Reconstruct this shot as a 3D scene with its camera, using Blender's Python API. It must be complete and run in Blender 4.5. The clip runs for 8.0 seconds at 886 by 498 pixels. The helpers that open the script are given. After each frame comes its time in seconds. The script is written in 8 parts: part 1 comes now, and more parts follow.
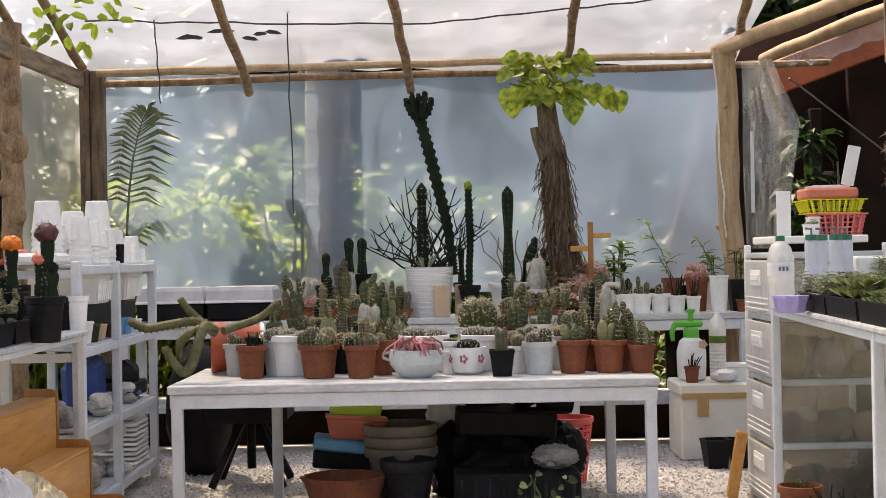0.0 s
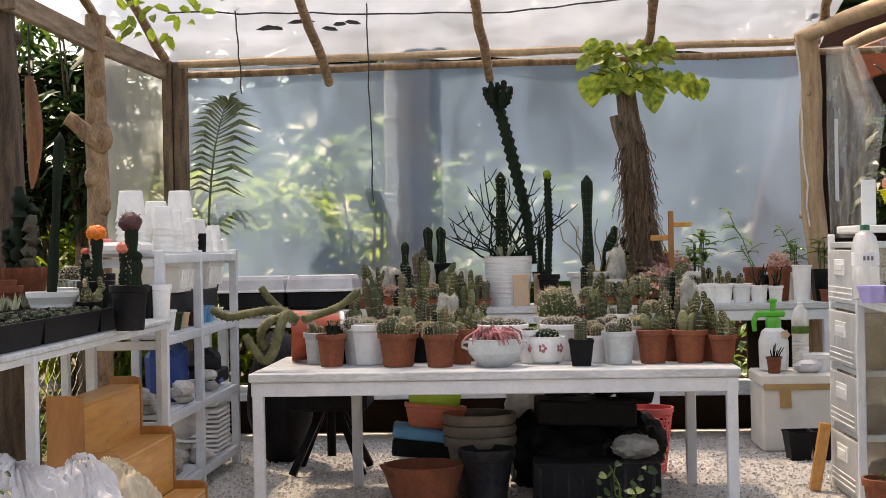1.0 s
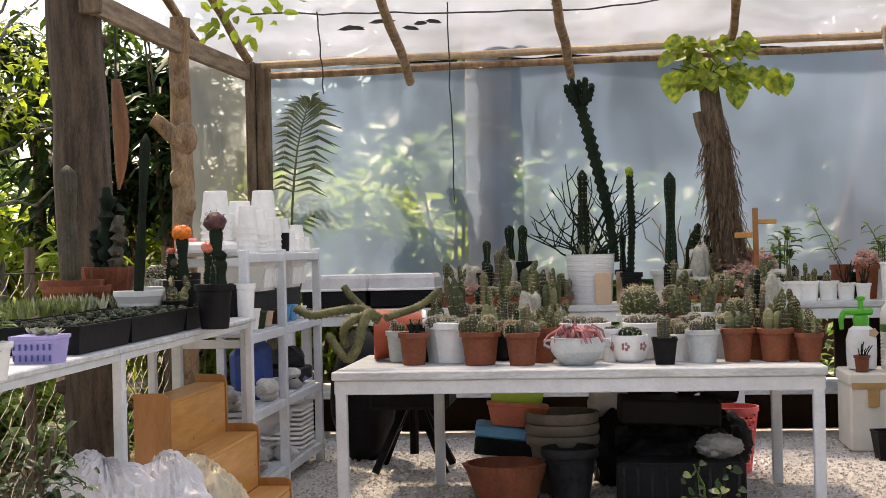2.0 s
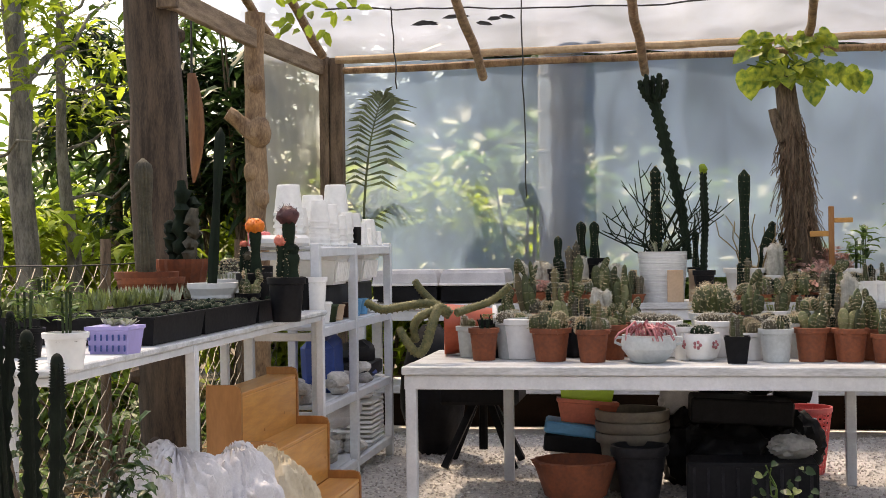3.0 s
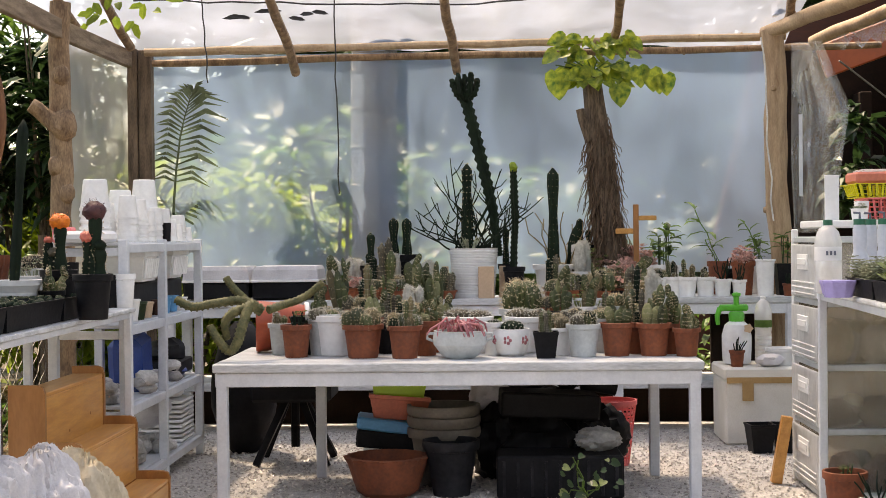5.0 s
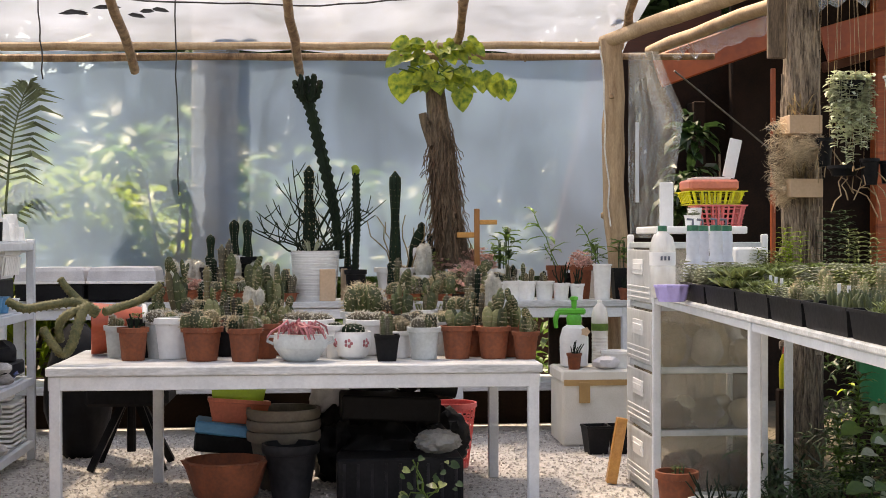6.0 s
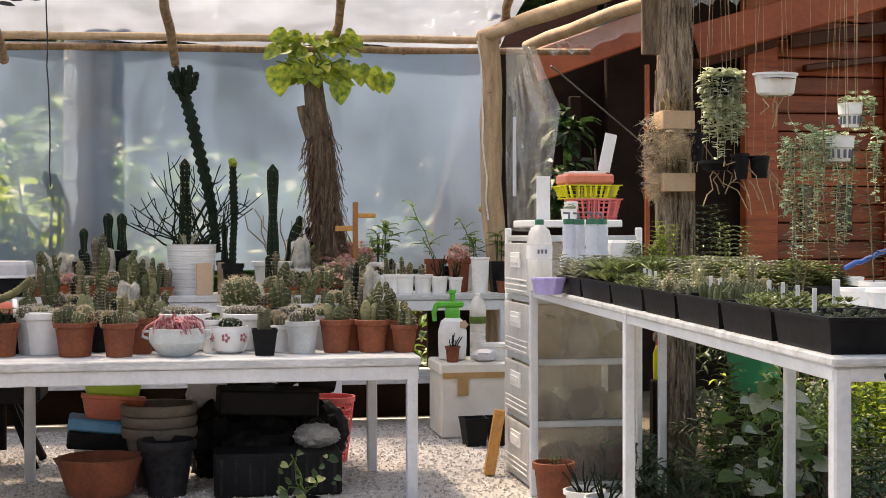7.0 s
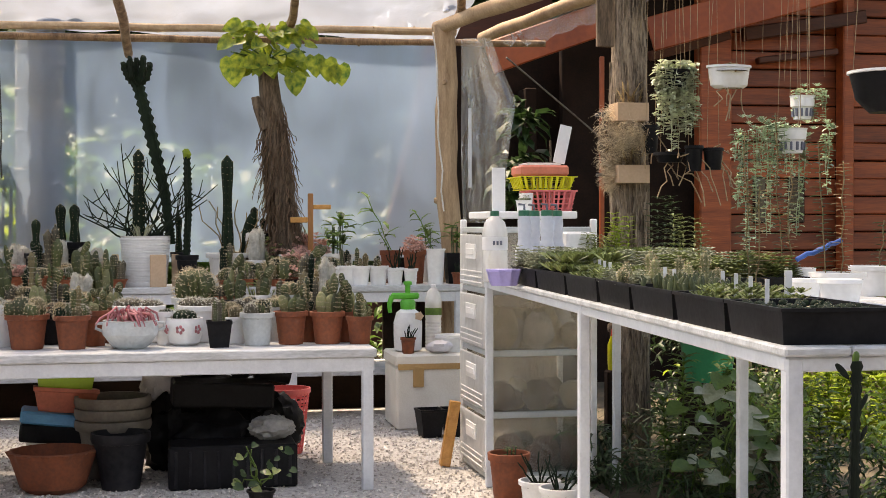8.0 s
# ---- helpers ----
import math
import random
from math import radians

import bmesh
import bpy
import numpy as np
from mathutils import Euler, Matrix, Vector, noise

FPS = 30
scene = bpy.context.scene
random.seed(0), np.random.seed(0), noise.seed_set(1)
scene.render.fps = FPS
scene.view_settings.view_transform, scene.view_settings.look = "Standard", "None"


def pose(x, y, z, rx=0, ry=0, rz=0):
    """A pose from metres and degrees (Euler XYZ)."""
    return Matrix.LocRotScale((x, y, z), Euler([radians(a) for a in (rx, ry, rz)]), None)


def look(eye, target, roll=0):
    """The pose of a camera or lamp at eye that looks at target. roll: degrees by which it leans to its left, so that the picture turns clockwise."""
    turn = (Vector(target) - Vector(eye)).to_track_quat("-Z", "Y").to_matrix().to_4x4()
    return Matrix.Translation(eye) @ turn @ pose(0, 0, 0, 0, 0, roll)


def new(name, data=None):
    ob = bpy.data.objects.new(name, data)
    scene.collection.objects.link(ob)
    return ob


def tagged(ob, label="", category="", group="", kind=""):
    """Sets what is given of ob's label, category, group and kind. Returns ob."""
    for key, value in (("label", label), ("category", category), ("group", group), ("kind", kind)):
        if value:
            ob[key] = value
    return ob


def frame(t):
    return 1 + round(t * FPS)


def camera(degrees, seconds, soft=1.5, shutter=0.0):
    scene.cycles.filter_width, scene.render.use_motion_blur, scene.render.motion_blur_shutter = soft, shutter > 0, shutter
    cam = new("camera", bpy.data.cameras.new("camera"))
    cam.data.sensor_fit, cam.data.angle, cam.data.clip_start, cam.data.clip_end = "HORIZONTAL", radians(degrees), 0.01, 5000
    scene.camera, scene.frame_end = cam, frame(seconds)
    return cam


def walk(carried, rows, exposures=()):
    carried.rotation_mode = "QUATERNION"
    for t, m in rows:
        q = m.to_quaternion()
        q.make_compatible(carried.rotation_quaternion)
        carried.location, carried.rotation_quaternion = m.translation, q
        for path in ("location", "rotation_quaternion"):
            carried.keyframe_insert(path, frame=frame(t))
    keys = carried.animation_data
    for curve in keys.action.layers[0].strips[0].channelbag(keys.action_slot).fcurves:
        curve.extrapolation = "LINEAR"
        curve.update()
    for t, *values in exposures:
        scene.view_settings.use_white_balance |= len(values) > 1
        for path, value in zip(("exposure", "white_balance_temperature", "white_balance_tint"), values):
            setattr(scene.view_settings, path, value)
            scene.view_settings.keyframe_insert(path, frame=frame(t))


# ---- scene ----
cam = camera(35.15, 8.0, soft=0.85)
EYE = (0.0, 0.0, 1.4)
ROWS = [
    (0.0, 0.006, 90.3, 1.1),
    (0.5, 1.197, 90.276, 0.91),
    (1.0, 3.239, 89.919, 1.081),
    (1.5, 4.847, 89.727, 0.747),
    (1.7, 5.543, 89.881, 1.048),
    (3.0, 9.499, 89.783, 0.734),
    (3.5, 10.223, 89.785, 0.665),
    (4.0, 9.476, 89.556, 0.484),
    (4.5, 5.763, 89.511, 0.726),
    (4.7, 4.089, 89.536, 0.748),
    (5.8, -3.37, 89.591, 0.089),
    (6.0, -4.636, 89.634, 0.091),
    (6.5, -7.474, 89.545, 0.022),
    (7.0, -9.609, 89.358, 0.109),
    (7.5, -10.816, 89.213, 0.191),
    (8.0, -11.434, 89.004, 0.112),
]
walk(cam, [(t, pose(*EYE, tilt, lean, yaw)) for t, yaw, tilt, lean in ROWS], [(0.0, 1.29, 9450, 17), (3.5, 1.35, 9350, 17), (8.0, 1.42, 9450, 17)])

# ---- light ----
SUN_UP, SUN_ROUND = 62.0, -35.0
world = bpy.data.worlds.new("sky")
scene.world = world
world.use_nodes = True
sky = world.node_tree.nodes.new("ShaderNodeTexSky")
sky.sky_type, sky.sun_disc = "NISHITA", False
sky.sun_elevation, sky.sun_rotation = radians(SUN_UP), radians(SUN_ROUND)
back = world.node_tree.nodes["Background"]
back.inputs["Strength"].default_value = 0.15
world.node_tree.links.new(sky.outputs[0], back.inputs["Color"])
sun_data = bpy.data.lights.new("sun", "SUN")
sun_data.energy, sun_data.angle, sun_data.color = 3.6, radians(3), (1.0, 0.96, 0.9)
sun = new("sun", sun_data)
sun_way = Vector((math.sin(radians(SUN_ROUND)) * math.cos(radians(SUN_UP)), math.cos(radians(SUN_ROUND)) * math.cos(radians(SUN_UP)), math.sin(radians(SUN_UP))))
sun.matrix_world = look(sun_way * 40, (0, 0, 0))

# ---- materials ----
rnd = random.Random(7)


def material(name, base, second=None, scale=8.0, rough=0.7, metal=0.0, bump=0.2, fine=60.0, spread=0.5, stretch=(1, 1, 1), trans=0.0, vary=0.0, island=False, spec=0.5, coat=0.0, deep=0.01):
    """A surface whose colour wanders between two tones at a coarse and a fine scale, with fine relief."""
    m = bpy.data.materials.new(name)
    m.use_nodes = True
    nt = m.node_tree
    b = nt.nodes["Principled BSDF"]
    co = nt.nodes.new("ShaderNodeTexCoord")
    mp = nt.nodes.new("ShaderNodeMapping")
    mp.inputs["Scale"].default_value = stretch
    nt.links.new(co.outputs["Object"], mp.inputs["Vector"])
    n1, n2 = nt.nodes.new("ShaderNodeTexNoise"), nt.nodes.new("ShaderNodeTexNoise")
    n1.inputs["Scale"].default_value, n1.inputs["Detail"].default_value = scale, 5
    n2.inputs["Scale"].default_value, n2.inputs["Detail"].default_value = fine, 4
    for n in (n1, n2):
        nt.links.new(mp.outputs[0], n.inputs["Vector"])
    mx = nt.nodes.new("ShaderNodeMix")
    mx.data_type = "FLOAT"
    mx.inputs[0].default_value = 0.4
    nt.links.new(n1.outputs[0], mx.inputs[2])
    nt.links.new(n2.outputs[0], mx.inputs[3])
    ramp = nt.nodes.new("ShaderNodeValToRGB")
    second = second or tuple(c * 0.7 for c in base)
    ramp.color_ramp.elements[0].position, ramp.color_ramp.elements[1].position = 0.5 - spread * 0.3, 0.5 + spread * 0.3
    ramp.color_ramp.elements[0].color, ramp.color_ramp.elements[1].color = (*second, 1), (*base, 1)
    nt.links.new(mx.outputs[0], ramp.inputs[0])
    out = ramp.outputs[0]
    if vary:
        if island:
            src = nt.nodes.new("ShaderNodeNewGeometry").outputs["Random Per Island"]
        else:
            src = nt.nodes.new("ShaderNodeObjectInfo").outputs["Random"]
        rg = nt.nodes.new("ShaderNodeMapRange")
        rg.inputs["To Min"].default_value, rg.inputs["To Max"].default_value = 1 - vary, 1 + vary
        nt.links.new(src, rg.inputs["Value"])
        hs = nt.nodes.new("ShaderNodeHueSaturation")
        nt.links.new(rg.outputs[0], hs.inputs["Value"])
        nt.links.new(out, hs.inputs["Color"])
        out = hs.outputs[0]
    nt.links.new(out, b.inputs["Base Color"])
    rr = nt.nodes.new("ShaderNodeMapRange")
    rr.inputs["To Min"].default_value, rr.inputs["To Max"].default_value = max(0.03, rough - 0.12), min(1, rough + 0.12)
    nt.links.new(n2.outputs[0], rr.inputs["Value"])
    nt.links.new(rr.outputs[0], b.inputs["Roughness"])
    b.inputs["Metallic"].default_value = metal
    b.inputs["Specular IOR Level"].default_value = spec
    b.inputs["Coat Weight"].default_value = coat
    bp = nt.nodes.new("ShaderNodeBump")
    bp.inputs["Strength"].default_value, bp.inputs["Distance"].default_value = bump, deep
    nt.links.new(mx.outputs[0], bp.inputs["Height"])
    nt.links.new(bp.outputs[0], b.inputs["Normal"])
    if trans:
        tr = nt.nodes.new("ShaderNodeBsdfTranslucent")
        nt.links.new(out, tr.inputs["Color"])
        ms = nt.nodes.new("ShaderNodeMixShader")
        ms.inputs[0].default_value = trans
        nt.links.new(b.outputs[0], ms.inputs[1])
        nt.links.new(tr.outputs[0], ms.inputs[2])
        nt.links.new(ms.outputs[0], nt.nodes["Material Output"].inputs["Surface"])
    return m


def sheeting(name, clear_low, clear_high, tint, scale, gloss=0.08, clear=(1, 1, 1), blur=0.0, swirl=0.3):
    """Thin plastic film: part clear, part milky, with folds and smears."""
    m = bpy.data.materials.new(name)
    m.use_nodes = True
    nt = m.node_tree
    nt.nodes.remove(nt.nodes["Principled BSDF"])
    co, mp = nt.nodes.new("ShaderNodeTexCoord"), nt.nodes.new("ShaderNodeMapping")
    mp.inputs["Scale"].default_value = (1, 1, 0.45)
    nt.links.new(co.outputs["Object"], mp.inputs["Vector"])
    n1, n2 = nt.nodes.new("ShaderNodeTexNoise"), nt.nodes.new("ShaderNodeTexNoise")
    n1.inputs["Scale"].default_value, n1.inputs["Detail"].default_value, n1.inputs["Distortion"].default_value = scale, 6, swirl
    n2.inputs["Scale"].default_value, n2.inputs["Detail"].default_value, n2.inputs["Distortion"].default_value = scale * 5, 5, swirl * 2.5
    nt.links.new(mp.outputs[0], n1.inputs["Vector"])
    nt.links.new(mp.outputs[0], n2.inputs["Vector"])
    mx = nt.nodes.new("ShaderNodeMix")
    mx.inputs[0].default_value = 0.35
    nt.links.new(n1.outputs[0], mx.inputs[2])
    nt.links.new(n2.outputs[0], mx.inputs[3])
    rg = nt.nodes.new("ShaderNodeMapRange")
    rg.inputs["From Min"].default_value, rg.inputs["From Max"].default_value = 0.35, 0.65
    rg.inputs["To Min"].default_value, rg.inputs["To Max"].default_value = 1 - clear_high, 1 - clear_low
    nt.links.new(mx.outputs[0], rg.inputs["Value"])
    tp, tl, df, gl = (nt.nodes.new(n) for n in ("ShaderNodeBsdfTransparent", "ShaderNodeBsdfTranslucent", "ShaderNodeBsdfDiffuse", "ShaderNodeBsdfGlossy"))
    tp.inputs[0].default_value = (*clear, 1)
    tl.inputs[0].default_value = (*tint, 1)
    df.inputs[0].default_value = (*tint, 1)
    gl.inputs["Roughness"].default_value = 0.22
    bp = nt.nodes.new("ShaderNodeBump")
    bp.inputs["Strength"].default_value, bp.inputs["Distance"].default_value = 0.6, 0.05
    nt.links.new(mx.outputs[0], bp.inputs["Height"])
    for n in (gl, tl, df):
        nt.links.new(bp.outputs[0], n.inputs["Normal"])
    milky, shiny, body = (nt.nodes.new("ShaderNodeMixShader") for _ in range(3))
    milky.inputs[0].default_value = 0.35
    nt.links.new(tl.outputs[0], milky.inputs[1])
    nt.links.new(df.outputs[0], milky.inputs[2])
    nt.links.new(rg.outputs[0], body.inputs[0])
    through_light = tp.outputs[0]
    if blur:
        rf, soft_mix = nt.nodes.new("ShaderNodeBsdfRefraction"), nt.nodes.new("ShaderNodeMixShader")
        rf.inputs["IOR"].default_value, rf.inputs["Roughness"].default_value = 1.06, 0.38
        rf.inputs["Color"].default_value = (*clear, 1)
        soft_mix.inputs[0].default_value = blur
        nt.links.new(tp.outputs[0], soft_mix.inputs[1])
        nt.links.new(rf.outputs[0], soft_mix.inputs[2])
        through_light = soft_mix.outputs[0]
    nt.links.new(through_light, body.inputs[1])
    nt.links.new(milky.outputs[0], body.inputs[2])
    shiny.inputs[0].default_value = gloss
    nt.links.new(body.outputs[0], shiny.inputs[1])
    nt.links.new(gl.outputs[0], shiny.inputs[2])
    nt.links.new(shiny.outputs[0], nt.nodes["Material Output"].inputs["Surface"])
    return m


M = {
    "gravel": material("gravel", (0.7, 0.67, 0.64), (0.37, 0.345, 0.325), 30, 0.9, bump=0.6, fine=120, vary=0.0),
    "stone": material("loose_stone", (0.66, 0.62, 0.58), (0.4, 0.37, 0.34), 40, 0.85, vary=0.45, island=True),
    "earth": material("earth", (0.13, 0.1, 0.065), (0.05, 0.045, 0.03), 3, 0.95, bump=0.6, fine=25),
    "white_paint": material("white_paint", (0.7, 0.73, 0.77), (0.56, 0.59, 0.63), 9, 0.45, bump=0.15, fine=70, stretch=(1, 1, 1)),
    "white_top": material("worn_white_boards", (0.64, 0.66, 0.68), (0.4, 0.42, 0.43), 5, 0.5, bump=0.25, fine=40, stretch=(0.6, 3, 3), spread=0.4),
    "post_wood": material("peeled_post", (0.56, 0.4, 0.25), (0.25, 0.15, 0.085), 7, 0.7, bump=0.6, fine=60, stretch=(4, 4, 0.5), spread=0.62),
    "log": material("peeled_log", (0.4, 0.26, 0.15), (0.14, 0.08, 0.045), 6, 0.7, bump=0.5, fine=40, stretch=(3, 3, 1), spread=0.42),
    "pole": material("pale_pole", (0.56, 0.41, 0.26), (0.28, 0.175, 0.1), 9, 0.7, bump=0.6, fine=55, spread=0.7),
    "old_wood": material("weathered_timber", (0.22, 0.15, 0.1), (0.06, 0.04, 0.026), 5, 0.85, bump=0.7, fine=50, stretch=(5, 5, 0.7), spread=0.42),
    "beam_wood": material("weathered_beam", (0.34, 0.25, 0.17), (0.13, 0.085, 0.055), 5, 0.85, bump=0.6, fine=50, stretch=(5, 0.7, 5), spread=0.42),
    "bark": material("bark", (0.24, 0.17, 0.115), (0.06, 0.042, 0.028), 9, 0.95, bump=1.0, fine=45, stretch=(4, 4, 0.5), spread=0.36, deep=0.05),
    "grey_bark": material("grey_bark", (0.26, 0.24, 0.2), (0.1, 0.09, 0.075), 7, 0.95, bump=0.8, fine=40, stretch=(3, 3, 0.8), spread=0.36, deep=0.03),
    "pine": material("varnished_pine", (0.66, 0.33, 0.1), (0.5, 0.22, 0.055), 3, 0.38, bump=0.08, fine=16, stretch=(9, 1.2, 9), spread=0.42, coat=0.25),
    # darker pine for knots and stake; on the side panels it paints in shade
    "pine_dark": material("varnished_pine_dark", (0.42, 0.18, 0.06), (0.3, 0.12, 0.035), 4, 0.42, bump=0.1, fine=22, stretch=(4, 4, 1), coat=0.2),
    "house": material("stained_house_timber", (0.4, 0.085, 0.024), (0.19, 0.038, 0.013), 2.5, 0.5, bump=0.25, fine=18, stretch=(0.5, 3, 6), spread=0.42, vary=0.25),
    # near-black: dark timber, and deep shade put into the colour of the house recess
    "timber_and_shade": material("dark_timber_and_shade", (0.03, 0.016, 0.011), (0.012, 0.008, 0.006), 4, 0.8, spec=0.12),
    # darker copy of the house timber, with the shade under the roof in its colour
    "house_shaded": material("shaded_house_timber", (0.13, 0.034, 0.014), (0.06, 0.016, 0.008), 2, 0.6, fine=20, bump=0.2, stretch=(0.6, 4, 4)),
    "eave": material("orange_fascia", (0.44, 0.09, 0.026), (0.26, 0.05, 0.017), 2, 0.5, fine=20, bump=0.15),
    "terracotta": material("terracotta", (0.29, 0.08, 0.033), (0.16, 0.044, 0.02), 7, 0.75, bump=0.25, fine=55, spread=0.42, vary=0.18),
    "orange_plastic": material("orange_plastic", (0.5, 0.085, 0.03), (0.34, 0.055, 0.022), 6, 0.4, bump=0.08),
    "white_pot": material("white_pot_plastic", (0.88, 0.88, 0.87), (0.74, 0.74, 0.73), 7, 0.4, bump=0.06, fine=40, vary=0.06),
    "grey_pot": material("grey_white_pot", (0.55, 0.58, 0.58), (0.4, 0.43, 0.43), 7, 0.5, bump=0.1, vary=0.08),
    "black_pot": material("black_plastic", (0.014, 0.014, 0.016), (0.006, 0.006, 0.007), 10, 0.5, bump=0.1, vary=0.2, spec=0.12),
    "dusty_black": material("dusty_black_plastic", (0.028, 0.028, 0.032), (0.008, 0.008, 0.01), 6, 0.55, spec=0.15, bump=0.1, fine=30, spread=0.4),
    "beige_pot": material("beige_pot", (0.27, 0.24, 0.2), (0.16, 0.14, 0.115), 5, 0.65, bump=0.15),
    "soil": material("potting_soil", (0.075, 0.055, 0.04), (0.02, 0.015, 0.012), 30, 0.95, bump=1.0, fine=120),
    "cactus": material("cactus_skin", (0.085, 0.1, 0.03), (0.025, 0.036, 0.012), 14, 0.55, bump=0.35, fine=90, vary=0.35),
    "cactus_dark": material("dark_cactus_skin", (0.013, 0.026, 0.013), (0.005, 0.011, 0.007), 12, 0.8, bump=0.3, fine=80, vary=0.25, spec=0.2),
    "cactus_pale": material("pale_cactus_skin", (0.26, 0.26, 0.12), (0.12, 0.125, 0.055), 14, 0.6, bump=0.35, fine=90, vary=0.25),
    "cactus_grey": material("grey_green_skin", (0.11, 0.095, 0.062), (0.04, 0.035, 0.023), 18, 0.7, bump=0.5, fine=90, vary=0.3),
    "cactus_tan": material("tan_cactus_skin", (0.2, 0.155, 0.075), (0.08, 0.07, 0.035), 16, 0.65, bump=0.45, fine=90, vary=0.3),
    "snake": material("snake_cactus_skin", (0.22, 0.19, 0.08), (0.055, 0.07, 0.025), 25, 0.6, bump=0.8, fine=110),
    "spine": material("pale_spines", (0.8, 0.71, 0.54), (0.5, 0.39, 0.25), 20, 0.6, trans=0.2, vary=0.25, island=True),
    "wool": material("white_wool", (0.72, 0.7, 0.64), (0.5, 0.48, 0.42), 30, 0.95, trans=0.3, vary=0.15, island=True),
    "succulent": material("succulent_leaf", (0.29, 0.34, 0.11), (0.08, 0.11, 0.04), 20, 0.45, bump=0.1, trans=0.12, vary=0.4, island=True),
    "succulent_grey": material("grey_succulent_leaf", (0.44, 0.46, 0.34), (0.24, 0.27, 0.18), 20, 0.5, bump=0.1, trans=0.12, vary=0.35, island=True),
    "string_leaf": material("pale_string_leaf", (0.62, 0.66, 0.5), (0.4, 0.45, 0.3), 20, 0.5, trans=0.2, vary=0.3, island=True),
    "pink": material("pink_succulent", (0.62, 0.24, 0.25), (0.42, 0.13, 0.15), 25, 0.5, trans=0.15, vary=0.3, island=True),
    "blush": material("blush_succulent", (0.82, 0.58, 0.52), (0.55, 0.3, 0.26), 25, 0.5, trans=0.15, vary=0.4, island=True),
    "orange_flower": material("orange_cactus_crown", (0.85, 0.24, 0.025), (0.6, 0.12, 0.01), 25, 0.5, vary=0.2),
    "coral": material("coral_cactus_crown", (0.8, 0.24, 0.16), (0.55, 0.1, 0.07), 25, 0.5),
    "maroon": material("maroon_cactus_crown", (0.12, 0.04, 0.04), (0.05, 0.015, 0.02), 25, 0.6),
    "leaf": material("green_leaf", (0.13, 0.23, 0.045), (0.06, 0.12, 0.022), 6, 0.45, bump=0.1, trans=0.4, vary=0.5, island=True),
    "leaf_dark": material("dark_green_leaf", (0.04, 0.085, 0.025), (0.018, 0.045, 0.014), 6, 0.45, bump=0.1, trans=0.3, vary=0.5, island=True),
    "leaf_lime": material("lime_leaf", (0.36, 0.46, 0.05), (0.2, 0.29, 0.03), 6, 0.45, bump=0.1, trans=0.5, vary=0.4, island=True),
    "palm_leaf": material("grey_green_palm_leaf", (0.17, 0.2, 0.11), (0.07, 0.09, 0.045), 6, 0.55, bump=0.1, trans=0.3, vary=0.4, island=True),
    "trail_leaf": material("trailing_succulent_leaf", (0.5, 0.6, 0.42), (0.2, 0.29, 0.16), 20, 0.45, trans=0.2, vary=0.4, island=True),
    "taupe_pot": material("taupe_plastic", (0.2, 0.175, 0.145), (0.12, 0.1, 0.085), 8, 0.5, bump=0.1),
    "night_cactus": material("blackish_cactus_skin", (0.011, 0.018, 0.011), (0.004, 0.007, 0.005), 12, 0.8, spec=0.2, bump=0.4, fine=60),
    "hose_blue": material("blue_hose", (0.03, 0.13, 0.45), (0.02, 0.08, 0.3), 12, 0.45),
    "pale_moss": material("pale_dry_moss", (0.8, 0.68, 0.5), (0.5, 0.39, 0.26), 18, 0.9, trans=0.2, vary=0.4, island=True),
    "pale_bark": material("pale_rough_bark", (0.44, 0.34, 0.25), (0.07, 0.048, 0.034), 9, 0.95, bump=1.0, fine=45, stretch=(4, 4, 0.5), spread=0.36, deep=0.05),
    "dark_trunk": material("dark_weathered_trunk", (0.12, 0.082, 0.056), (0.03, 0.02, 0.014), 5, 0.9, bump=0.7, fine=50, stretch=(5, 5, 0.7), spread=0.42),
    "leaf_dry": material("dry_leaf", (0.36, 0.27, 0.15), (0.2, 0.14, 0.07), 10, 0.8, trans=0.25, vary=0.4, island=True),
    "pothos": material("golden_pothos_leaf", (0.46, 0.5, 0.06), (0.05, 0.14, 0.02), 22, 0.4, bump=0.15, fine=30, trans=0.45, vary=0.3, island=True, spread=0.5),
    "spathe": material("dry_spathe", (0.25, 0.11, 0.05), (0.12, 0.05, 0.025), 6, 0.6, bump=0.4, fine=40, stretch=(6, 6, 0.6), trans=0.15),
    "wire": material("dark_wire", (0.03, 0.03, 0.032), None, 10, 0.6),
    "white_cord": material("white_cord", (0.75, 0.74, 0.7), None, 10, 0.6),
    "mesh_wire": material("galvanised_wire", (0.26, 0.24, 0.21), (0.14, 0.12, 0.1), 20, 0.6, metal=0.4),
    "styro": material("styrofoam", (0.82, 0.79, 0.72), (0.68, 0.64, 0.56), 5, 0.8, bump=0.2, fine=150),
    "tape": material("brown_tape", (0.5, 0.31, 0.13), (0.4, 0.24, 0.1), 8, 0.35, bump=0.05),
    "green_plastic": material("bright_green_plastic", (0.07, 0.5, 0.05), None, 9, 0.35, bump=0.05),
    "tub_green": material("green_tub_plastic", (0.01, 0.3, 0.13), (0.008, 0.2, 0.09), 6, 0.4, bump=0.05),
    "lime_plastic": material("lime_plastic", (0.33, 0.55, 0.02), (0.25, 0.42, 0.02), 6, 0.4, bump=0.05),
    "salmon": material("salmon_plastic", (0.7, 0.2, 0.13), (0.5, 0.14, 0.09), 6, 0.4, bump=0.05),
    "pink_plastic": material("pink_plastic", (0.85, 0.2, 0.2), (0.7, 0.14, 0.15), 6, 0.35, bump=0.03),
    "yellow_plastic": material("yellow_green_plastic", (0.68, 0.66, 0.03), (0.55, 0.52, 0.02), 6, 0.35, bump=0.03),
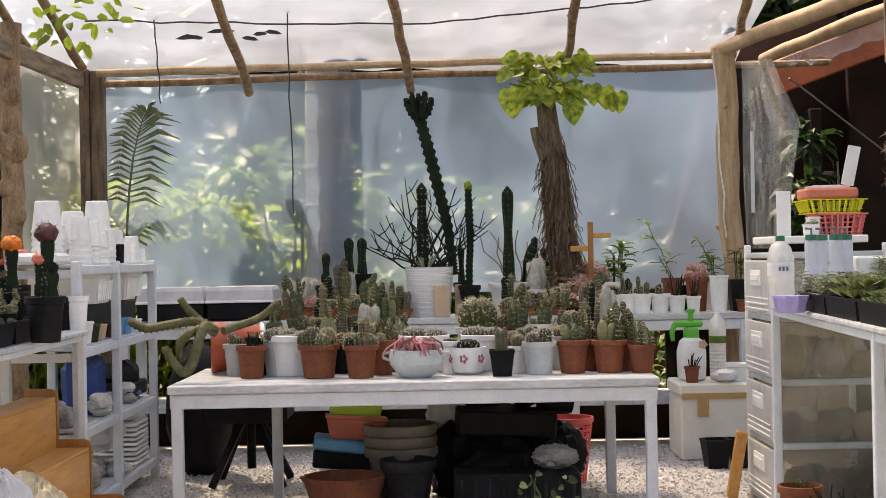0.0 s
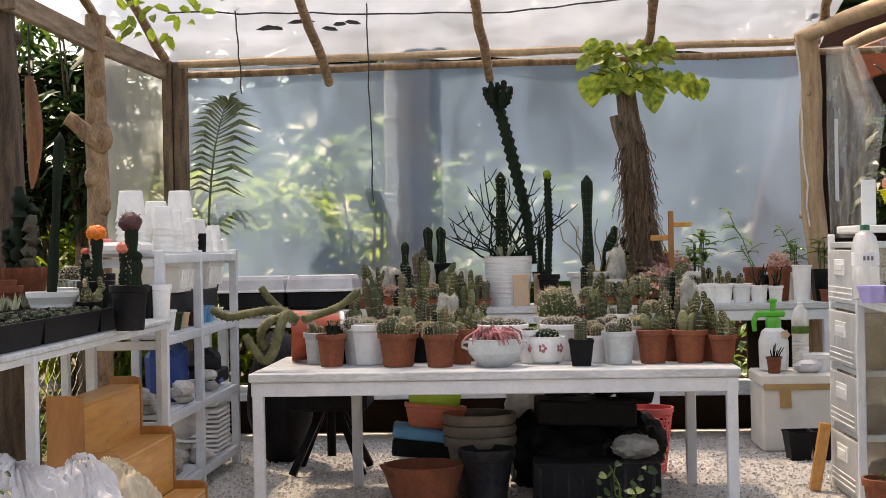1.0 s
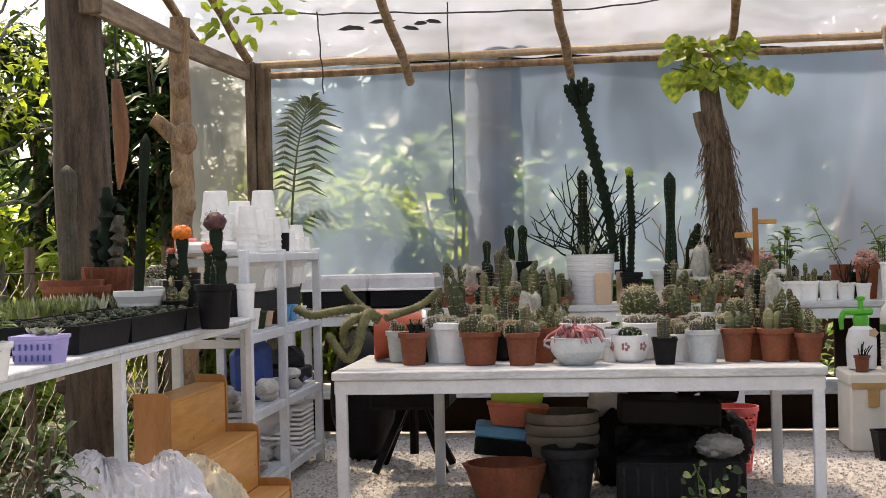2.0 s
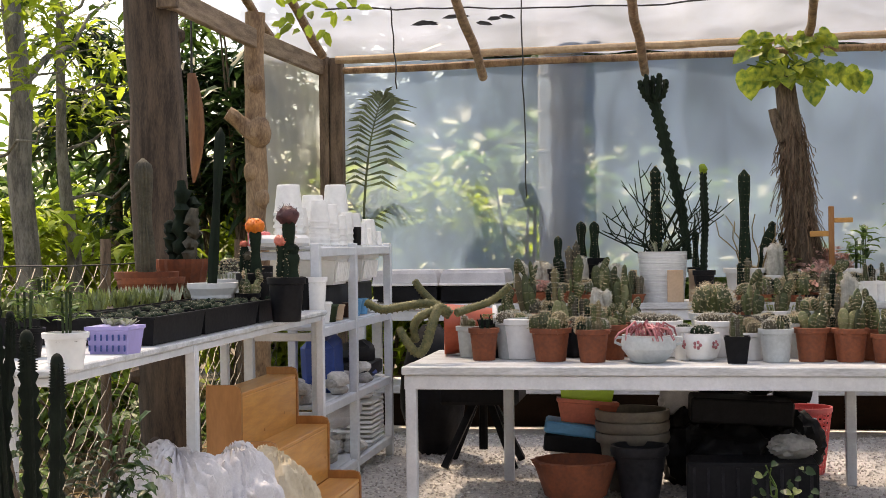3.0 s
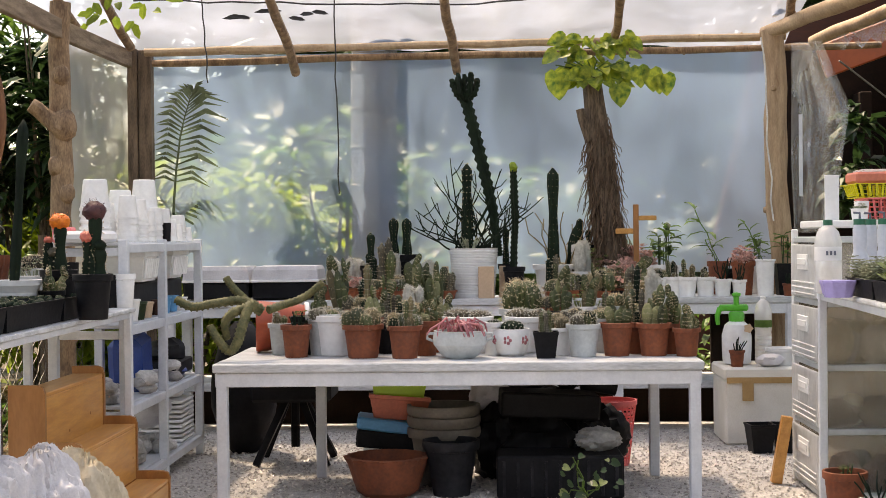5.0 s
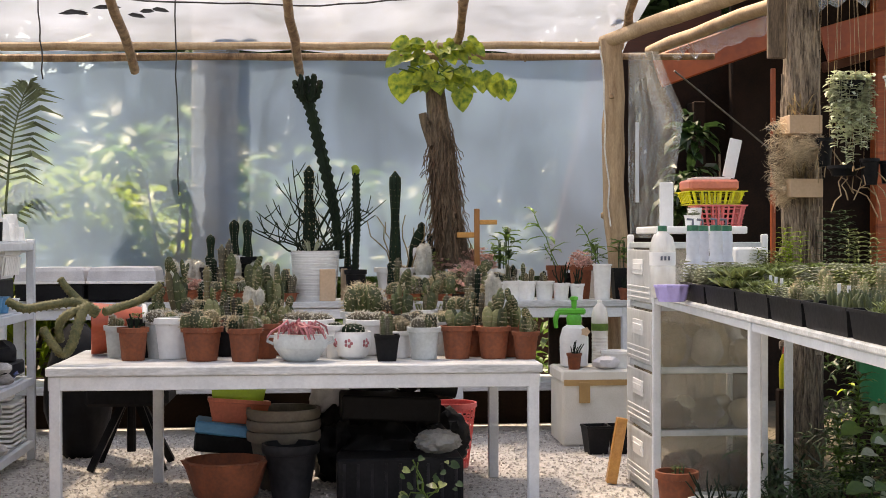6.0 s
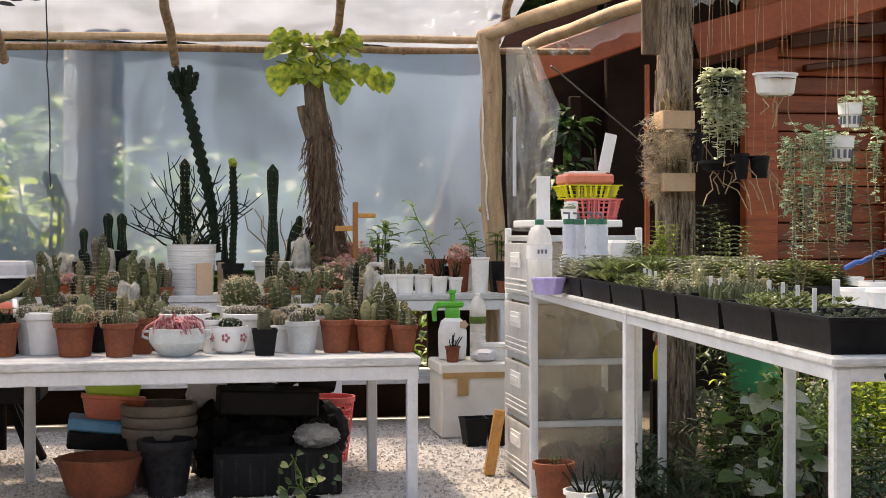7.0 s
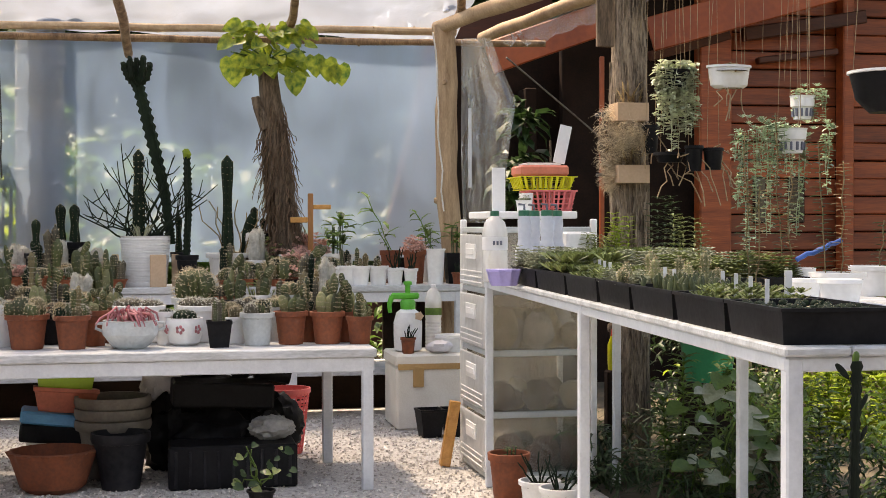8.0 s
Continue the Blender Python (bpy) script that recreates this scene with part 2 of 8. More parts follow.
    "blue_plastic": material("blue_plastic", (0.08, 0.34, 0.6), (0.05, 0.24, 0.45), 6, 0.4, bump=0.05),
    "deep_blue": material("deep_blue_plastic", (0.02, 0.07, 0.3), None, 6, 0.4, bump=0.05),
    "purple": material("lilac_plastic", (0.4, 0.36, 0.7), (0.32, 0.28, 0.58), 6, 0.4, bump=0.03),
    "red": material("red_plastic", (0.65, 0.05, 0.03), None, 6, 0.4, bump=0.03),
    "cap_green": material("dark_green_cap", (0.015, 0.17, 0.1), None, 6, 0.35, bump=0.03),
    "bag": material("woven_white_bag", (0.68, 0.67, 0.69), (0.46, 0.45, 0.48), 10, 0.55, bump=0.3, fine=140, spread=0.6),
    "cream_bag": material("cream_cloth_bag", (0.7, 0.62, 0.48), (0.5, 0.42, 0.3), 9, 0.6, bump=0.4, fine=60, trans=0.2),
    "dusty_white": material("dusty_translucent_bag", (0.36, 0.36, 0.35), (0.2, 0.2, 0.2), 7, 0.45, bump=0.3, fine=50),
    "black_bag": material("black_rubbish_bag", (0.014, 0.014, 0.016), (0.006, 0.006, 0.007), 9, 0.5, bump=0.5, fine=35, spec=0.15),
    "rubble": material("pale_rocks", (0.6, 0.58, 0.56), (0.3, 0.29, 0.28), 14, 0.85, bump=0.5, vary=0.35),
    "card": material("cardboard", (0.62, 0.44, 0.3), (0.5, 0.34, 0.22), 6, 0.8, bump=0.1, fine=60),
    "paper": material("white_paper", (0.8, 0.8, 0.8), (0.72, 0.72, 0.72), 6, 0.6, bump=0.03),
    "fibre": material("brown_fibre", (0.2, 0.13, 0.085), (0.09, 0.055, 0.035), 18, 0.9, trans=0.1, vary=0.5, island=True),
    "straw": material("dry_fibre", (0.5, 0.36, 0.22), (0.28, 0.19, 0.11), 18, 0.9, trans=0.15, vary=0.4, island=True),
    "brown_plastic": material("brown_plastic", (0.16, 0.07, 0.045), None, 8, 0.5),
    "teal": material("teal_box", (0.05, 0.32, 0.36), None, 8, 0.5),
    "concrete": material("grey_concrete", (0.4, 0.36, 0.3), (0.26, 0.23, 0.19), 3, 0.9, bump=0.3),
    "bottle_white": material("milky_bottle_plastic", (0.74, 0.77, 0.83), (0.62, 0.66, 0.73), 9, 0.35, bump=0.05, trans=0.3),
    "label_grey": material("pale_print", (0.45, 0.47, 0.55), (0.6, 0.62, 0.68), 60, 0.6, bump=0.0),
    "lens": material("black_lens", (0.008, 0.008, 0.01), None, 8, 0.12, bump=0.0),
    "ink": material("grey_print", (0.16, 0.17, 0.22), None, 8, 0.6, bump=0.0),
    "roof_sheet": sheeting("roof_film", 0.3, 0.7, (0.47, 0.53, 0.64), 0.9, 0.05, blur=0.4, swirl=0.15),
    "wall_sheet": sheeting("wall_film", 0.42, 0.82, (0.5, 0.71, 1.0), 0.7, 0.05, blur=0.6, swirl=0.3),
    "side_sheet": sheeting("side_film", 0.42, 0.78, (0.6, 0.6, 0.57), 1.6, 0.08, blur=0.5),
    "clear_sheet": sheeting("clear_film", 0.55, 0.9, (0.66, 0.68, 0.68), 2.2, 0.14),
    "drawer_film": sheeting("clear_drawer_plastic", 0.3, 0.55, (0.8, 0.8, 0.8), 2.5, 0.12),
    "drawer_side": sheeting("clouded_drawer_side", 0.62, 0.9, (0.66, 0.63, 0.57), 2.6, 0.1, (0.93, 0.91, 0.87)),
    "drawer_front": sheeting("milky_drawer_front", 0.1, 0.35, (0.93, 0.94, 0.95), 3.0, 0.1),
    "bottle_film": sheeting("bottle_plastic", 0.2, 0.5, (0.85, 0.85, 0.84), 3.0, 0.15),
}


# ---- mesh tools ----
class Solid:
    """Collects vertices and faces for one mesh."""

    def __init__(self):
        self.v, self.f = [], []

    def add(self, verts, faces):
        n = len(self.v)
        self.v += [tuple(p) for p in verts]
        self.f += [tuple(i + n for i in f) for f in faces]
        return self

    def box(self, c, s, m=None, b=None):
        """A box with chamfered edges: centre, size, chamfer."""
        hx, hy, hz = s[0] / 2, s[1] / 2, s[2] / 2
        b = min(hx, hy, hz) * 0.25 if b is None else min(b, min(hx, hy, hz) * 0.6)
        vs, idx = [], {}
        for sx in (-1, 1):
            for sy in (-1, 1):
                for sz in (-1, 1):
                    for k in range(3):
                        p = [sx * (hx - b), sy * (hy - b), sz * (hz - b)]
                        p[k] = (sx * hx, sy * hy, sz * hz)[k]
                        idx[(sx, sy, sz, k)] = len(vs)
                        vs.append(Vector(p))
        fs = []
        for k in range(3):
            i, j = (k + 1) % 3, (k + 2) % 3
            for sgn in (-1, 1):
                q = []
                for a, c2 in ((-1, -1), (1, -1), (1, 1), (-1, 1)):
                    s3 = [0, 0, 0]
                    s3[k], s3[i], s3[j] = sgn, a, c2
                    q.append(idx[(*s3, k)])
                fs.append(q if sgn > 0 else q[::-1])
            for a in (-1, 1):
                for c2 in (-1, 1):
                    lo, hi = [0, 0, 0], [0, 0, 0]
                    lo[k], hi[k] = -1, 1
                    lo[i] = hi[i] = a
                    lo[j] = hi[j] = c2
                    q = [idx[(*lo, i)], idx[(*hi, i)], idx[(*hi, j)], idx[(*lo, j)]]
                    fs.append(q if a * c2 < 0 else q[::-1])
        for sx in (-1, 1):
            for sy in (-1, 1):
                for sz in (-1, 1):
                    q = [idx[(sx, sy, sz, k)] for k in range(3)]
                    fs.append(q if sx * sy * sz > 0 else q[::-1])
        m = Matrix.Translation(c) @ (m or Matrix())
        return self.add([m @ p for p in vs], fs)

    def lathe(self, profile, seg=20, c=(0, 0, 0), m=None, wave=None, caps=True):
        """Turns (radius, height) pairs round z. wave(angle, row): radius factor."""
        m = Matrix.Translation(c) @ (m or Matrix())
        vs, fs = [], []
        for i, (r, z) in enumerate(profile):
            for k in range(seg):
                a = 2 * math.pi * k / seg
                w = wave(a, i) if wave else 1
                vs.append(m @ Vector((r * w * math.cos(a), r * w * math.sin(a), z)))
        for i in range(len(profile) - 1):
            for k in range(seg):
                k2 = (k + 1) % seg
                fs.append((i * seg + k, i * seg + k2, (i + 1) * seg + k2, (i + 1) * seg + k))
        if caps:
            fs.append(tuple(range(seg))[::-1])
            fs.append(tuple((len(profile) - 1) * seg + k for k in range(seg)))
        return self.add(vs, fs)

    def tube(self, pts, radii, seg=8, wave=None):
        """A tube along points, one radius a point."""
        pts = [Vector(p) for p in pts]
        if not isinstance(radii, (list, tuple)):
            radii = [radii] * len(pts)
        vs, fs = [], []
        side = None
        for i, p in enumerate(pts):
            d = (pts[min(i + 1, len(pts) - 1)] - pts[max(i - 1, 0)]).normalized()
            if side is None:
                side = d.orthogonal().normalized()
            else:
                side = (side - d * side.dot(d)).normalized()
            up = d.cross(side)
            for k in range(seg):
                a = 2 * math.pi * k / seg
                r = radii[i] * (wave(a, i) if wave else 1)
                vs.append(p + (side * math.cos(a) + up * math.sin(a)) * r)
        for i in range(len(pts) - 1):
            for k in range(seg):
                k2 = (k + 1) % seg
                fs.append((i * seg + k, i * seg + k2, (i + 1) * seg + k2, (i + 1) * seg + k))
        fs.append(tuple(range(seg))[::-1])
        fs.append(tuple((len(pts) - 1) * seg + k for k in range(seg)))
        return self.add(vs, fs)

    def ball(self, c, s, seg=10, rings=7, rough=0.0, seed=0):
        r2 = random.Random(seed)
        vs = [Vector((0, 0, -1))]
        for i in range(1, rings):
            t = math.pi * i / rings - math.pi / 2
            for k in range(seg):
                a = 2 * math.pi * k / seg
                vs.append(Vector((math.cos(t) * math.cos(a), math.cos(t) * math.sin(a), math.sin(t))) * (1 + r2.uniform(-rough, rough)))
        vs.append(Vector((0, 0, 1)))
        fs = [(0, 1 + (k + 1) % seg, 1 + k) for k in range(seg)]
        for i in range(rings - 2):
            for k in range(seg):
                k2 = (k + 1) % seg
                fs.append((1 + i * seg + k, 1 + i * seg + k2, 1 + (i + 1) * seg + k2, 1 + (i + 1) * seg + k))
        n = 1 + (rings - 2) * seg
        fs += [(n + k, n + (k + 1) % seg, len(vs) - 1) for k in range(seg)]
        return self.add([Vector((c[0] + p.x * s[0], c[1] + p.y * s[1], c[2] + p.z * s[2])) for p in vs], fs)

    def leaf(self, p, way, up, length, width, bend=0.25, point=0.5):
        """A folded, bent leaf blade from p along way."""
        way, up = Vector(way).normalized(), Vector(up)
        side = way.cross(up)
        side = side.normalized() if side.length > 1e-5 else way.orthogonal().normalized()
        up = side.cross(way)
        p = Vector(p)
        a = p + way * length * point * 0.55 + up * length * bend * 0.2
        b = p + way * length * (point + 0.25) - up * length * bend * 0.25
        tip = p + way * length - up * length * bend
        e, w1, w2 = up * width * 0.16, side * width * 0.46, side * width * 0.4
        return self.add([p, a - w1 + e, a, a + w1 + e, b - w2 + e, b, b + w2 + e, tip], [(0, 2, 1), (0, 3, 2), (1, 2, 5, 4), (2, 3, 6, 5), (4, 5, 7), (5, 6, 7)])


def part(name, solid, mat, parent=None, label="", smooth=35, kind=""):
    me = bpy.data.meshes.new(name)
    me.from_pydata(solid.v, [], solid.f)
    me.materials.append(M[mat] if isinstance(mat, str) else mat)
    if smooth:
        me.shade_smooth()
        me.set_sharp_from_angle(angle=radians(smooth))
    ob = new(name, me)
    if parent:
        ob.parent = parent
    return tagged(ob, label=label, kind=kind)


def thing(name, label, category, at=(0, 0, 0), turn=0.0, group="", kind=""):
    ob = new(name)
    ob.empty_display_size = 0.05
    ob.matrix_basis = pose(*at, 0, 0, turn)
    return tagged(ob, label, category, group, kind)


def whole(name, solid, mat, label, category, at=(0, 0, 0), turn=0.0, group="", kind="", smooth=35):
    ob = part(name, solid, mat, None, label, smooth)
    ob.matrix_basis = pose(*at, 0, 0, turn)
    return tagged(ob, label, category, group, kind)


def wobble(a, b, n, amount, seed):
    """Points from a to b that wander a little."""
    r2 = random.Random(seed)
    a, b = Vector(a), Vector(b)
    out = []
    for i in range(n):
        k = i / (n - 1)
        edge = 0 if i in (0, n - 1) else 1
        out.append(a.lerp(b, k) + Vector((r2.uniform(-1, 1), r2.uniform(-1, 1), r2.uniform(-1, 1))) * amount * edge)
    return out



def crumpled(size, seed, folds=1.0):
    """A slack, creased bag shape with sharp folds."""
    q = Solid().ball((0, 0, 0), (1, 1, 1), 40, 26)
    out = []
    for v in q.v:
        d = Vector(v)
        ridge = 0.28 - abs(noise.noise((d.x * 2.1 + seed, d.y * 2.1, d.z * 2.1)))
        small = 0.28 - abs(noise.noise((d.x * 5.2, d.y * 5.2 + seed, d.z * 5.2)))
        f = 1 + folds * (0.75 * ridge + 0.3 * small)
        out.append((d.x * f * size[0], d.y * f * size[1], max(-size[2] * 0.95, d.z * f * size[2])))
    q.v = out
    return q


# ---- ground ----
g = Solid()
g.add([(-200, -60, -0.012), (200, -60, -0.012), (200, 400, -0.012), (-200, 400, -0.012)], [(0, 1, 2, 3)])
tagged(part("ground", g, "earth", smooth=0), "dark earth covered with leaf litter", "ground", kind="structure")
r2 = random.Random(3)
g = Solid()
nx, ny = 60, 70
for j in range(ny + 1):
    for i in range(nx + 1):
        x, y = -2.6 + 4.85 * i / nx, -2.5 + 13.1 * j / ny
        g.v.append((x, y, 0.004 * noise.noise((x * 3, y * 3, 0)) - 0.002))
for j in range(ny):
    for i in range(nx):
        a = j * (nx + 1) + i
        g.f.append((a, a + 1, a + nx + 2, a + nx + 1))
tagged(part("floor", g, "gravel"), "pale crushed gravel floor of the plant shelter", "floor", kind="structure")
g = Solid()
for i in range(20000):
    x, y = r2.uniform(-2.3, 2.2), r2.uniform(5.6, 10.2)
    s = r2.uniform(0.005, 0.013)
    t = [Vector((r2.uniform(-1, 1), r2.uniform(-1, 1), 0)).normalized() * s * r2.uniform(0.7, 1.3) for _ in range(2)]
    u = Vector((-t[0].y, t[0].x, 0)) * r2.uniform(0.5, 0.9)
    c = Vector((x, y, 0.001))
    top = c + Vector((r2.uniform(-0.3, 0.3) * s, r2.uniform(-0.3, 0.3) * s, s * r2.uniform(0.5, 0.9)))
    g.add([c + t[0], c + u, c - t[0], c - u, top + t[0] * 0.4, top - t[0] * 0.4], [(0, 1, 4), (1, 5, 4), (1, 2, 5), (2, 3, 5), (3, 4, 5), (3, 0, 4)])
tagged(part("gravel", g, "stone", smooth=0), "loose pale grey and buff gravel stones", "gravel", kind="stuff")

# ---- timber frame of the shelter ----
FZ = 2.86


def log(name, a, b, r0, r1, mat, label, seed, sway=0.02, n=9, seg=12, lumps=0.06, knots=3, kind="structure", category="post"):
    """A round timber from a to b with knots and a slight sway."""
    r3 = random.Random(seed)
    a, b = Vector(a), Vector(b)
    pts = wobble(a, b, n, sway, seed)
    rad = [(r0 + (r1 - r0) * i / (n - 1)) * (1 + r3.uniform(-lumps, lumps)) for i in range(n)]
    s = Solid()
    s.tube(pts, rad, seg, lambda t, i: 1 + 0.03 * math.sin(3 * t + i))
    root = tagged(part(name, s, mat), label, category, kind=kind)
    for k in range(knots):
        i = r3.randrange(1, n - 1)
        d = (b - a).normalized()
        o = d.orthogonal().normalized()
        o.rotate(Matrix.Rotation(r3.uniform(0, 6.28), 3, d))
        s2 = Solid()
        s2.tube([pts[i] + o * rad[i] * 0.7, pts[i] + o * rad[i] * 1.02, pts[i] + o * rad[i] * 1.2], [rad[i] * 0.42, rad[i] * 0.3, rad[i] * 0.2], 9)
        part("knot", s2, mat, root)
    return root


trunk = log("trunk_post", (-2.84, 7.6, -0.1), (-2.95, 7.6, 3.4), 0.17, 0.15, "dark_trunk", "thick weathered grey-brown trunk post of the shelter", 11, 0.015, 10, 16, 0.05, 4)
s = Solid().box((-2.78, 7.43, 2.9), (0.12, 0.05, 0.34))
part("cleat", s, "old_wood", trunk)
branch = log("branch_post", (-2.8, 9.15, -0.1), (-2.8, 9.15, 2.98), 0.075, 0.066, "log", "peeled tree-limb post with a sawn side stub", 12, 0.022, 12, 14, 0.12, 5)
s = Solid().tube(wobble((-2.8, 9.13, 2.16), (-2.97, 9.04, 2.3), 6, 0.006, 3), [0.08, 0.072, 0.056, 0.05, 0.052, 0.046], 12, lambda a, i: 1 + 0.1 * math.sin(3 * a + i))
part("stub", s, "log", branch)
for k, (dx, z, q) in enumerate(((0.02, 2.17, 0.085), (-0.03, 1.9, 0.06), (0.03, 1.72, 0.055), (0.0, 2.5, 0.06))):
    part("burl", Solid().ball((-2.8 + dx, 9.13, z), (q, q * 0.95, q * 1.3), 14, 10, 0.07, k), "log", branch, smooth=60)
s = Solid()
for k, (x, w) in enumerate(((-2.72, 0.075), (-2.625, 0.1))):
    s.box((x, 10.72 + 0.01 * k, 1.43), (w, 0.1, 2.9 - 0.02 * k), b=0.006)
tagged(part("corner_post", s, "old_wood"), "square weathered corner post of two joined timbers", "post", kind="structure")
for k, (a, b) in enumerate((((-2.79, 7.45, 2.8), (-2.8, 9.1, 2.8)), ((-2.8, 9.2, 2.8), (-2.74, 10.72, 2.8)))):
    a, b = Vector(a), Vector(b)
    m = (b - a).to_track_quat("Y", "Z").to_matrix().to_4x4()
    s = Solid().box((a + b) / 2, (0.05, (b - a).length, 0.13), m, 0.006)
    tagged(part("side_beam", s, "beam_wood"), "weathered plank beam along the side of the shelter", "beam", kind="structure")
log("wall_beam", (-2.6, 10.6, 2.838), (2.25, 10.6, 2.89), 0.033, 0.03, "pole", "slender peeled pole along the eave of the back wall", 13, 0.006, 16, 10, 0.08, 6, category="beam")
log("wall_beam", (-2.6, 10.74, 2.772), (3.0, 10.74, 2.835), 0.03, 0.027, "log", "second slender pole under the eave of the back wall", 14, 0.006, 16, 10, 0.08, 4, category="beam")
for k, (xa, za, xb, zb) in enumerate(((-1.438, 2.66, -1.46, 3.5), (-0.22, 2.65, -0.37, 3.5), (0.953, 2.86, 0.91, 3.5), (-2.69, 2.87, -2.58, 3.53), (2.23, 2.93, 1.93, 3.5), (-3.05, 2.95, -2.9, 3.5))):
    log("rafter", (xa, 10.53, za), (xb, 7.75, zb + 0.06), 0.033, 0.036, "log", "crooked peeled-branch rafter under the film roof", 20 + k, 0.012, 11, 10, 0.08, 3, category="rafter")
pole = log("pole_post", (2.2, 10.45, 0), (2.12, 10.45, 2.92), 0.09, 0.08, "post_wood", "pale peeled pole holding the corner of the back wall", 31, 0.016, 14, 16, 0.08, 11)
log("outer_beam", (2.08, 10.5, 2.9), (3.05, 7.9, 3.06), 0.055, 0.062, "pole", "stout pale pole running out from the corner post", 32, 0.012, 10, 12, 0.06, 4, category="beam")
log("outer_beam", (2.48, 10.7, 2.86), (3.3, 7.95, 3.05), 0.045, 0.05, "pole", "pale pole beside the outer roof beam", 33, 0.012, 10, 12, 0.06, 4, category="beam")


def sheet(name, corner, du, dv, nu, nv, mat, label, ripple, seed, sag=0.0, edge=0.0):
    """Hanging or stretched film with folds, along du and dv from a corner."""
    corner, du, dv = Vector(corner), Vector(du), Vector(dv)
    nrm = du.cross(dv).normalized()
    s = Solid()
    for j in range(nv + 1):
        for i in range(nu + 1):
            u, v = i / nu, j / nv
            p = corner + du * u + dv * v
            w = noise.noise((u * 7 + seed, v * 1.6, seed)) + 0.5 * noise.noise((u * 19, v * 4 + seed, seed * 2))
            s.v.append(p + nrm * (w * ripple - sag * math.sin(math.pi * v)) + du.normalized() * edge * noise.noise((v * 5, seed, 3)) * u)
    for j in range(nv):
        for i in range(nu):
            a = j * (nu + 1) + i
            s.f.append((a, a + 1, a + nu + 2, a + nu + 1))
    ob = tagged(part(name, s, mat, smooth=60), label, "plastic sheet", kind="structure")
    return ob


sheet("wall_north", (-2.6, 10.82, 1.12), (4.85, 0, 0), (0, 0, 1.72), 60, 24, "wall_sheet", "milky wrinkled plastic film stretched as the back wall", 0.025, 2)
sheet("wall_west", (-2.86, 9.2, 1.0), (0.1, 1.6, 0), (0, 0, 1.78), 30, 20, "side_sheet", "stained grey plastic film on the side of the shelter", 0.03, 5)
roof = sheet("ceiling", (-3.3, 10.9, 2.86), (5.6, 0, 0), (0, -3.3, 0.86), 110, 60, "roof_sheet", "milky wrinkled plastic film roof on branch rafters", 0.045, 8)
# added film out of view, dims sun and sky over the front tables
sheet("ceiling", (-3.3, 7.58, 3.725), (5.7, 0, 0), (0, -10.0, 0.3), 50, 50, "roof_sheet", "unseen milky film roof added over the side tables to dim the light", 0.03, 12)
# loose film hanging beside the corner post: left and right edges from the top down
LEFT = ((2.279, 10.550, 2.832), (2.286, 10.550, 2.354), (2.276, 10.550, 1.885), (2.293, 10.550, 1.415))
RIGHT = ((2.485, 10.450, 2.831), (2.674, 10.400, 2.353), (2.605, 10.400, 1.871), (2.567, 10.400, 1.409))
s = Solid()
for j in range(25):
    v = j / 24 * 3
    k = min(int(v), 2)
    a, b = Vector(LEFT[k]).lerp(Vector(LEFT[k + 1]), v - k), Vector(RIGHT[k]).lerp(Vector(RIGHT[k + 1]), v - k)
    for i in range(25):
        u = i / 24
        fold = 0.05 * noise.noise((u * 6, v * 0.5, 3)) + 0.02 * noise.noise((u * 15, v * 1.2, 9))
        s.v.append(a.lerp(b, u) + Vector((0.0, fold, 0.0)))
for j in range(24):
    for i in range(24):
        a = j * 25 + i
        s.f.append((a, a + 1, a + 26, a + 25))
tagged(part("curtain", s, "clear_sheet", smooth=60), "crumpled clear film hanging loose beside the corner post", "plastic sheet", kind="structure")
s = Solid()
for k in range(22):
    f = k / 21
    p = Vector((2.55, 10.45, 2.9)).lerp(Vector((3.3, 8.1, 3.03)), f)
    drop = 0.1 + 0.13 * abs(noise.noise((k * 0.45, 2, 5))) + 0.05 * (k % 2)
    for j in range(5):
        s.v.append(p + Vector((0.06 * noise.noise((k * 0.6, j * 0.5, 1)) + 0.03 * j / 4, 0.03 * noise.noise((k, j, 7)), -drop * j / 4)))
for k in range(21):
    for j in range(4):
        a = k * 5 + j
        s.f.append((a, a + 5, a + 6, a + 1))
tagged(part("film_scrap", s, "clear_sheet", smooth=60), "ragged scrap of film dangling from the outer pole", "plastic sheet", kind="structure")
s = Solid()
for k in range(34):
    p = Vector((-2.482, 9.500, 3.038)) + Vector((r2.uniform(-0.3, 0.35), r2.uniform(-0.2, 0.3), r2.uniform(-0.12, 0.16)))
    s.leaf(p, (r2.uniform(-1, 1), r2.uniform(-0.5, 0.5), r2.uniform(-1, 0.2)), (0, -1, 0.5), r2.uniform(0.06, 0.13), 0.06, 0.15)
whole("vine_leaves", s, "leaf_lime", "lime green vine leaves under the corner of the roof film", "leaves", kind="stuff", smooth=0)

# wires, cords and the camera on the pole
s = Solid().tube(wobble((-2.430, 9.600, 3.062), (-0.219, 9.600, 3.000), 14, 0.01, 5) + wobble((-0.063, 9.600, 3.000), (1.648, 9.600, 3.146), 12, 0.008, 6), 0.006, 5)
whole("overhead_wire", s, "wire", "thin dark wire strung below the roof film", "wire")
for k, (xa, xb, y, zb) in enumerate(((-2.02, -1.98, 9.9, 2.52), (-1.08, -1.05, 9.9, 1.72))):
    s = Solid().tube(wobble((xa, y, 3.25), (xb, y, zb), 12, 0.008, 40 + k), 0.0055, 5)
    whole("hanging_wire", s, "wire", "thin black wire hanging straight down from the roof", "wire", group="hanging wires")
s = Solid()
for k in range(6):
    x = (-1.82, -1.78, -1.6, -1.36, -1.28, -1.2)[k]
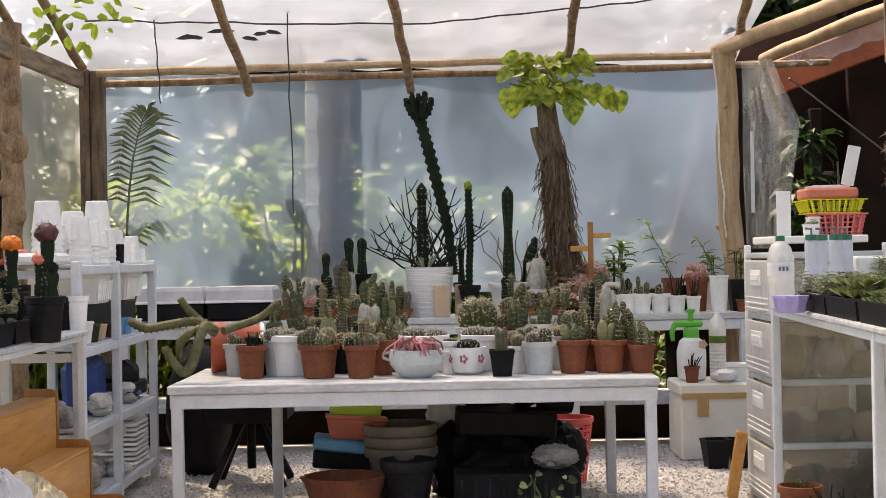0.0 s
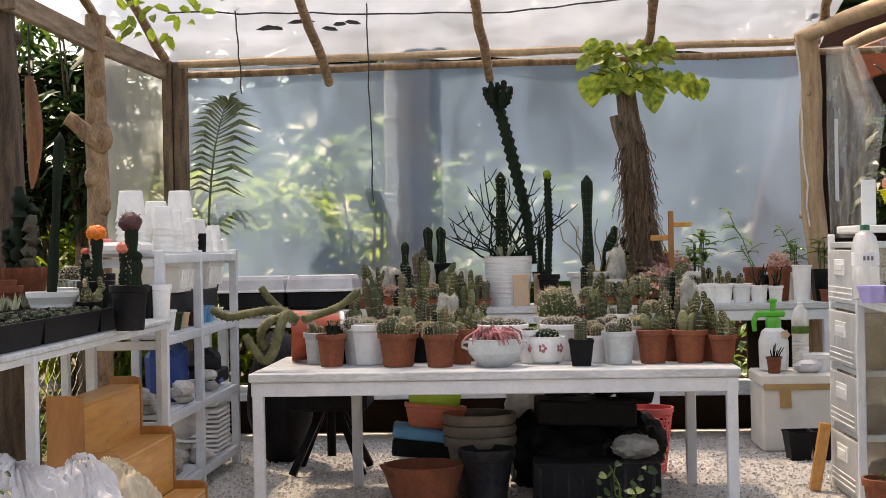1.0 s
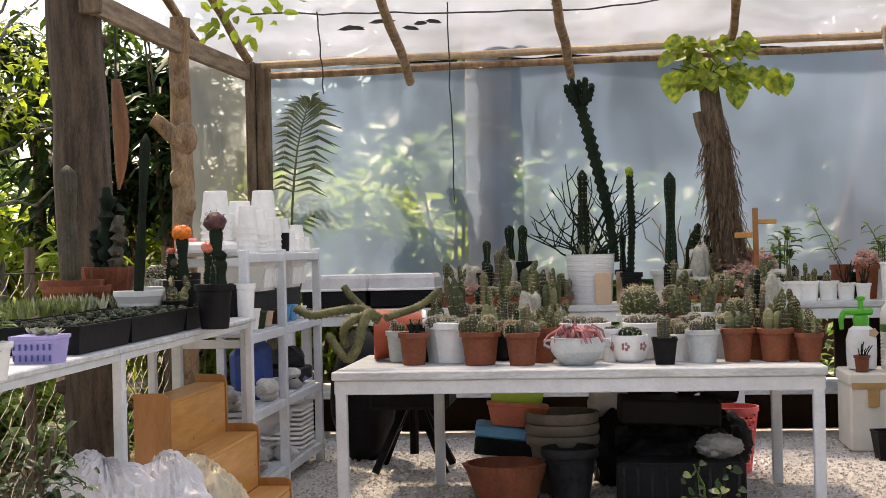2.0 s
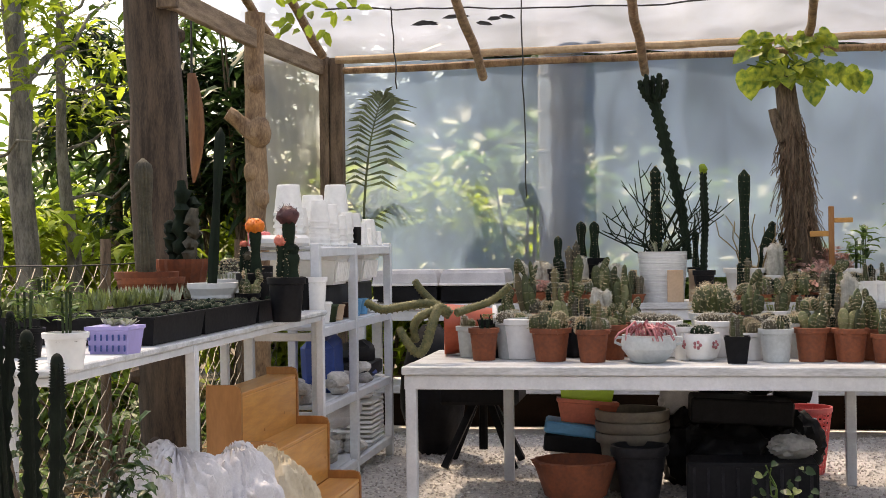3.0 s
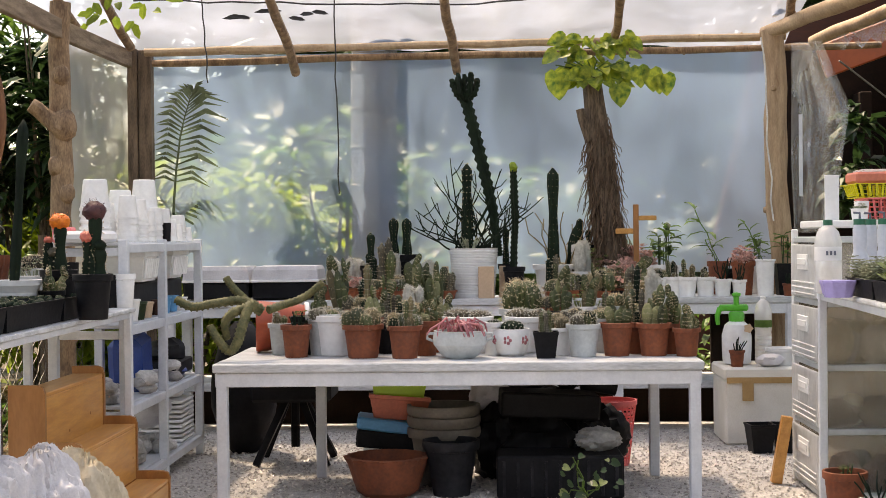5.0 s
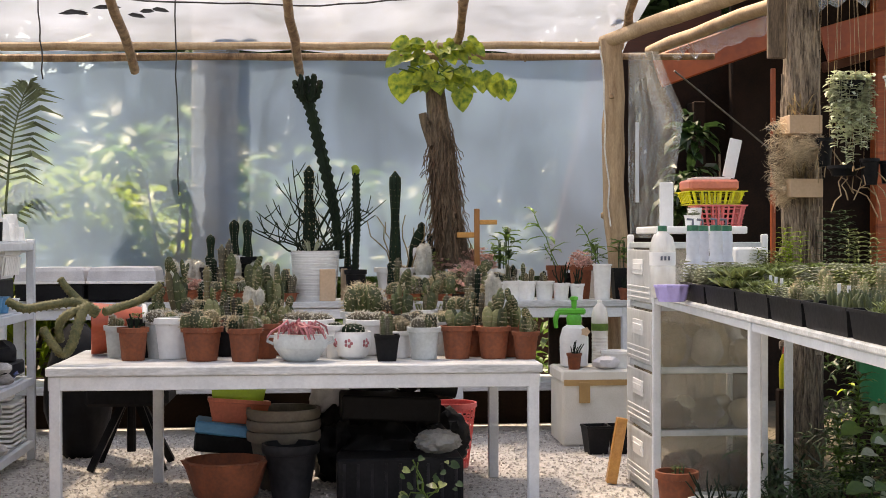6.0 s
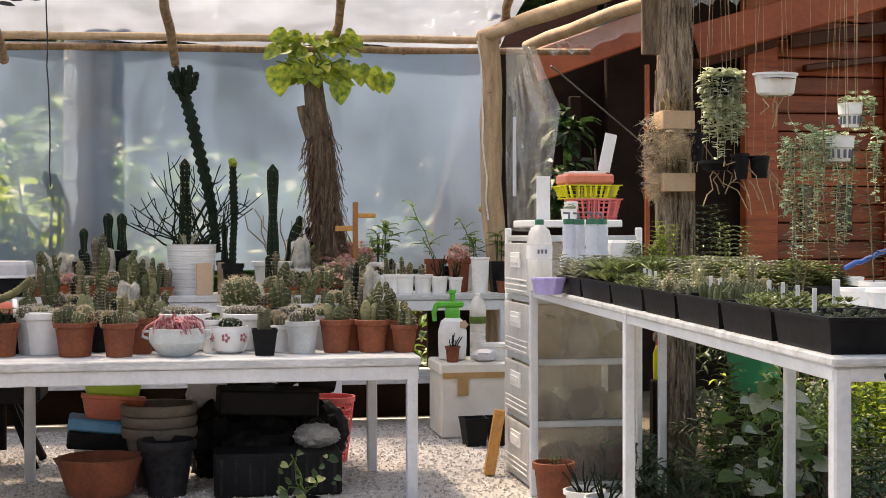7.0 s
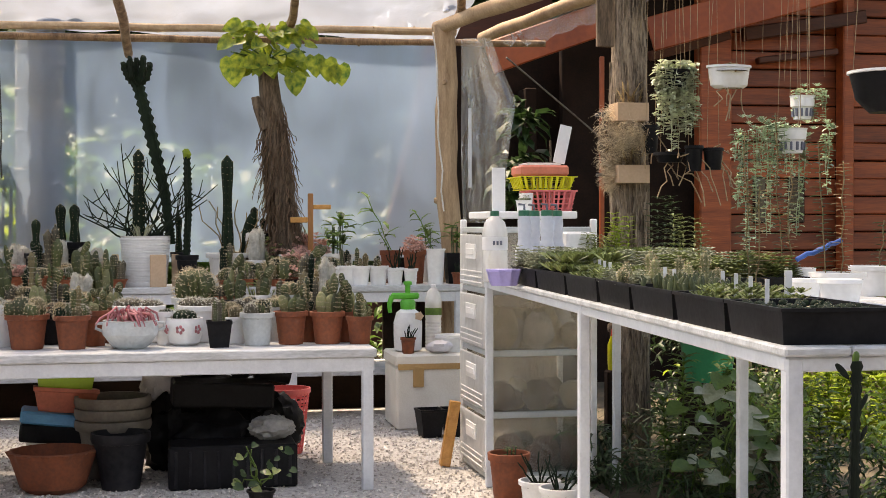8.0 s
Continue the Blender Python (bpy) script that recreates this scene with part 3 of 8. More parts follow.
    s.leaf((x, 9.62, 2.93 + 0.02 * (k % 3)), (1, 0.1, 0.1 * (-1) ** k), (0, -1, 0.3), (0.2, 0.16, 0.2, 0.12, 0.1, 0.12)[k], 0.035, 0.1)
whole("dry_leaves", s, "wire", "dark dead leaves lying on the roof film", "leaves", kind="stuff")
s = Solid().tube(wobble((2.02, 10.36, 2.85), (2.1, 10.35, 1.5), 10, 0.016, 9), 0.006, 6)
whole("power_cord", s, "white_cord", "loose white cord hanging down the pole post", "cord")
cctv = thing("security_camera", "small white dome camera fixed above the pole", "camera", (2.12, 10.35, 3.0))
part("bracket", Solid().lathe([(0.02, 0), (0.022, 0.05), (0.018, 0.1)], 12), "white_pot", cctv)
part("housing", Solid().ball((0, 0, 0.13), (0.04, 0.045, 0.042), 14, 9), "white_pot", cctv)
part("lens", Solid().ball((-0.01, -0.028, 0.13), (0.03, 0.03, 0.03), 12, 8), "lens", cctv)
s = Solid().box((2.3, 10.34, 1.98), (0.025, 0.015, 0.6))
part("batten", s, "white_paint", pole, "thin white batten")

# ---- tables and benches ----


def table(label, x0, x1, y0, y1, z, legs, skew=0.0, leg=0.06, boards=4, apron=0.075, along="x", thick=0.045, low=None, group=""):
    """A painted table: boards on an apron frame with square legs. skew: shift of x per metre of y."""
    t = thing("plant_table", label, "table", (0, 0, 0), group=group)
    sh = Matrix.Identity(4)
    sh[0][1] = skew
    sh[0][3] = -skew * y0

    def piece(name, c, s, mat="white_paint", b=0.005):
        q = Solid().box(c, s, b=b)
        q.v = [tuple(sh @ Vector(p)) for p in q.v]
        return part(name, q, mat, t, smooth=20)

    if along == "x":
        w = (y1 - y0) / boards
        for k in range(boards):
            piece("board", ((x0 + x1) / 2 + 0.003 * (k % 2), y0 + w * (k + 0.5), z - thick / 2 - 0.001 * (k % 3)), (x1 - x0, w - 0.006, thick), "white_top")
    else:
        w = (x1 - x0) / boards
        for k in range(boards):
            piece("board", (x0 + w * (k + 0.5), (y0 + y1) / 2, z - thick / 2 - 0.001 * (k % 3)), (w - 0.006, y1 - y0, thick), "white_top")
    za = z - thick - apron / 2 - 0.002
    for y in (y0 + 0.04, y1 - 0.04):
        piece("apron", ((x0 + x1) / 2, y, za), (x1 - x0 - 0.02, 0.035, apron))
    for x in (x0 + 0.04, x1 - 0.04):
        piece("apron", (x, (y0 + y1) / 2, za - 0.001), (0.035, y1 - y0 - 0.12, apron))
    for x, y in legs:
        piece("leg", (x, y, (z - thick - 0.003) / 2), (leg, leg, z - thick - 0.003))
    if low:
        piece("lower_shelf", ((x0 + x1) / 2, (y0 + y1) / 2, low - 0.03), (x1 - x0, y1 - y0 - 0.08, 0.06), "white_top")
    return t


# left and right side tables: near corner, height, and sideways drift per metre
LT_X, LT_Y, LT_Z, LT_S = -1.740, 3.729, 1.058, -0.0248
RT_X, RT_Y, RT_Z, RT_S = 1.377, 2.932, 1.121, 0.0704
table("white-painted wooden table crowded with potted cacti", -1.45, 1.115, 7.27, 8.45, 0.75, ((-1.405, 7.32), (1.07, 7.32), (-0.99, 8.2), (0.96, 8.2)), leg=0.058)
table("long white-painted bench against the film wall, with a lower shelf", -2.35, 2.2, 9.98, 10.66, 0.962, ((-2.3, 10.03), (-0.1, 10.03), (0.92, 10.03), (2.15, 10.03), (-2.3, 10.6), (2.15, 10.6)), leg=0.07, low=0.37, boards=3)
table("long white-painted side table carrying seedling trays", LT_X - 0.8, LT_X, LT_Y, 7.2, LT_Z, ((LT_X - 0.035, 5.04), (LT_X - 0.035, 7.16), (LT_X - 0.56, 7.16), (LT_X - 0.7, 4.9)), skew=LT_S, leg=0.042, along="y", boards=6, thick=0.022, apron=0.03)
table("long white-painted side table filled with black trays of succulents", RT_X, RT_X + 1.18, RT_Y, 7.29, RT_Z, ((RT_X + 0.035, RT_Y + 0.04), (RT_X + 0.035, 5.05), (RT_X + 0.035, 7.25), (RT_X + 0.8, 5.4), (RT_X + 0.72, 7.15), (RT_X + 1.11, RT_Y + 0.04)), skew=RT_S, leg=0.042, along="y", apron=0.035, boards=7, thick=0.022)

# dark board behind the bench's lower part, its near-black standing in for shade
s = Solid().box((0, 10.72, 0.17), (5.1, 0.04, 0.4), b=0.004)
tagged(part("backboard", s, "timber_and_shade"), "dark board closing the space below the bench, near-black in place of shade", "board", kind="structure")

# white shelf unit with stones, pots and cups
unit = thing("shelf_unit", "white-painted open shelf unit full of stones and pots", "shelf", (0, 0, 0))
for y in (7.26, 8.12, 9.13):
    for x in (-1.905, -2.28):
        part("post", Solid().box((x, y, 0.705), (0.05, 0.05, 1.41), b=0.004), "white_paint", unit, smooth=20)
for z in (1.375, 0.94, 0.515, 0.115):
    part("shelf", Solid().box((-2.09, 8.195, z + 0.012), (0.33, 1.84, 0.018), b=0.003), "white_paint", unit, smooth=20)
    for ya, yb in ((7.29, 8.09), (8.15, 9.1)):
        part("rail", Solid().box((-1.902, (ya + yb) / 2, z - 0.012), (0.036, yb - ya, 0.05), b=0.004), "white_paint", unit, smooth=20)
    for y in (7.26, 8.12, 9.13):
        part("cross_rail", Solid().box((-2.09, y, z - 0.03), (0.32, 0.03, 0.045), b=0.004), "white_paint", unit, smooth=20)

# three-step pine display stand
stand = thing("step_stand", "varnished orange pine three-step plant stand", "plant stand", (0, 0, 0))
SX, SY0, SY1 = -2.12, 6.1, 7.05
prof = [(0, 0), (0.495, 0), (0.495, 0.2), (0.485, 0.225), (0.46, 0.235), (0.33, 0.235), (0.33, 0.475), (0.32, 0.505), (0.295, 0.515), (0.165, 0.515), (0.165, 0.73), (0.155, 0.76), (0.13, 0.77), (0, 0.77)]
for y in (SY0, SY1):
    s = Solid()
    s.v = [(SX + x, y - 0.011, z) for x, z in prof] + [(SX + x, y + 0.011, z) for x, z in prof]
    n = len(prof)
    s.f = [tuple(range(n)), tuple(range(2 * n - 1, n - 1, -1))] + [((k + 1) % n, k, n + k, n + (k + 1) % n) for k in range(n)]
    # side panels get the darker pine, their shade put into the colour
    part("side_panel", s, "pine_dark", stand, smooth=0)
for xa, xb, z in ((0.0, 0.16, 0.722), (0.16, 0.325, 0.465), (0.325, 0.49, 0.185)):
    part("tread", Solid().box((SX + (xa + xb) / 2, (SY0 + SY1) / 2, z), (xb - xa - 0.004, SY1 - SY0 - 0.026, 0.02), b=0.004), "pine", stand, smooth=20)
    part("riser", Solid().box((SX + xb - 0.012, (SY0 + SY1) / 2, z - 0.14 if z > 0.2 else z - 0.095), (0.02, SY1 - SY0 - 0.026, 0.26 if z > 0.2 else 0.165), b=0.004), "pine", stand, smooth=20)
for k in range(6):
    part("knot", Solid().lathe([(0.008, 0), (0.006, 0.0015)], 8, m=Matrix.Rotation(radians(90), 4, "Y"), c=(SX + (0.1585 if k % 2 else 0.3235), SY0 + 0.2 + 0.17 * k, 0.5 - 0.27 * (k % 2 == 0) + 0.02 * k)), "pine_dark", stand)

# clear plastic drawer tower
tower = thing("drawer_tower", "tall white-framed clear plastic drawer tower, clouded sides", "drawer unit", (0, 0, 0))
TX0, TX1, TY0, TY1, TH = 1.745, 2.33, 7.36, 8.02, 1.43
for x in (TX0, TX1):
    for y in (TY0, TY1):
        part("post", Solid().box((x, y, TH / 2), (0.035, 0.035, TH), b=0.006), "white_pot", tower)
for k in range(5):
    z = 0.03 + k * 0.335
    part("shelf", Solid().box(((TX0 + TX1) / 2, (TY0 + TY1) / 2, z), (TX1 - TX0 - 0.04, TY1 - TY0 - 0.04, 0.02), b=0.004), "grey_pot", tower)
    for y in (TY0 - 0.004, TY1 + 0.004):
        part("rail", Solid().box(((TX0 + TX1) / 2, y, z), (TX1 - TX0 - 0.037, 0.014, 0.034), b=0.004), "grey_pot", tower)
    part("rail", Solid().box((TX0 - 0.004, (TY0 + TY1) / 2, z), (0.014, TY1 - TY0 - 0.037, 0.03), b=0.004), "grey_pot", tower)
    if k < 4:
        for y in (TY0 + 0.006, TY1 - 0.006):
            part("side_panel", Solid().box(((TX0 + TX1) / 2, y, z + 0.167), (TX1 - TX0 - 0.04, 0.004, 0.296), b=0.001), "drawer_side", tower, "clouded clear side panel")
        dr = part("drawer", Solid().box((TX0 - 0.02, (TY0 + TY1) / 2, z + 0.167), (0.016, TY1 - TY0 - 0.05, 0.285), b=0.006), "drawer_front", tower, "cloudy white drawer front")
        part("frame", Solid().box((TX0 - 0.031, (TY0 + TY1) / 2, z + 0.215), (0.008, 0.24, 0.085), b=0.003), "white_pot", dr)
        part("handle", Solid().box((TX0 - 0.037, (TY0 + TY1) / 2, z + 0.215), (0.006, 0.19, 0.035), b=0.002), "white_pot", dr)
        for dz in (0.045, 0.075, 0.105):
            part("rib", Solid().box((TX0 - 0.03, (TY0 + TY1) / 2, z + dz), (0.006, TY1 - TY0 - 0.12, 0.008), b=0.002), "white_pot", dr)
        g, g2 = Solid(), Solid()
        high = (0.12, 0.1, 0.15, 0.12)[k]
        for j in range(9):
            bump_z = high * (0.55 + 0.45 * abs(math.sin(1.7 * j + k)))
            (g if (j + k) % 3 else g2).ball((TX0 + 0.09 + 0.052 * j, TY0 + 0.1 + 0.05 * (j % 4), z + 0.012 + bump_z * 0.8), (0.085, 0.075, bump_z * 0.85), 14, 9, 0.16, 7 * j + k)
        part("contents", g, ("brown_plastic", "fibre", "cream_bag", "white_pot")[k], tower, "jumbled things behind the cloudy side", 60)
        part("contents", g2, ("timber_and_shade", "cream_bag", "bag", "grey_pot")[k], tower, "bagged things behind the cloudy side", 60)

# ---- house behind the right side ----
house = thing("house", "red-orange stained timber house with wide eaves", "house", (0, 0, 0))
HY = 11.9
# near-black backing, painted as the shaded void left of the planks
part("wall", Solid().box((6.6, HY + 0.12, 1.8), (6.2, 0.1, 4.0), b=0.01), "timber_and_shade", house)
r2 = random.Random(5)
for k in range(21):
    z = 0.25 + 0.165 * k
    for xa, xb in ((4.98, 6.1), (6.16, 9.2)):
        part("plank", Solid().box(((xa + xb) / 2, HY + 0.03 + r2.uniform(-0.006, 0.006), z), (xb - xa, 0.035, 0.155), Matrix.Rotation(r2.uniform(-0.004, 0.004), 4, "Y"), 0.008), "house", house, smooth=20)
for x, w in ((4.85, 0.3), (6.13, 0.11)):
    part("column", Solid().box((x, HY - 0.1, 1.85), (w, 0.16, 3.88), b=0.015), "house", house, smooth=20)
for xa, xb in ((5.28, 5.4), (5.62, 5.78)):
    part("window", Solid().box(((xa + xb) / 2, HY, 1.62), (xb - xa, 0.04, 0.42), b=0.01), "lens", house, "dark window gap between boards")
for a, b, w in (((2.698, 11.400, 2.786), (3.941, 11.200, 3.225), 0.27), ((4.149, 11.500, 3.034), (5.787, 11.100, 3.490), 0.3)):
    a, b = Vector(a), Vector(b)
    m = (b - a).to_track_quat("X", "Z").to_matrix().to_4x4()
    part("fascia", Solid().box((a + b) / 2, ((b - a).length, 0.06, w), m, 0.01), "eave", house, smooth=20)
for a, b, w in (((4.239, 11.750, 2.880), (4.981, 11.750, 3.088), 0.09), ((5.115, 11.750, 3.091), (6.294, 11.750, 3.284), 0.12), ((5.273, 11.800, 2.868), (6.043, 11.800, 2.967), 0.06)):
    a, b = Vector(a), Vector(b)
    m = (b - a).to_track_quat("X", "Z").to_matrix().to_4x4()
    part("tie_beam", Solid().box((a + b) / 2, ((b - a).length, 0.1, w), m, 0.01), "house_shaded", house, smooth=20)
part("roof", Solid().box((6.3, 11.6, 3.82), (6.6, 1.6, 0.06), b=0.01), "house_shaded", house, smooth=0)
# near-black slab standing in for the shade at the house corner
part("shade_wall", Solid().box((3.2, 12.9, 1.3), (0.1, 2.0, 2.6), b=0.01), "timber_and_shade", house)
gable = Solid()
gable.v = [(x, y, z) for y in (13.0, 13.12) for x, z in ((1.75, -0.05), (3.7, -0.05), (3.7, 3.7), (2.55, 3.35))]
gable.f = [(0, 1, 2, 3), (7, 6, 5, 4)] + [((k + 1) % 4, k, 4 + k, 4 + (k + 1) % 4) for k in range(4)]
part("gable_wall", gable, "house_shaded", house, "red-brown end wall seen through the film", 0)
# second near-black slab, fills the gap beside the curtain with painted shade
part("shade_wall", Solid().box((3.1, 12.2, 1.5), (1.3, 0.08, 3.0), b=0.01), "timber_and_shade", house)
part("brace", Solid().tube([(2.75, 11.0, 2.75), (3.7, 11.5, 2.15)], 0.008, 8), "mesh_wire", house)
for x in (3.62, 3.76):
    part("rail", Solid().box((x, 11.2, 1.85), (0.035, 0.04, 1.9), b=0.005), "eave", house, smooth=20)

# shaggy trunk with wooden blocks on the right side
tr = log("tree_trunk", (2.875, 8.3, -0.1), (2.85, 8.32, 3.6), 0.12, 0.1, "pale_bark", "old tree trunk post with rough grey-brown bark", 51, 0.012, 14, 18, 0.07, 5, category="tree trunk")

s = Solid()
r7 = random.Random(61)
for k in range(150):
    a, z = r7.uniform(2.6, 6.8), r7.uniform(0.0, 3.3)
    L, w = r7.uniform(0.1, 0.35), r7.uniform(0.008, 0.018)
    cx, cy = 2.875 - 0.007 * z, 8.3 + 0.006 * z
    R = 0.121 - 0.0055 * z
    t0, t1 = a - w / R * 0.5, a + w / R * 0.5
    ring = [(R - 0.006, t0), (R + 0.01, t0 + 0.02), (R + 0.011, t1 - 0.02), (R - 0.006, t1)]
    low = [Vector((cx + q * math.cos(t), cy + q * math.sin(t), z)) for q, t in ring]
    high = [Vector((cx + q * math.cos(t + 0.05), cy + q * math.sin(t + 0.05), z + L)) for q, t in ring]
    s.add(low + high, [(0, 1, 5, 4), (1, 2, 6, 5), (2, 3, 7, 6), (4, 5, 6, 7), (3, 2, 1, 0)])
part("bark_ridges", s, "pale_bark", tr, "flaking vertical bark ridges", 0, kind="stuff")

# ---- pots ----
POTS = {
    "terracotta": ("terracotta", "terracotta-coloured pot", 0.74), "white": ("white_pot", "white plastic pot", 0.76), "grey": ("grey_pot", "grey-white plastic pot", 0.76),
    "black": ("black_pot", "black plastic pot", 0.74), "square": ("black_pot", "square black nursery pot", 0.78), "bowl": ("white_pot", "shallow white bowl", 0.6),
    "clay_bowl": ("terracotta", "shallow terracotta bowl", 0.72), "flower": ("white_pot", "white pot with pink flowers", 0.7), "belly": ("grey_pot", "grey-white handled bowl", 0.6),
    "tall": ("white_pot", "tall slim white pot", 0.8), "ribbed": ("white_pot", "ribbed white planter", 0.86), "scallop": ("terracotta", "scalloped terracotta bowl", 0.7),
}


def make_pot(root, r, h, style):
    """Pot body with a rim and an inner wall, soil inside; returns the soil's height."""
    mat, _, k = POTS[style]
    b = r * k
    s = Solid()
    if style == "square":
        s.lathe([(b * 1.35, 0), (r * 1.38, h * 0.88), (r * 1.45, h * 0.88), (r * 1.45, h), (r * 1.32, h), (r * 1.25, h * 0.6)], 4, m=Matrix.Rotation(radians(45 + rnd.uniform(-8, 8)), 4, "Z"))
    elif style in ("bowl", "clay_bowl", "scallop"):
        wave = (lambda a, i: 1 + (0.045 * math.cos(14 * a) if 2 <= i <= 4 else 0)) if style == "scallop" else None
        s.lathe([(b, 0), (b * 1.15, h * 0.3), (r * 0.96, h * 0.8), (r * 1.03, h * 0.86), (r * 1.05, h), (r * 0.95, h), (r * 0.88, h * 0.6)], 56 if wave else 26, wave=wave)
    elif style in ("flower", "belly"):
        s.lathe([(b * 0.85, 0), (b * 1.15, h * 0.1), (r * 1.0, h * 0.5), (r * 1.02, h * 0.75), (r * 0.97, h * 0.95), (r * 1.0, h), (r * 0.9, h), (r * 0.88, h * 0.7)], 28)
    elif style == "ribbed":
        prof = [(b, 0)]
        for i in range(16):
            z0 = h * (0.02 + 0.96 * i / 16)
            rr = b + (r - b) * z0 / h
            prof += [(rr * 1.012, z0 + 0.002), (rr * 1.012, z0 + h * 0.04), (rr * 0.99, z0 + h * 0.052)]
        s.lathe(prof + [(r, h), (r * 0.92, h), (r * 0.9, h * 0.8)], 36)
    else:
        lip = 0.84 if style != "tall" else 0.94
        s.lathe([(b * 0.96, 0), (b, h * 0.02), (b + (r * 0.95 - b) * lip, h * lip), (r * 1.03, h * (lip + 0.01)), (r * 1.05, h * 0.99), (r * 1.02, h), (r * 0.93, h), (r * 0.9, h * 0.7)], 24)
    pot = part("pot", s, mat, root, POTS[style][1], 30)
    if style == "flower":
        for cx in (-0.25, 0.75, -1.2):
            m = Solid()
            for j in range(5):
                a = -math.pi / 2 + cx
                u = 2 * math.pi * j / 5
                m.ball((math.cos(a + 0.16 * math.cos(u)) * r * 1.012, math.sin(a + 0.16 * math.cos(u)) * r * 1.012, h * 0.6 + r * 0.16 * math.sin(u)), (r * 0.09, r * 0.03, r * 0.1), 6, 5)
            part("motif", m, "pink", pot, "pink flower motif")
    if style == "belly":
        for sx in (-1, 1):
            part("handle", Solid().tube([(sx * r * 0.95, 0, h * 0.9), (sx * r * 1.22, 0, h * 0.88), (sx * r * 1.24, 0, h * 0.72), (sx * r, 0, h * 0.62)], r * 0.06, 6), mat, pot)
    zs = h * 0.88
    g = Solid().lathe([(r * 0.91, zs - 0.012), (r * 0.6, zs), (0.005, zs + 0.004)], 20, wave=lambda a, i: 1 + 0.02 * math.sin(7 * a + i))
    part("soil", g, "soil", root)
    return zs


# ---- plants ----
def spikes(points, normals, length, width, n_each, seed):
    """Thin spines as slim triangles, fanned out at each areole."""
    r3 = random.Random(seed)
    s = Solid()
    for p, nrm in zip(points, normals):
        for _ in range(n_each):
            d = (nrm + Vector((r3.uniform(-1, 1), r3.uniform(-1, 1), r3.uniform(-1, 1))) * 0.75).normalized()
            side = d.orthogonal().normalized() * width
            side.rotate(Matrix.Rotation(r3.uniform(0, 6.28), 3, d))
            L = length * r3.uniform(0.6, 1.2)
            s.add([p - side, p + side, p + d * L], [(0, 1, 2)])
    return s


def ribbed(root, c, r, h, ribs=12, skin="cactus", spine=0.35, wool=False, depth=0.14, lean=(0, 0), rows=9, name="stem", shape="dome"):
    """A ribbed cactus body standing at c: a globe, a barrel or a column, with spines along its ribs."""
    s, pts, nrm = Solid(), [], []
    seg = ribs * 4
    prof = []
    for i in range(rows + 1):
        k = i / rows
        if shape == "dome":
            z = h * (1 - math.cos(k * math.pi * 0.93 + 0.2)) / 2
            rr = r * max(0.08, math.sin(k * math.pi * 0.93 + 0.2)) ** 0.75
        else:
            z = h * k
            cap = max(0.0, (z - (h - r * 1.3)) / (r * 1.3))
            rr = r * (0.86 + 0.14 * math.sin(k * 9 + c[0] * 40)) * math.sqrt(max(0.02, 1 - cap * cap))
        prof.append((rr, z))
    for i, (rr, z) in enumerate(prof):
        ox, oy = lean[0] * z, lean[1] * z
        for k in range(seg):
            a = 2 * math.pi * k / seg
            w = 1 - depth * (0.5 - 0.5 * math.cos(ribs * a))
            s.v.append((c[0] + ox + rr * w * math.cos(a), c[1] + oy + rr * w * math.sin(a), c[2] + z))
            if k % 4 == 0 and 0 < i:
                pts.append(Vector(s.v[-1]) + Vector((rnd.uniform(-1, 1), 0, rnd.uniform(-1, 1))) * rr * 0.1)
                nrm.append(Vector((math.cos(a), math.sin(a), 0.5 * i / rows)).normalized())
    for i in range(len(prof) - 1):
        for k in range(seg):
            k2 = (k + 1) % seg
            s.f.append((i * seg + k, i * seg + k2, (i + 1) * seg + k2, (i + 1) * seg + k))
    s.f.append(tuple((len(prof) - 1) * seg + k for k in range(seg)))
    ob = part(name, s, skin, root, smooth=70)
    if spine:
        front = [j for j in range(len(pts)) if nrm[j].y < 0.5]
        part("spine_cover", spikes([pts[j] for j in front], [nrm[j] for j in front], r * spine, 0.0021, 4, rnd.randrange(9999)), "wool" if wool else "spine", ob, smooth=0, kind="stuff")
    return ob


def pad(root, c, w, h, turn, tilt, skin="cactus", spine=True):
    """A flat oval prickly-pear pad, its foot at c."""
    s = Solid().ball((0, 0, h / 2), (w / 2, w * 0.2, h / 2), 12, 9)
    m = Matrix.Translation(c) @ pose(0, 0, 0, 0, tilt, turn)
    s.v = [tuple(m @ Vector((p[0] * (0.75 + 0.35 * p[2] / h), p[1], p[2]))) for p in s.v]
    ob = part("pad", s, skin, root, smooth=70)
    if spine:
        p2, n2 = [], []
        for i in range(4):
            for j in range(5):
                x, z = (j - 2) * w * 0.19, h * (0.2 + 0.2 * i)
                if (x / (w * 0.5)) ** 2 + ((z - h / 2) / (h * 0.5)) ** 2 < 0.9:
                    p2.append(m @ Vector((x, -w * 0.19, z)))
                    n2.append(m.to_3x3() @ Vector((0, -1, 0)))
        part("spine_cover", spikes(p2, n2, 0.014, 0.0012, 4, rnd.randrange(9999)), "spine", ob, smooth=0, kind="stuff")
    return m @ Vector((0, 0, h * 0.95))


def rosette(s, c, r, n, lift, r3):
    for k in range(n):
        a = 2.4 * k
        f = 1 - 0.6 * k / n
        s.leaf(c, (math.cos(a), math.sin(a), lift + 1.2 * k / n), (0, 0, 1), r * f * r3.uniform(0.85, 1.1), r * 0.42 * f, -0.12, 0.62)


def fill(root, kind, r, z, h, seed):
    """Plants a pot of inner radius r, soil at height z, with growth about h tall."""
    r3 = random.Random(seed)

    def spot(f=0.6):
        a, q = r3.uniform(0, 6.28), r * f * math.sqrt(r3.random())
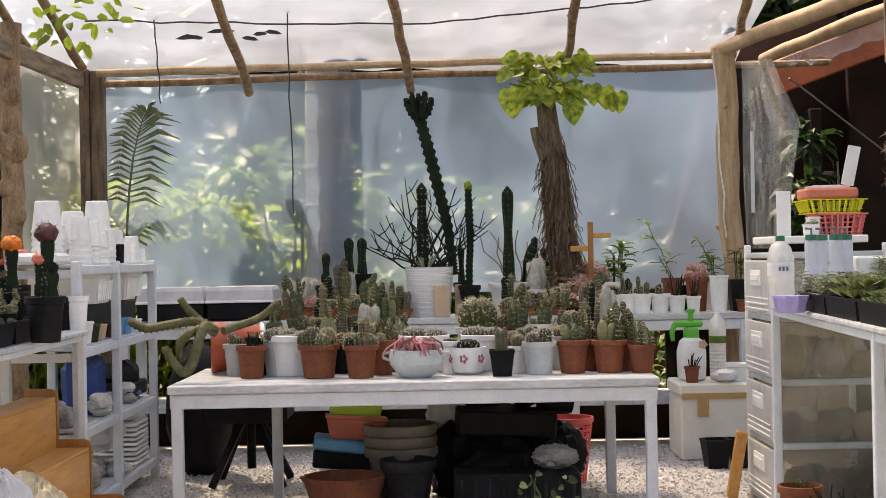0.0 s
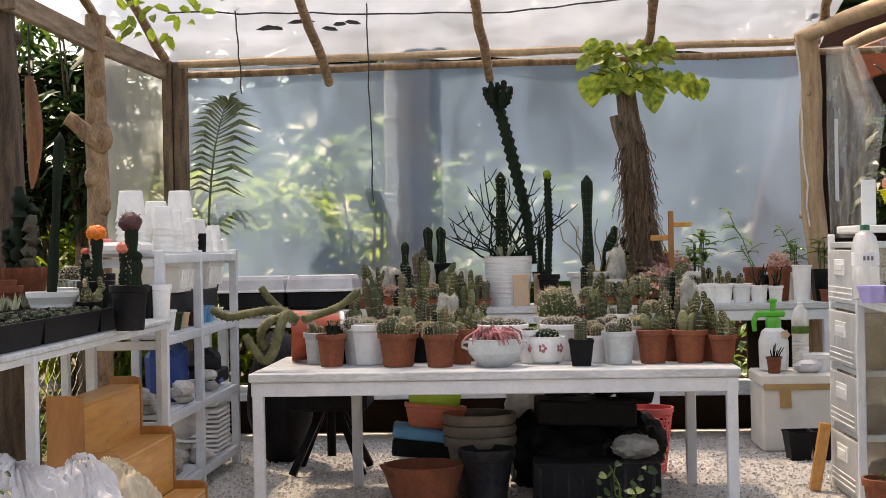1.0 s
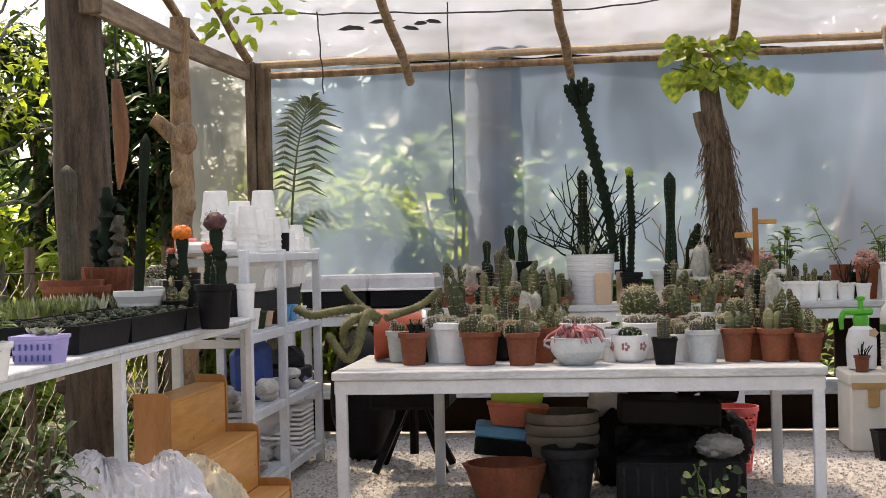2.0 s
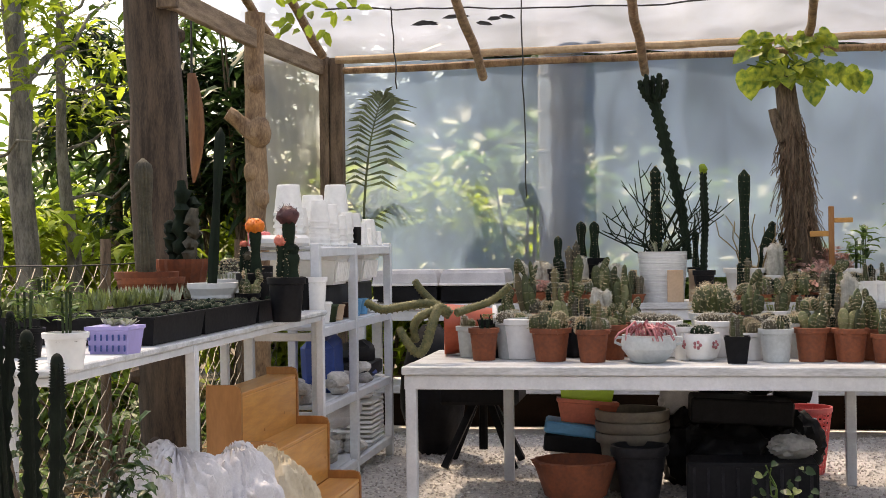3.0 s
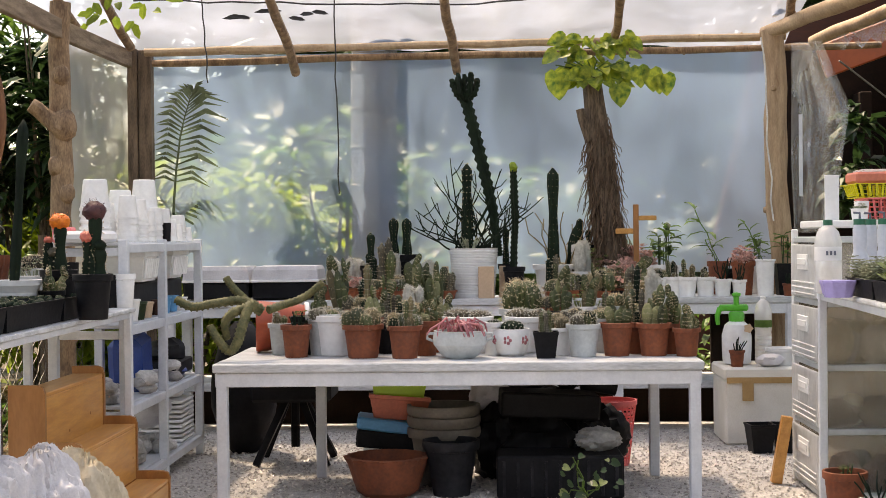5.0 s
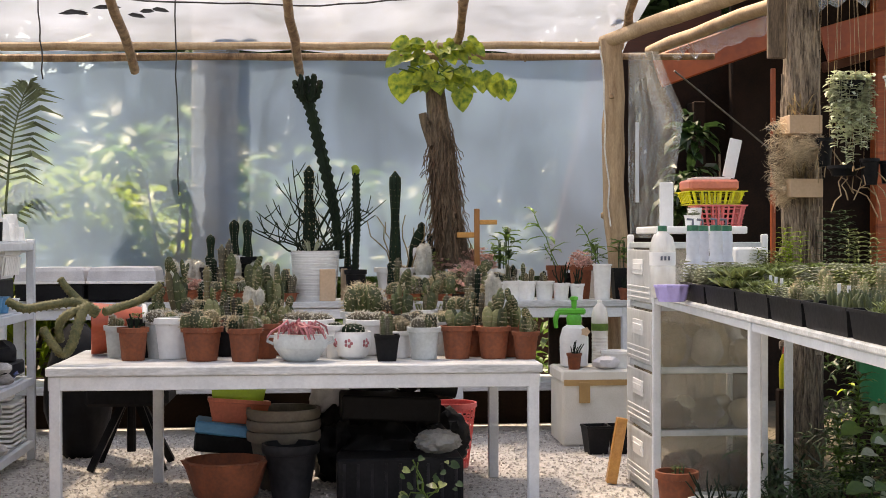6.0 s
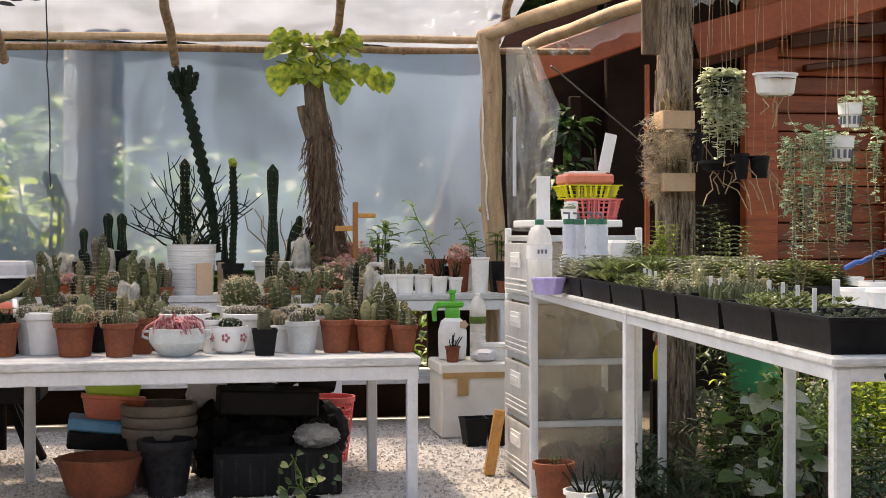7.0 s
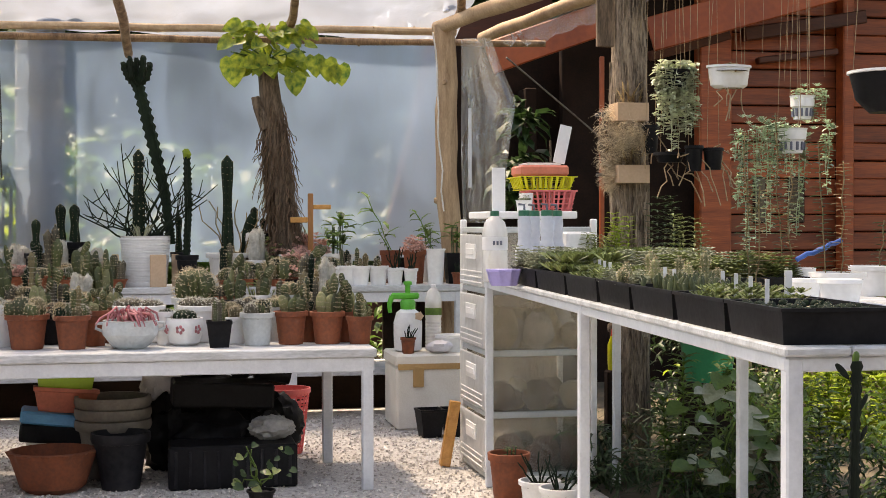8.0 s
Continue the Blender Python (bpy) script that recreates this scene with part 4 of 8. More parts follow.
        return q * math.cos(a), q * math.sin(a)

    if kind == "globes":
        for k in range(7):
            x, y = spot(0.85)
            g = r * r3.uniform(0.34, 0.6)
            ribbed(root, (x, y, z - g * 0.2), g, min(h, g * 2.3) * r3.uniform(0.85, 1.15), 11, r3.choice(("cactus", "cactus", "cactus_dark", "cactus_grey", "cactus_tan")), 0.34, r3.random() < 0.3)
    elif kind == "barrel":
        ribbed(root, (0, 0, z - h * 0.12), r * 0.95, h, 18, "cactus", 0.32, depth=0.12, rows=11)
    elif kind == "gold":
        ribbed(root, (0, 0, z - h * 0.15), r * 1.0, h, 20, "cactus", 0.3, depth=0.16, rows=14)
    elif kind == "striped":
        for x, g in ((-0.4, 0.85), (0.5, 0.7)):
            ribbed(root, (x * r, 0, z - h * 0.2), r * g * 0.85, h * (1.0 if x < 0 else 0.9), 20, "cactus_grey", 0.25, True, 0.16, rows=10)
    elif kind == "dark_ball":
        ribbed(root, (0, 0, z - h * 0.2), r * 0.78, h, 14, "cactus_dark", 0.18, True, 0.2)
    elif kind == "columns":
        for k in range(5):
            x, y = spot(0.65)
            ribbed(root, (x, y, z - 0.01), r * r3.uniform(0.22, 0.34), h * r3.uniform(0.35, 1.05), 9, r3.choice(("cactus", "cactus_grey", "cactus_dark", "cactus_tan")), 0.36, r3.random() < 0.3, lean=(x * 1.2, y), rows=10, shape="column")
    elif kind == "fuzzy":
        for k in range(4):
            x, y = spot(0.6)
            g = r * r3.uniform(0.42, 0.56)
            ribbed(root, (x, y, z - 0.01), g, h * r3.uniform(0.7, 1.05), 14, "wool", 0.3, True, 0.08, rows=10, shape="dome" if k % 2 else "column")
    elif kind == "pads":
        for k in range(6):
            x, y = spot(0.7)
            w = min(h * 0.5, r * 0.85) * r3.uniform(0.8, 1.15)
            q = pad(root, (x, y, z - 0.008), w, h * r3.uniform(0.5, 0.75), r3.uniform(-60, 60), r3.uniform(-18, 18), r3.choice(("cactus", "cactus", "cactus_pale")))
            if r3.random() < 0.6:
                pad(root, q, w * 0.75, h * 0.4, r3.uniform(-70, 70), r3.uniform(-35, 35), "cactus")
    elif kind == "opuntia":
        for k in range(5):
            x, y = spot(0.6)
            w = min(0.055, h * 0.26) * r3.uniform(0.8, 1.2)
            turn = r3.uniform(-40, 40)
            q = pad(root, (x, y, z - 0.008), w, h * r3.uniform(0.55, 0.9), turn, r3.uniform(-14, 14), "cactus_tan" if k % 2 else "cactus")
            pad(root, q, w * 0.8, h * r3.uniform(0.25, 0.45), turn + 30, r3.uniform(-30, 30), "cactus")
    elif kind == "mixed":
        fill(root, "globes", r, z, h * 0.55, seed + 1)
        fill(root, "columns", r * 0.8, z, h, seed + 2)
    elif kind == "twigs":
        for k in range(8):
            s = Solid()
            x, y = spot(0.4)
            s.tube(wobble((x, y, z - 0.01), (x * 3 + r3.uniform(-0.3, 0.3) * h, y * 2, z + h * r3.uniform(0.5, 1)), 5, h * 0.04, seed + k), [0.005, 0.005, 0.004, 0.004, 0.003], 5)
            part("stem", s, "cactus_dark", root)
    elif kind in ("rosettes", "grey_rosettes", "blush"):
        s = Solid()
        for k in range(130 if kind == "blush" else 22):
            x, y = spot(1.3 if kind == "blush" else 1.0)
            top = 1 - 0.45 * (x * x + y * y) / (r * r)
            rosette(s, (x, y, z + h * top * r3.uniform(0.1, 1.0)), r * (0.4 if kind == "blush" else 0.26), 11, 0.3, r3)
            if kind != "blush":
                s.tube([(x * 0.7, y * 0.7, z - 0.005), (x, y, z + h * 0.4)], 0.004, 4)
        part("foliage", s, {"rosettes": "succulent", "grey_rosettes": "succulent_grey", "blush": "blush"}[kind], root, smooth=0)
    elif kind == "curly":
        s = Solid()
        for k in range(26):
            a = r3.uniform(0, 6.28)
            R = r * r3.uniform(0.5, 1.25)
            s.tube([(0.3 * R * math.cos(a), 0.3 * R * math.sin(a), z - 0.005), (0.6 * R * math.cos(a + 0.3), 0.6 * R * math.sin(a + 0.3), z + h * r3.uniform(0.7, 1.1)), (R * math.cos(a + 0.5), R * math.sin(a + 0.5), z + h * r3.uniform(0.3, 0.8)), (1.15 * R * math.cos(a + 0.6), 1.15 * R * math.sin(a + 0.6), z - h * 0.1)], [0.006, 0.008, 0.007, 0.003], 6)
        part("curled_growth", s, "pink", root, "curling pink succulent stems")
        ribbed(root, (0, 0, z - 0.01), r * 0.4, h * 0.8, 10, "pink", 0.3, True)
    elif kind == "leafy":
        s = Solid()
        for k in range(26):
            x, y = spot(0.5)
            a = r3.uniform(0, 6.28)
            zz = z + h * r3.uniform(0.2, 0.95)
            s.leaf((x, y, zz), (math.cos(a), math.sin(a), r3.uniform(-0.1, 0.6)), (0, 0, 1), h * 0.42, h * 0.15, 0.2)
        part("foliage", s, "leaf", root, smooth=0)
        for k in range(4):
            x, y = spot(0.4)
            part("stem", Solid().tube([(x, y, z - 0.005), (x * 1.3, y * 1.3, z + h * 0.9)], 0.004, 4), "leaf_dark", root)
    elif kind == "sprout":
        s = Solid()
        pts = wobble((0, 0, z - 0.005), (-h * 0.5, 0, z + h), 6, h * 0.04, seed)
        s.tube(pts, 0.004, 5)
        part("stem", s, "leaf", root)
        s = Solid()
        for k in range(9):
            s.leaf(pts[2 + k % 4], (r3.uniform(-1, 0.6), r3.uniform(-1, 1), r3.uniform(-0.1, 0.5)), (0, 0, 1), h * 0.36, h * 0.09, 0.25)
        part("foliage", s, "leaf", root, smooth=0)
    elif kind == "rock":
        ribbed(root, (0, 0, z - 0.01), r * 0.6, h, 9, "cactus_grey", 0.4, True)


GROWTH = {"globes": "clustered spiny globe cacti", "barrel": "a round ribbed barrel cactus", "gold": "a round cactus with golden spines", "striped": "flat striped spiny cacti",
          "dark_ball": "a small dark ribbed cactus", "columns": "small columnar cacti", "fuzzy": "woolly white cacti", "pads": "prickly-pear pads", "opuntia": "slender upright prickly-pear pads", "mixed": "mixed small cacti",
          "twigs": "thin bare green stems", "rosettes": "green succulent rosettes", "grey_rosettes": "grey-green succulent rosettes", "blush": "blush-pink succulents", "curly": "curling pink succulent",
          "leafy": "leafy green seedlings", "sprout": "one leafy shoot", "rock": "a stubby grey cactus", "": "bare soil"}


def potted(x, y, z, r, h, style, kind, tall, group=""):
    """A potted plant standing at x, y on a surface of height z; tall: growth above the soil."""
    root = thing("potted_plant", POTS[style][1] + " holding " + GROWTH[kind], "potted plant", (x, y, z), group=group)
    zs = make_pot(root, r, h, style)
    if kind:
        fill(root, kind, r * 0.88, zs, tall, rnd.randrange(99999))
    return root


# ---- pots on the middle table ----
potted(-1.171, 7.916, 0.750, 0.082, 0.178, 'grey', 'columns', 0.111, 'pots on the middle table')
potted(-1.066, 7.714, 0.750, 0.084, 0.179, 'terracotta', 'twigs', 0.108, 'pots on the middle table')
potted(-0.923, 7.843, 0.750, 0.104, 0.232, 'grey', 'globes', 0.064, 'pots on the middle table')
potted(-0.826, 7.831, 0.750, 0.072, 0.176, 'terracotta', 'globes', 0.083, 'pots on the middle table')
potted(-0.690, 7.653, 0.750, 0.111, 0.183, 'terracotta', 'globes', 0.148, 'pots on the middle table')
potted(-0.580, 7.921, 0.750, 0.067, 0.165, 'black', 'globes', 0.204, 'pots on the middle table')
potted(-0.457, 7.589, 0.750, 0.092, 0.179, 'terracotta', 'mixed', 0.225, 'pots on the middle table')
potted(-0.352, 7.767, 0.750, 0.077, 0.193, 'terracotta', 'pads', 0.141, 'pots on the middle table')
potted(-0.157, 7.565, 0.750, 0.143, 0.150, 'belly', 'curly', 0.080, 'pots on the middle table')
potted(0.126, 7.714, 0.750, 0.100, 0.148, 'flower', 'dark_ball', 0.077, 'pots on the middle table')
potted(0.306, 7.540, 0.750, 0.066, 0.142, 'square', 'columns', 0.146, 'pots on the middle table')
potted(0.390, 7.746, 0.750, 0.077, 0.149, 'white', 'globes', 0.097, 'pots on the middle table')
potted(0.513, 7.621, 0.750, 0.091, 0.177, 'grey', 'globes', 0.178, 'pots on the middle table')
potted(0.698, 7.651, 0.750, 0.090, 0.181, 'terracotta', 'pads', 0.179, 'pots on the middle table')
potted(0.812, 7.800, 0.750, 0.077, 0.175, 'terracotta', 'columns', 0.207, 'pots on the middle table')
potted(0.898, 7.645, 0.750, 0.093, 0.177, 'terracotta', 'pads', 0.238, 'pots on the middle table')
potted(1.002, 7.753, 0.750, 0.074, 0.168, 'terracotta', 'pads', 0.194, 'pots on the middle table')
potted(1.068, 7.589, 0.750, 0.074, 0.152, 'terracotta', 'pads', 0.142, 'pots on the middle table')
potted(-0.871, 7.850, 0.750, 0.139, 0.226, 'white', 'striped', 0.061, 'pots on the middle table')
potted(-0.648, 7.950, 0.750, 0.086, 0.206, 'terracotta', 'pads', 0.203, 'pots on the middle table')
potted(-0.442, 8.000, 0.750, 0.092, 0.212, 'terracotta', 'globes', 0.152, 'pots on the middle table')
potted(-0.281, 8.000, 0.750, 0.086, 0.196, 'terracotta', 'pads', 0.161, 'pots on the middle table')
potted(-0.119, 7.950, 0.750, 0.141, 0.206, 'white', 'striped', 0.077, 'pots on the middle table')
potted(0.031, 7.750, 0.750, 0.066, 0.183, 'white', 'dark_ball', 0.041, 'pots on the middle table')
potted(0.219, 7.950, 0.750, 0.122, 0.203, 'white', 'striped', 0.081, 'pots on the middle table')
potted(0.371, 7.800, 0.750, 0.075, 0.173, 'terracotta', 'globes', 0.083, 'pots on the middle table')
potted(0.491, 7.950, 0.750, 0.073, 0.184, 'grey', 'globes', 0.246, 'pots on the middle table')
potted(0.632, 7.900, 0.750, 0.076, 0.191, 'grey', 'globes', 0.138, 'pots on the middle table')
potted(0.758, 8.050, 0.750, 0.087, 0.187, 'black', 'columns', 0.234, 'pots on the middle table')
potted(0.894, 8.050, 0.750, 0.087, 0.190, 'terracotta', 'globes', 0.219, 'pots on the middle table')
potted(1.040, 8.100, 0.750, 0.078, 0.178, 'terracotta', 'pads', 0.206, 'pots on the middle table')
potted(-1.043, 7.900, 0.750, 0.076, 0.217, 'black', 'rosettes', 0.069, 'pots on the middle table')
potted(-0.810, 8.300, 0.750, 0.096, 0.236, 'terracotta', 'globes', 0.286, 'pots on the middle table')
potted(-0.592, 8.300, 0.750, 0.089, 0.232, 'white', 'pads', 0.226, 'pots on the middle table')
potted(-0.374, 8.300, 0.750, 0.080, 0.235, 'terracotta', 'pads', 0.301, 'pots on the middle table')
potted(0.199, 8.300, 0.750, 0.134, 0.230, 'grey', 'gold', 0.224, 'pots on the middle table')
potted(0.397, 8.300, 0.750, 0.096, 0.237, 'terracotta', 'globes', 0.200, 'pots on the middle table')
potted(0.581, 8.300, 0.750, 0.096, 0.233, 'grey', 'rosettes', 0.167, 'pots on the middle table')
potted(0.749, 8.300, 0.750, 0.096, 0.240, 'grey', 'globes', 0.211, 'pots on the middle table')
potted(0.916, 8.300, 0.750, 0.096, 0.227, 'terracotta', 'columns', 0.181, 'pots on the middle table')

for k in range(15):
    # taller plants along the back edge of the table
    x = -1.0 + 0.141 * k
    if -0.25 < x < 0.38:
        continue
    style = ("terracotta", "white", "black", "grey")[(k * 3) % 4]
    potted(x, 8.17 + 0.05 * (k % 3), 0.75, 0.07 + 0.008 * (k % 3), 0.2 + 0.02 * (k % 3), style, ("pads", "columns", "opuntia", "fuzzy", "mixed")[(k * 2) % 5], 0.2 + 0.045 * ((k * 7) % 4), "pots on the middle table")

# ---- pots on the bench by the film wall ----
potted(-1.125, 10.100, 0.962, 0.085, 0.109, 'terracotta', 'fuzzy', 0.237, 'pots on the bench')
potted(-0.985, 10.120, 0.962, 0.117, 0.085, 'clay_bowl', 'blush', 0.082, 'pots on the bench')
potted(-0.969, 10.400, 0.962, 0.120, 0.129, 'grey', 'fuzzy', 0.193, 'pots on the bench')
potted(-0.762, 10.150, 0.962, 0.137, 0.088, 'clay_bowl', 'columns', 0.369, 'pots on the bench')
potted(-0.848, 10.300, 0.962, 0.079, 0.117, 'black', 'columns', 0.258, 'pots on the bench')
potted(-0.699, 10.450, 0.962, 0.121, 0.130, 'grey', 'fuzzy', 0.245, 'pots on the bench')
potted(-0.535, 10.120, 0.962, 0.117, 0.076, 'clay_bowl', 'pads', 0.307, 'pots on the bench')
potted(-0.393, 10.150, 0.962, 0.117, 0.093, 'terracotta', 'globes', 0.348, 'pots on the bench')
potted(-0.648, 10.300, 0.962, 0.099, 0.092, 'grey', 'globes', 0.258, 'pots on the bench')
potted(-0.857, 10.060, 0.962, 0.085, 0.072, 'terracotta', 'globes', 0.187, 'pots on the bench')
potted(-0.642, 10.060, 0.962, 0.093, 0.064, 'clay_bowl', 'globes', 0.203, 'pots on the bench')
potted(-0.301, 10.050, 0.962, 0.077, 0.062, 'terracotta', 'columns', 0.284, 'pots on the bench')
potted(-1.019, 10.050, 0.962, 0.077, 0.076, 'clay_bowl', 'globes', 0.162, 'pots on the bench')
potted(0.482, 10.040, 0.962, 0.085, 0.050, 'terracotta', 'globes', 0.178, 'pots on the bench')
potted(0.706, 10.050, 0.962, 0.085, 0.050, 'black', 'globes', 0.244, 'pots on the bench')
potted(0.583, 10.350, 0.962, 0.100, 0.151, 'black', 'globes', 0.201, 'pots on the bench')
potted(0.928, 10.040, 0.962, 0.085, 0.050, 'black', 'columns', 0.243, 'pots on the bench')
potted(1.110, 10.030, 0.962, 0.085, 0.050, 'terracotta', 'pads', 0.243, 'pots on the bench')
potted(-0.497, 10.450, 0.962, 0.121, 0.127, 'white', 'fuzzy', 0.190, 'pots on the bench')
potted(0.608, 10.100, 0.962, 0.117, 0.055, 'clay_bowl', 'globes', 0.237, 'pots on the bench')
potted(0.788, 10.300, 0.962, 0.127, 0.127, 'white', 'rosettes', 0.250, 'pots on the bench')
potted(0.488, 10.150, 0.962, 0.098, 0.076, 'terracotta', 'columns', 0.246, 'pots on the bench')
potted(0.812, 10.100, 0.962, 0.136, 0.051, 'clay_bowl', 'globes', 0.261, 'pots on the bench')
potted(0.706, 10.300, 0.962, 0.099, 0.183, 'white', 'fuzzy', 0.250, 'pots on the bench')
potted(0.987, 10.100, 0.962, 0.136, 0.068, 'terracotta', 'blush', 0.237, 'pots on the bench')
potted(0.949, 10.450, 0.962, 0.161, 0.225, 'white', 'blush', 0.194, 'pots on the bench')
potted(1.118, 10.450, 0.962, 0.121, 0.222, 'white', 'blush', 0.186, 'pots on the bench')
potted(1.241, 10.250, 0.962, 0.126, 0.228, 'white', 'leafy', 0.248, 'pots on the bench')
potted(0.763, 10.500, 0.962, 0.121, 0.228, 'white', 'blush', 0.212, 'pots on the bench')
potted(1.425, 10.100, 0.962, 0.078, 0.141, 'white', 'columns', 0.163, 'pots on the bench')
potted(1.560, 10.100, 0.962, 0.074, 0.139, 'white', 'columns', 0.122, 'pots on the bench')
potted(1.679, 10.080, 0.962, 0.066, 0.125, 'white', 'twigs', 0.183, 'pots on the bench')
potted(1.793, 10.060, 0.962, 0.054, 0.119, 'white', 'twigs', 0.146, 'pots on the bench')
potted(1.201, 10.100, 0.962, 0.082, 0.137, 'white', 'globes', 0.106, 'pots on the bench')
potted(1.326, 10.120, 0.962, 0.078, 0.143, 'white', 'columns', 0.147, 'pots on the bench')
potted(1.709, 10.450, 0.962, 0.080, 0.245, 'terracotta', 'sprout', 0.190, 'pots on the bench')
potted(1.864, 10.300, 0.962, 0.087, 0.252, 'terracotta', 'blush', 0.141, 'pots on the bench')
potted(1.991, 10.120, 0.962, 0.070, 0.261, 'tall', 'sprout', 0.286, 'pots on the bench')
potted(2.154, 10.200, 0.962, 0.078, 0.228, 'square', 'leafy', 0.247, 'pots on the bench')
potted(2.146, 10.060, 0.962, 0.046, 0.088, 'terracotta', 'twigs', 0.102, 'pots on the bench')
potted(1.780, 10.500, 0.962, 0.093, 0.187, 'black', 'sprout', 0.467, 'pots on the bench')
potted(2.015, 10.550, 0.962, 0.081, 0.203, 'white', 'leafy', 0.256, 'pots on the bench')
potted(1.342, 10.550, 0.962, 0.101, 0.216, 'white', 'leafy', 0.341, 'pots on the bench')

# ---- special plants on the bench ----
def serrated(root, pts, r, skin="cactus_dark", wings=3, teeth=26, name="stem"):
    """An angular spurge stem: winged edges with a saw-tooth outline along the points."""
    pts = [Vector(p) for p in pts]
    n = teeth * 2
    path, rad = [], []
    for i in range(n + 1):
        k = i / n * (len(pts) - 1)
        j = min(int(k), len(pts) - 2)
        path.append(pts[j].lerp(pts[j + 1], k - j))
        rad.append(r)
    s = Solid().tube(path, rad, wings * 6, lambda a, i: 0.44 + (0.66 if i % 2 else 0.3) * max(0.0, math.cos(wings * a + 0.12 * i / wings)) ** 3)
    return part(name, s, skin, root, smooth=25)


big = thing("potted_plant", "ribbed white planter with tall dark cacti and twiggy stems", "potted plant", (-0.105, 10.3, 0.962))
s = Solid()
prof = [(0.15, 0.0)]
for i in range(18):
    z0 = 0.02 + 0.33 * i / 18
    rr = 0.152 + (0.178 - 0.152) * z0 / 0.36
    prof += [(rr * 1.012, z0), (rr * 1.012, z0 + 0.012), (rr * 0.99, z0 + 0.016)]
s.lathe(prof + [(0.18, 0.362), (0.165, 0.362), (0.16, 0.3)], 40)
part("pot", s, "white_pot", big, "ribbed white planter", 25)
part("soil", Solid().lathe([(0.164, 0.32), (0.1, 0.335), (0.01, 0.338)], 20), "soil", big)
for x, y in ((0.09, -0.205), (-0.21, -0.04), (0.21, 0.0)):
    part("stand_leg", Solid().box((x, y, 0.115), (0.115 if y < -0.1 else 0.05, 0.03, 0.23), b=0.004), "card", big, "pale wooden stand leg", smooth=20)
serrated(big, [(0.18, 0.02, 0.3), (0.17, 0.02, 0.41), (0.142, 0.01, 0.662), (0.076, 0, 0.954), (0.007, 0, 1.247), (-0.059, 0, 1.498)], 0.055, wings=4, teeth=24)
for k, (dx, dz, bow) in enumerate(((-0.085, 0.1, -0.05), (-0.04, 0.14, -0.03), (0.005, 0.13, 0.0), (0.055, 0.145, 0.045), (0.095, 0.1, 0.07))):
    serrated(big, [(-0.055, 0, 1.44), (-0.058 + bow, -0.03 * (k % 2), 1.5), (-0.06 + dx, -0.03 * (k % 2), 1.48 + dz)], 0.034, teeth=5)
    part("bud", Solid().ball((-0.06 + dx, -0.03 * (k % 2), 1.485 + dz), (0.022, 0.022, 0.026), 8, 6, 0.3, k), "cactus_dark", big)
ribbed(big, (-0.045, -0.03, 0.3), 0.045, 0.68, 8, "cactus_dark", 0.4, depth=0.25, rows=16, shape="column")
s = Solid()
r3 = random.Random(4)
for k in range(24):
    a = r3.uniform(-1, 1)
    base = Vector((r3.uniform(-0.14, 0.14), r3.uniform(-0.08, 0.1), 0.33))
    tip = base + Vector((a * 0.58 - 0.08, r3.uniform(-0.15, 0.15), r3.uniform(0.18, 0.66) * (1.1 - 0.3 * abs(a))))
    pts = wobble(base, tip, 6, 0.025, k)
    s.tube(pts, [0.007, 0.007, 0.006, 0.005, 0.004, 0.003], 6)
    for j in (2, 3, 4):
        d = Vector((r3.uniform(-0.12, 0.12), r3.uniform(-0.08, 0.08), r3.uniform(0.03, 0.15)))
        s.tube([pts[j], pts[j] + d * 0.5, pts[j] + d + Vector((0, 0, 0.03))], [0.005, 0.004, 0.003], 5)
part("twig_mass", s, "cactus_dark", big, "dark green pencil-thin branching stems")
s = Solid()
for k in range(30):
    a = r3.uniform(0, 6.28)
    s.leaf((-0.03 + 0.03 * math.cos(a), -0.08 + 0.03 * math.sin(a), 0.33), (math.cos(a) * 0.5, math.sin(a) * 0.5, 1), (0, 0, 1), r3.uniform(0.08, 0.16), 0.014, 0.1)
part("blade_tuft", s, "succulent_grey", big, smooth=0)

dark = (
    ((0.189, 10.200, 1.186), 0.74, 0.036, 3), ((0.484, 10.350, 1.198), 0.74, 0.044, 8), ((-0.870, 10.350, 1.203), 0.27, 0.035, 5), ((-0.708, 10.500, 1.282), 0.31, 0.04, 7), ((-0.610, 10.500, 1.280), 0.31, 0.04, 7),
    ((0.686, 10.450, 1.340), 0.24, 0.03, 6), ((0.749, 10.450, 1.339), 0.16, 0.025, 6), ((0.635, 10.450, 1.341), 0.12, 0.022, 6), ((0.134, 10.450, 1.203), 0.3, 0.026, 6))
for k, (p, h, r, ribs) in enumerate(dark):
    root = thing("potted_plant", "dark green columnar cactus in a " + ("black pot" if k % 2 else "white pot"), "potted plant", (p[0], p[1], 0.962), group="pots on the bench")
    ph = max(0.1, p[2] - 0.962)
    zs = make_pot(root, max(0.06, r * (3.4 if k == 1 else 2.2)), ph, "white" if k % 2 == 1 else "black")
    if ribs == 3:
        serrated(root, [(0, 0, zs), (0.01, 0, zs + h * 0.5), (0, 0, zs + h)], r, teeth=20)
        part("tip", Solid().ball((0, 0, zs + h + 0.01), (0.03, 0.03, 0.04), 8, 6, 0.2), "leaf_lime", root)
    else:
        ribbed(root, (0, 0, zs), r, h, ribs, "cactus_dark", 0.16, depth=0.25, rows=16, shape="column")
root = thing("potted_plant", "black pot holding a prickly-pear pad and thin pale branches", "potted plant", (0.58, 10.4, 0.962), group="pots on the bench")
zs = make_pot(root, 0.09, 0.2, "black")
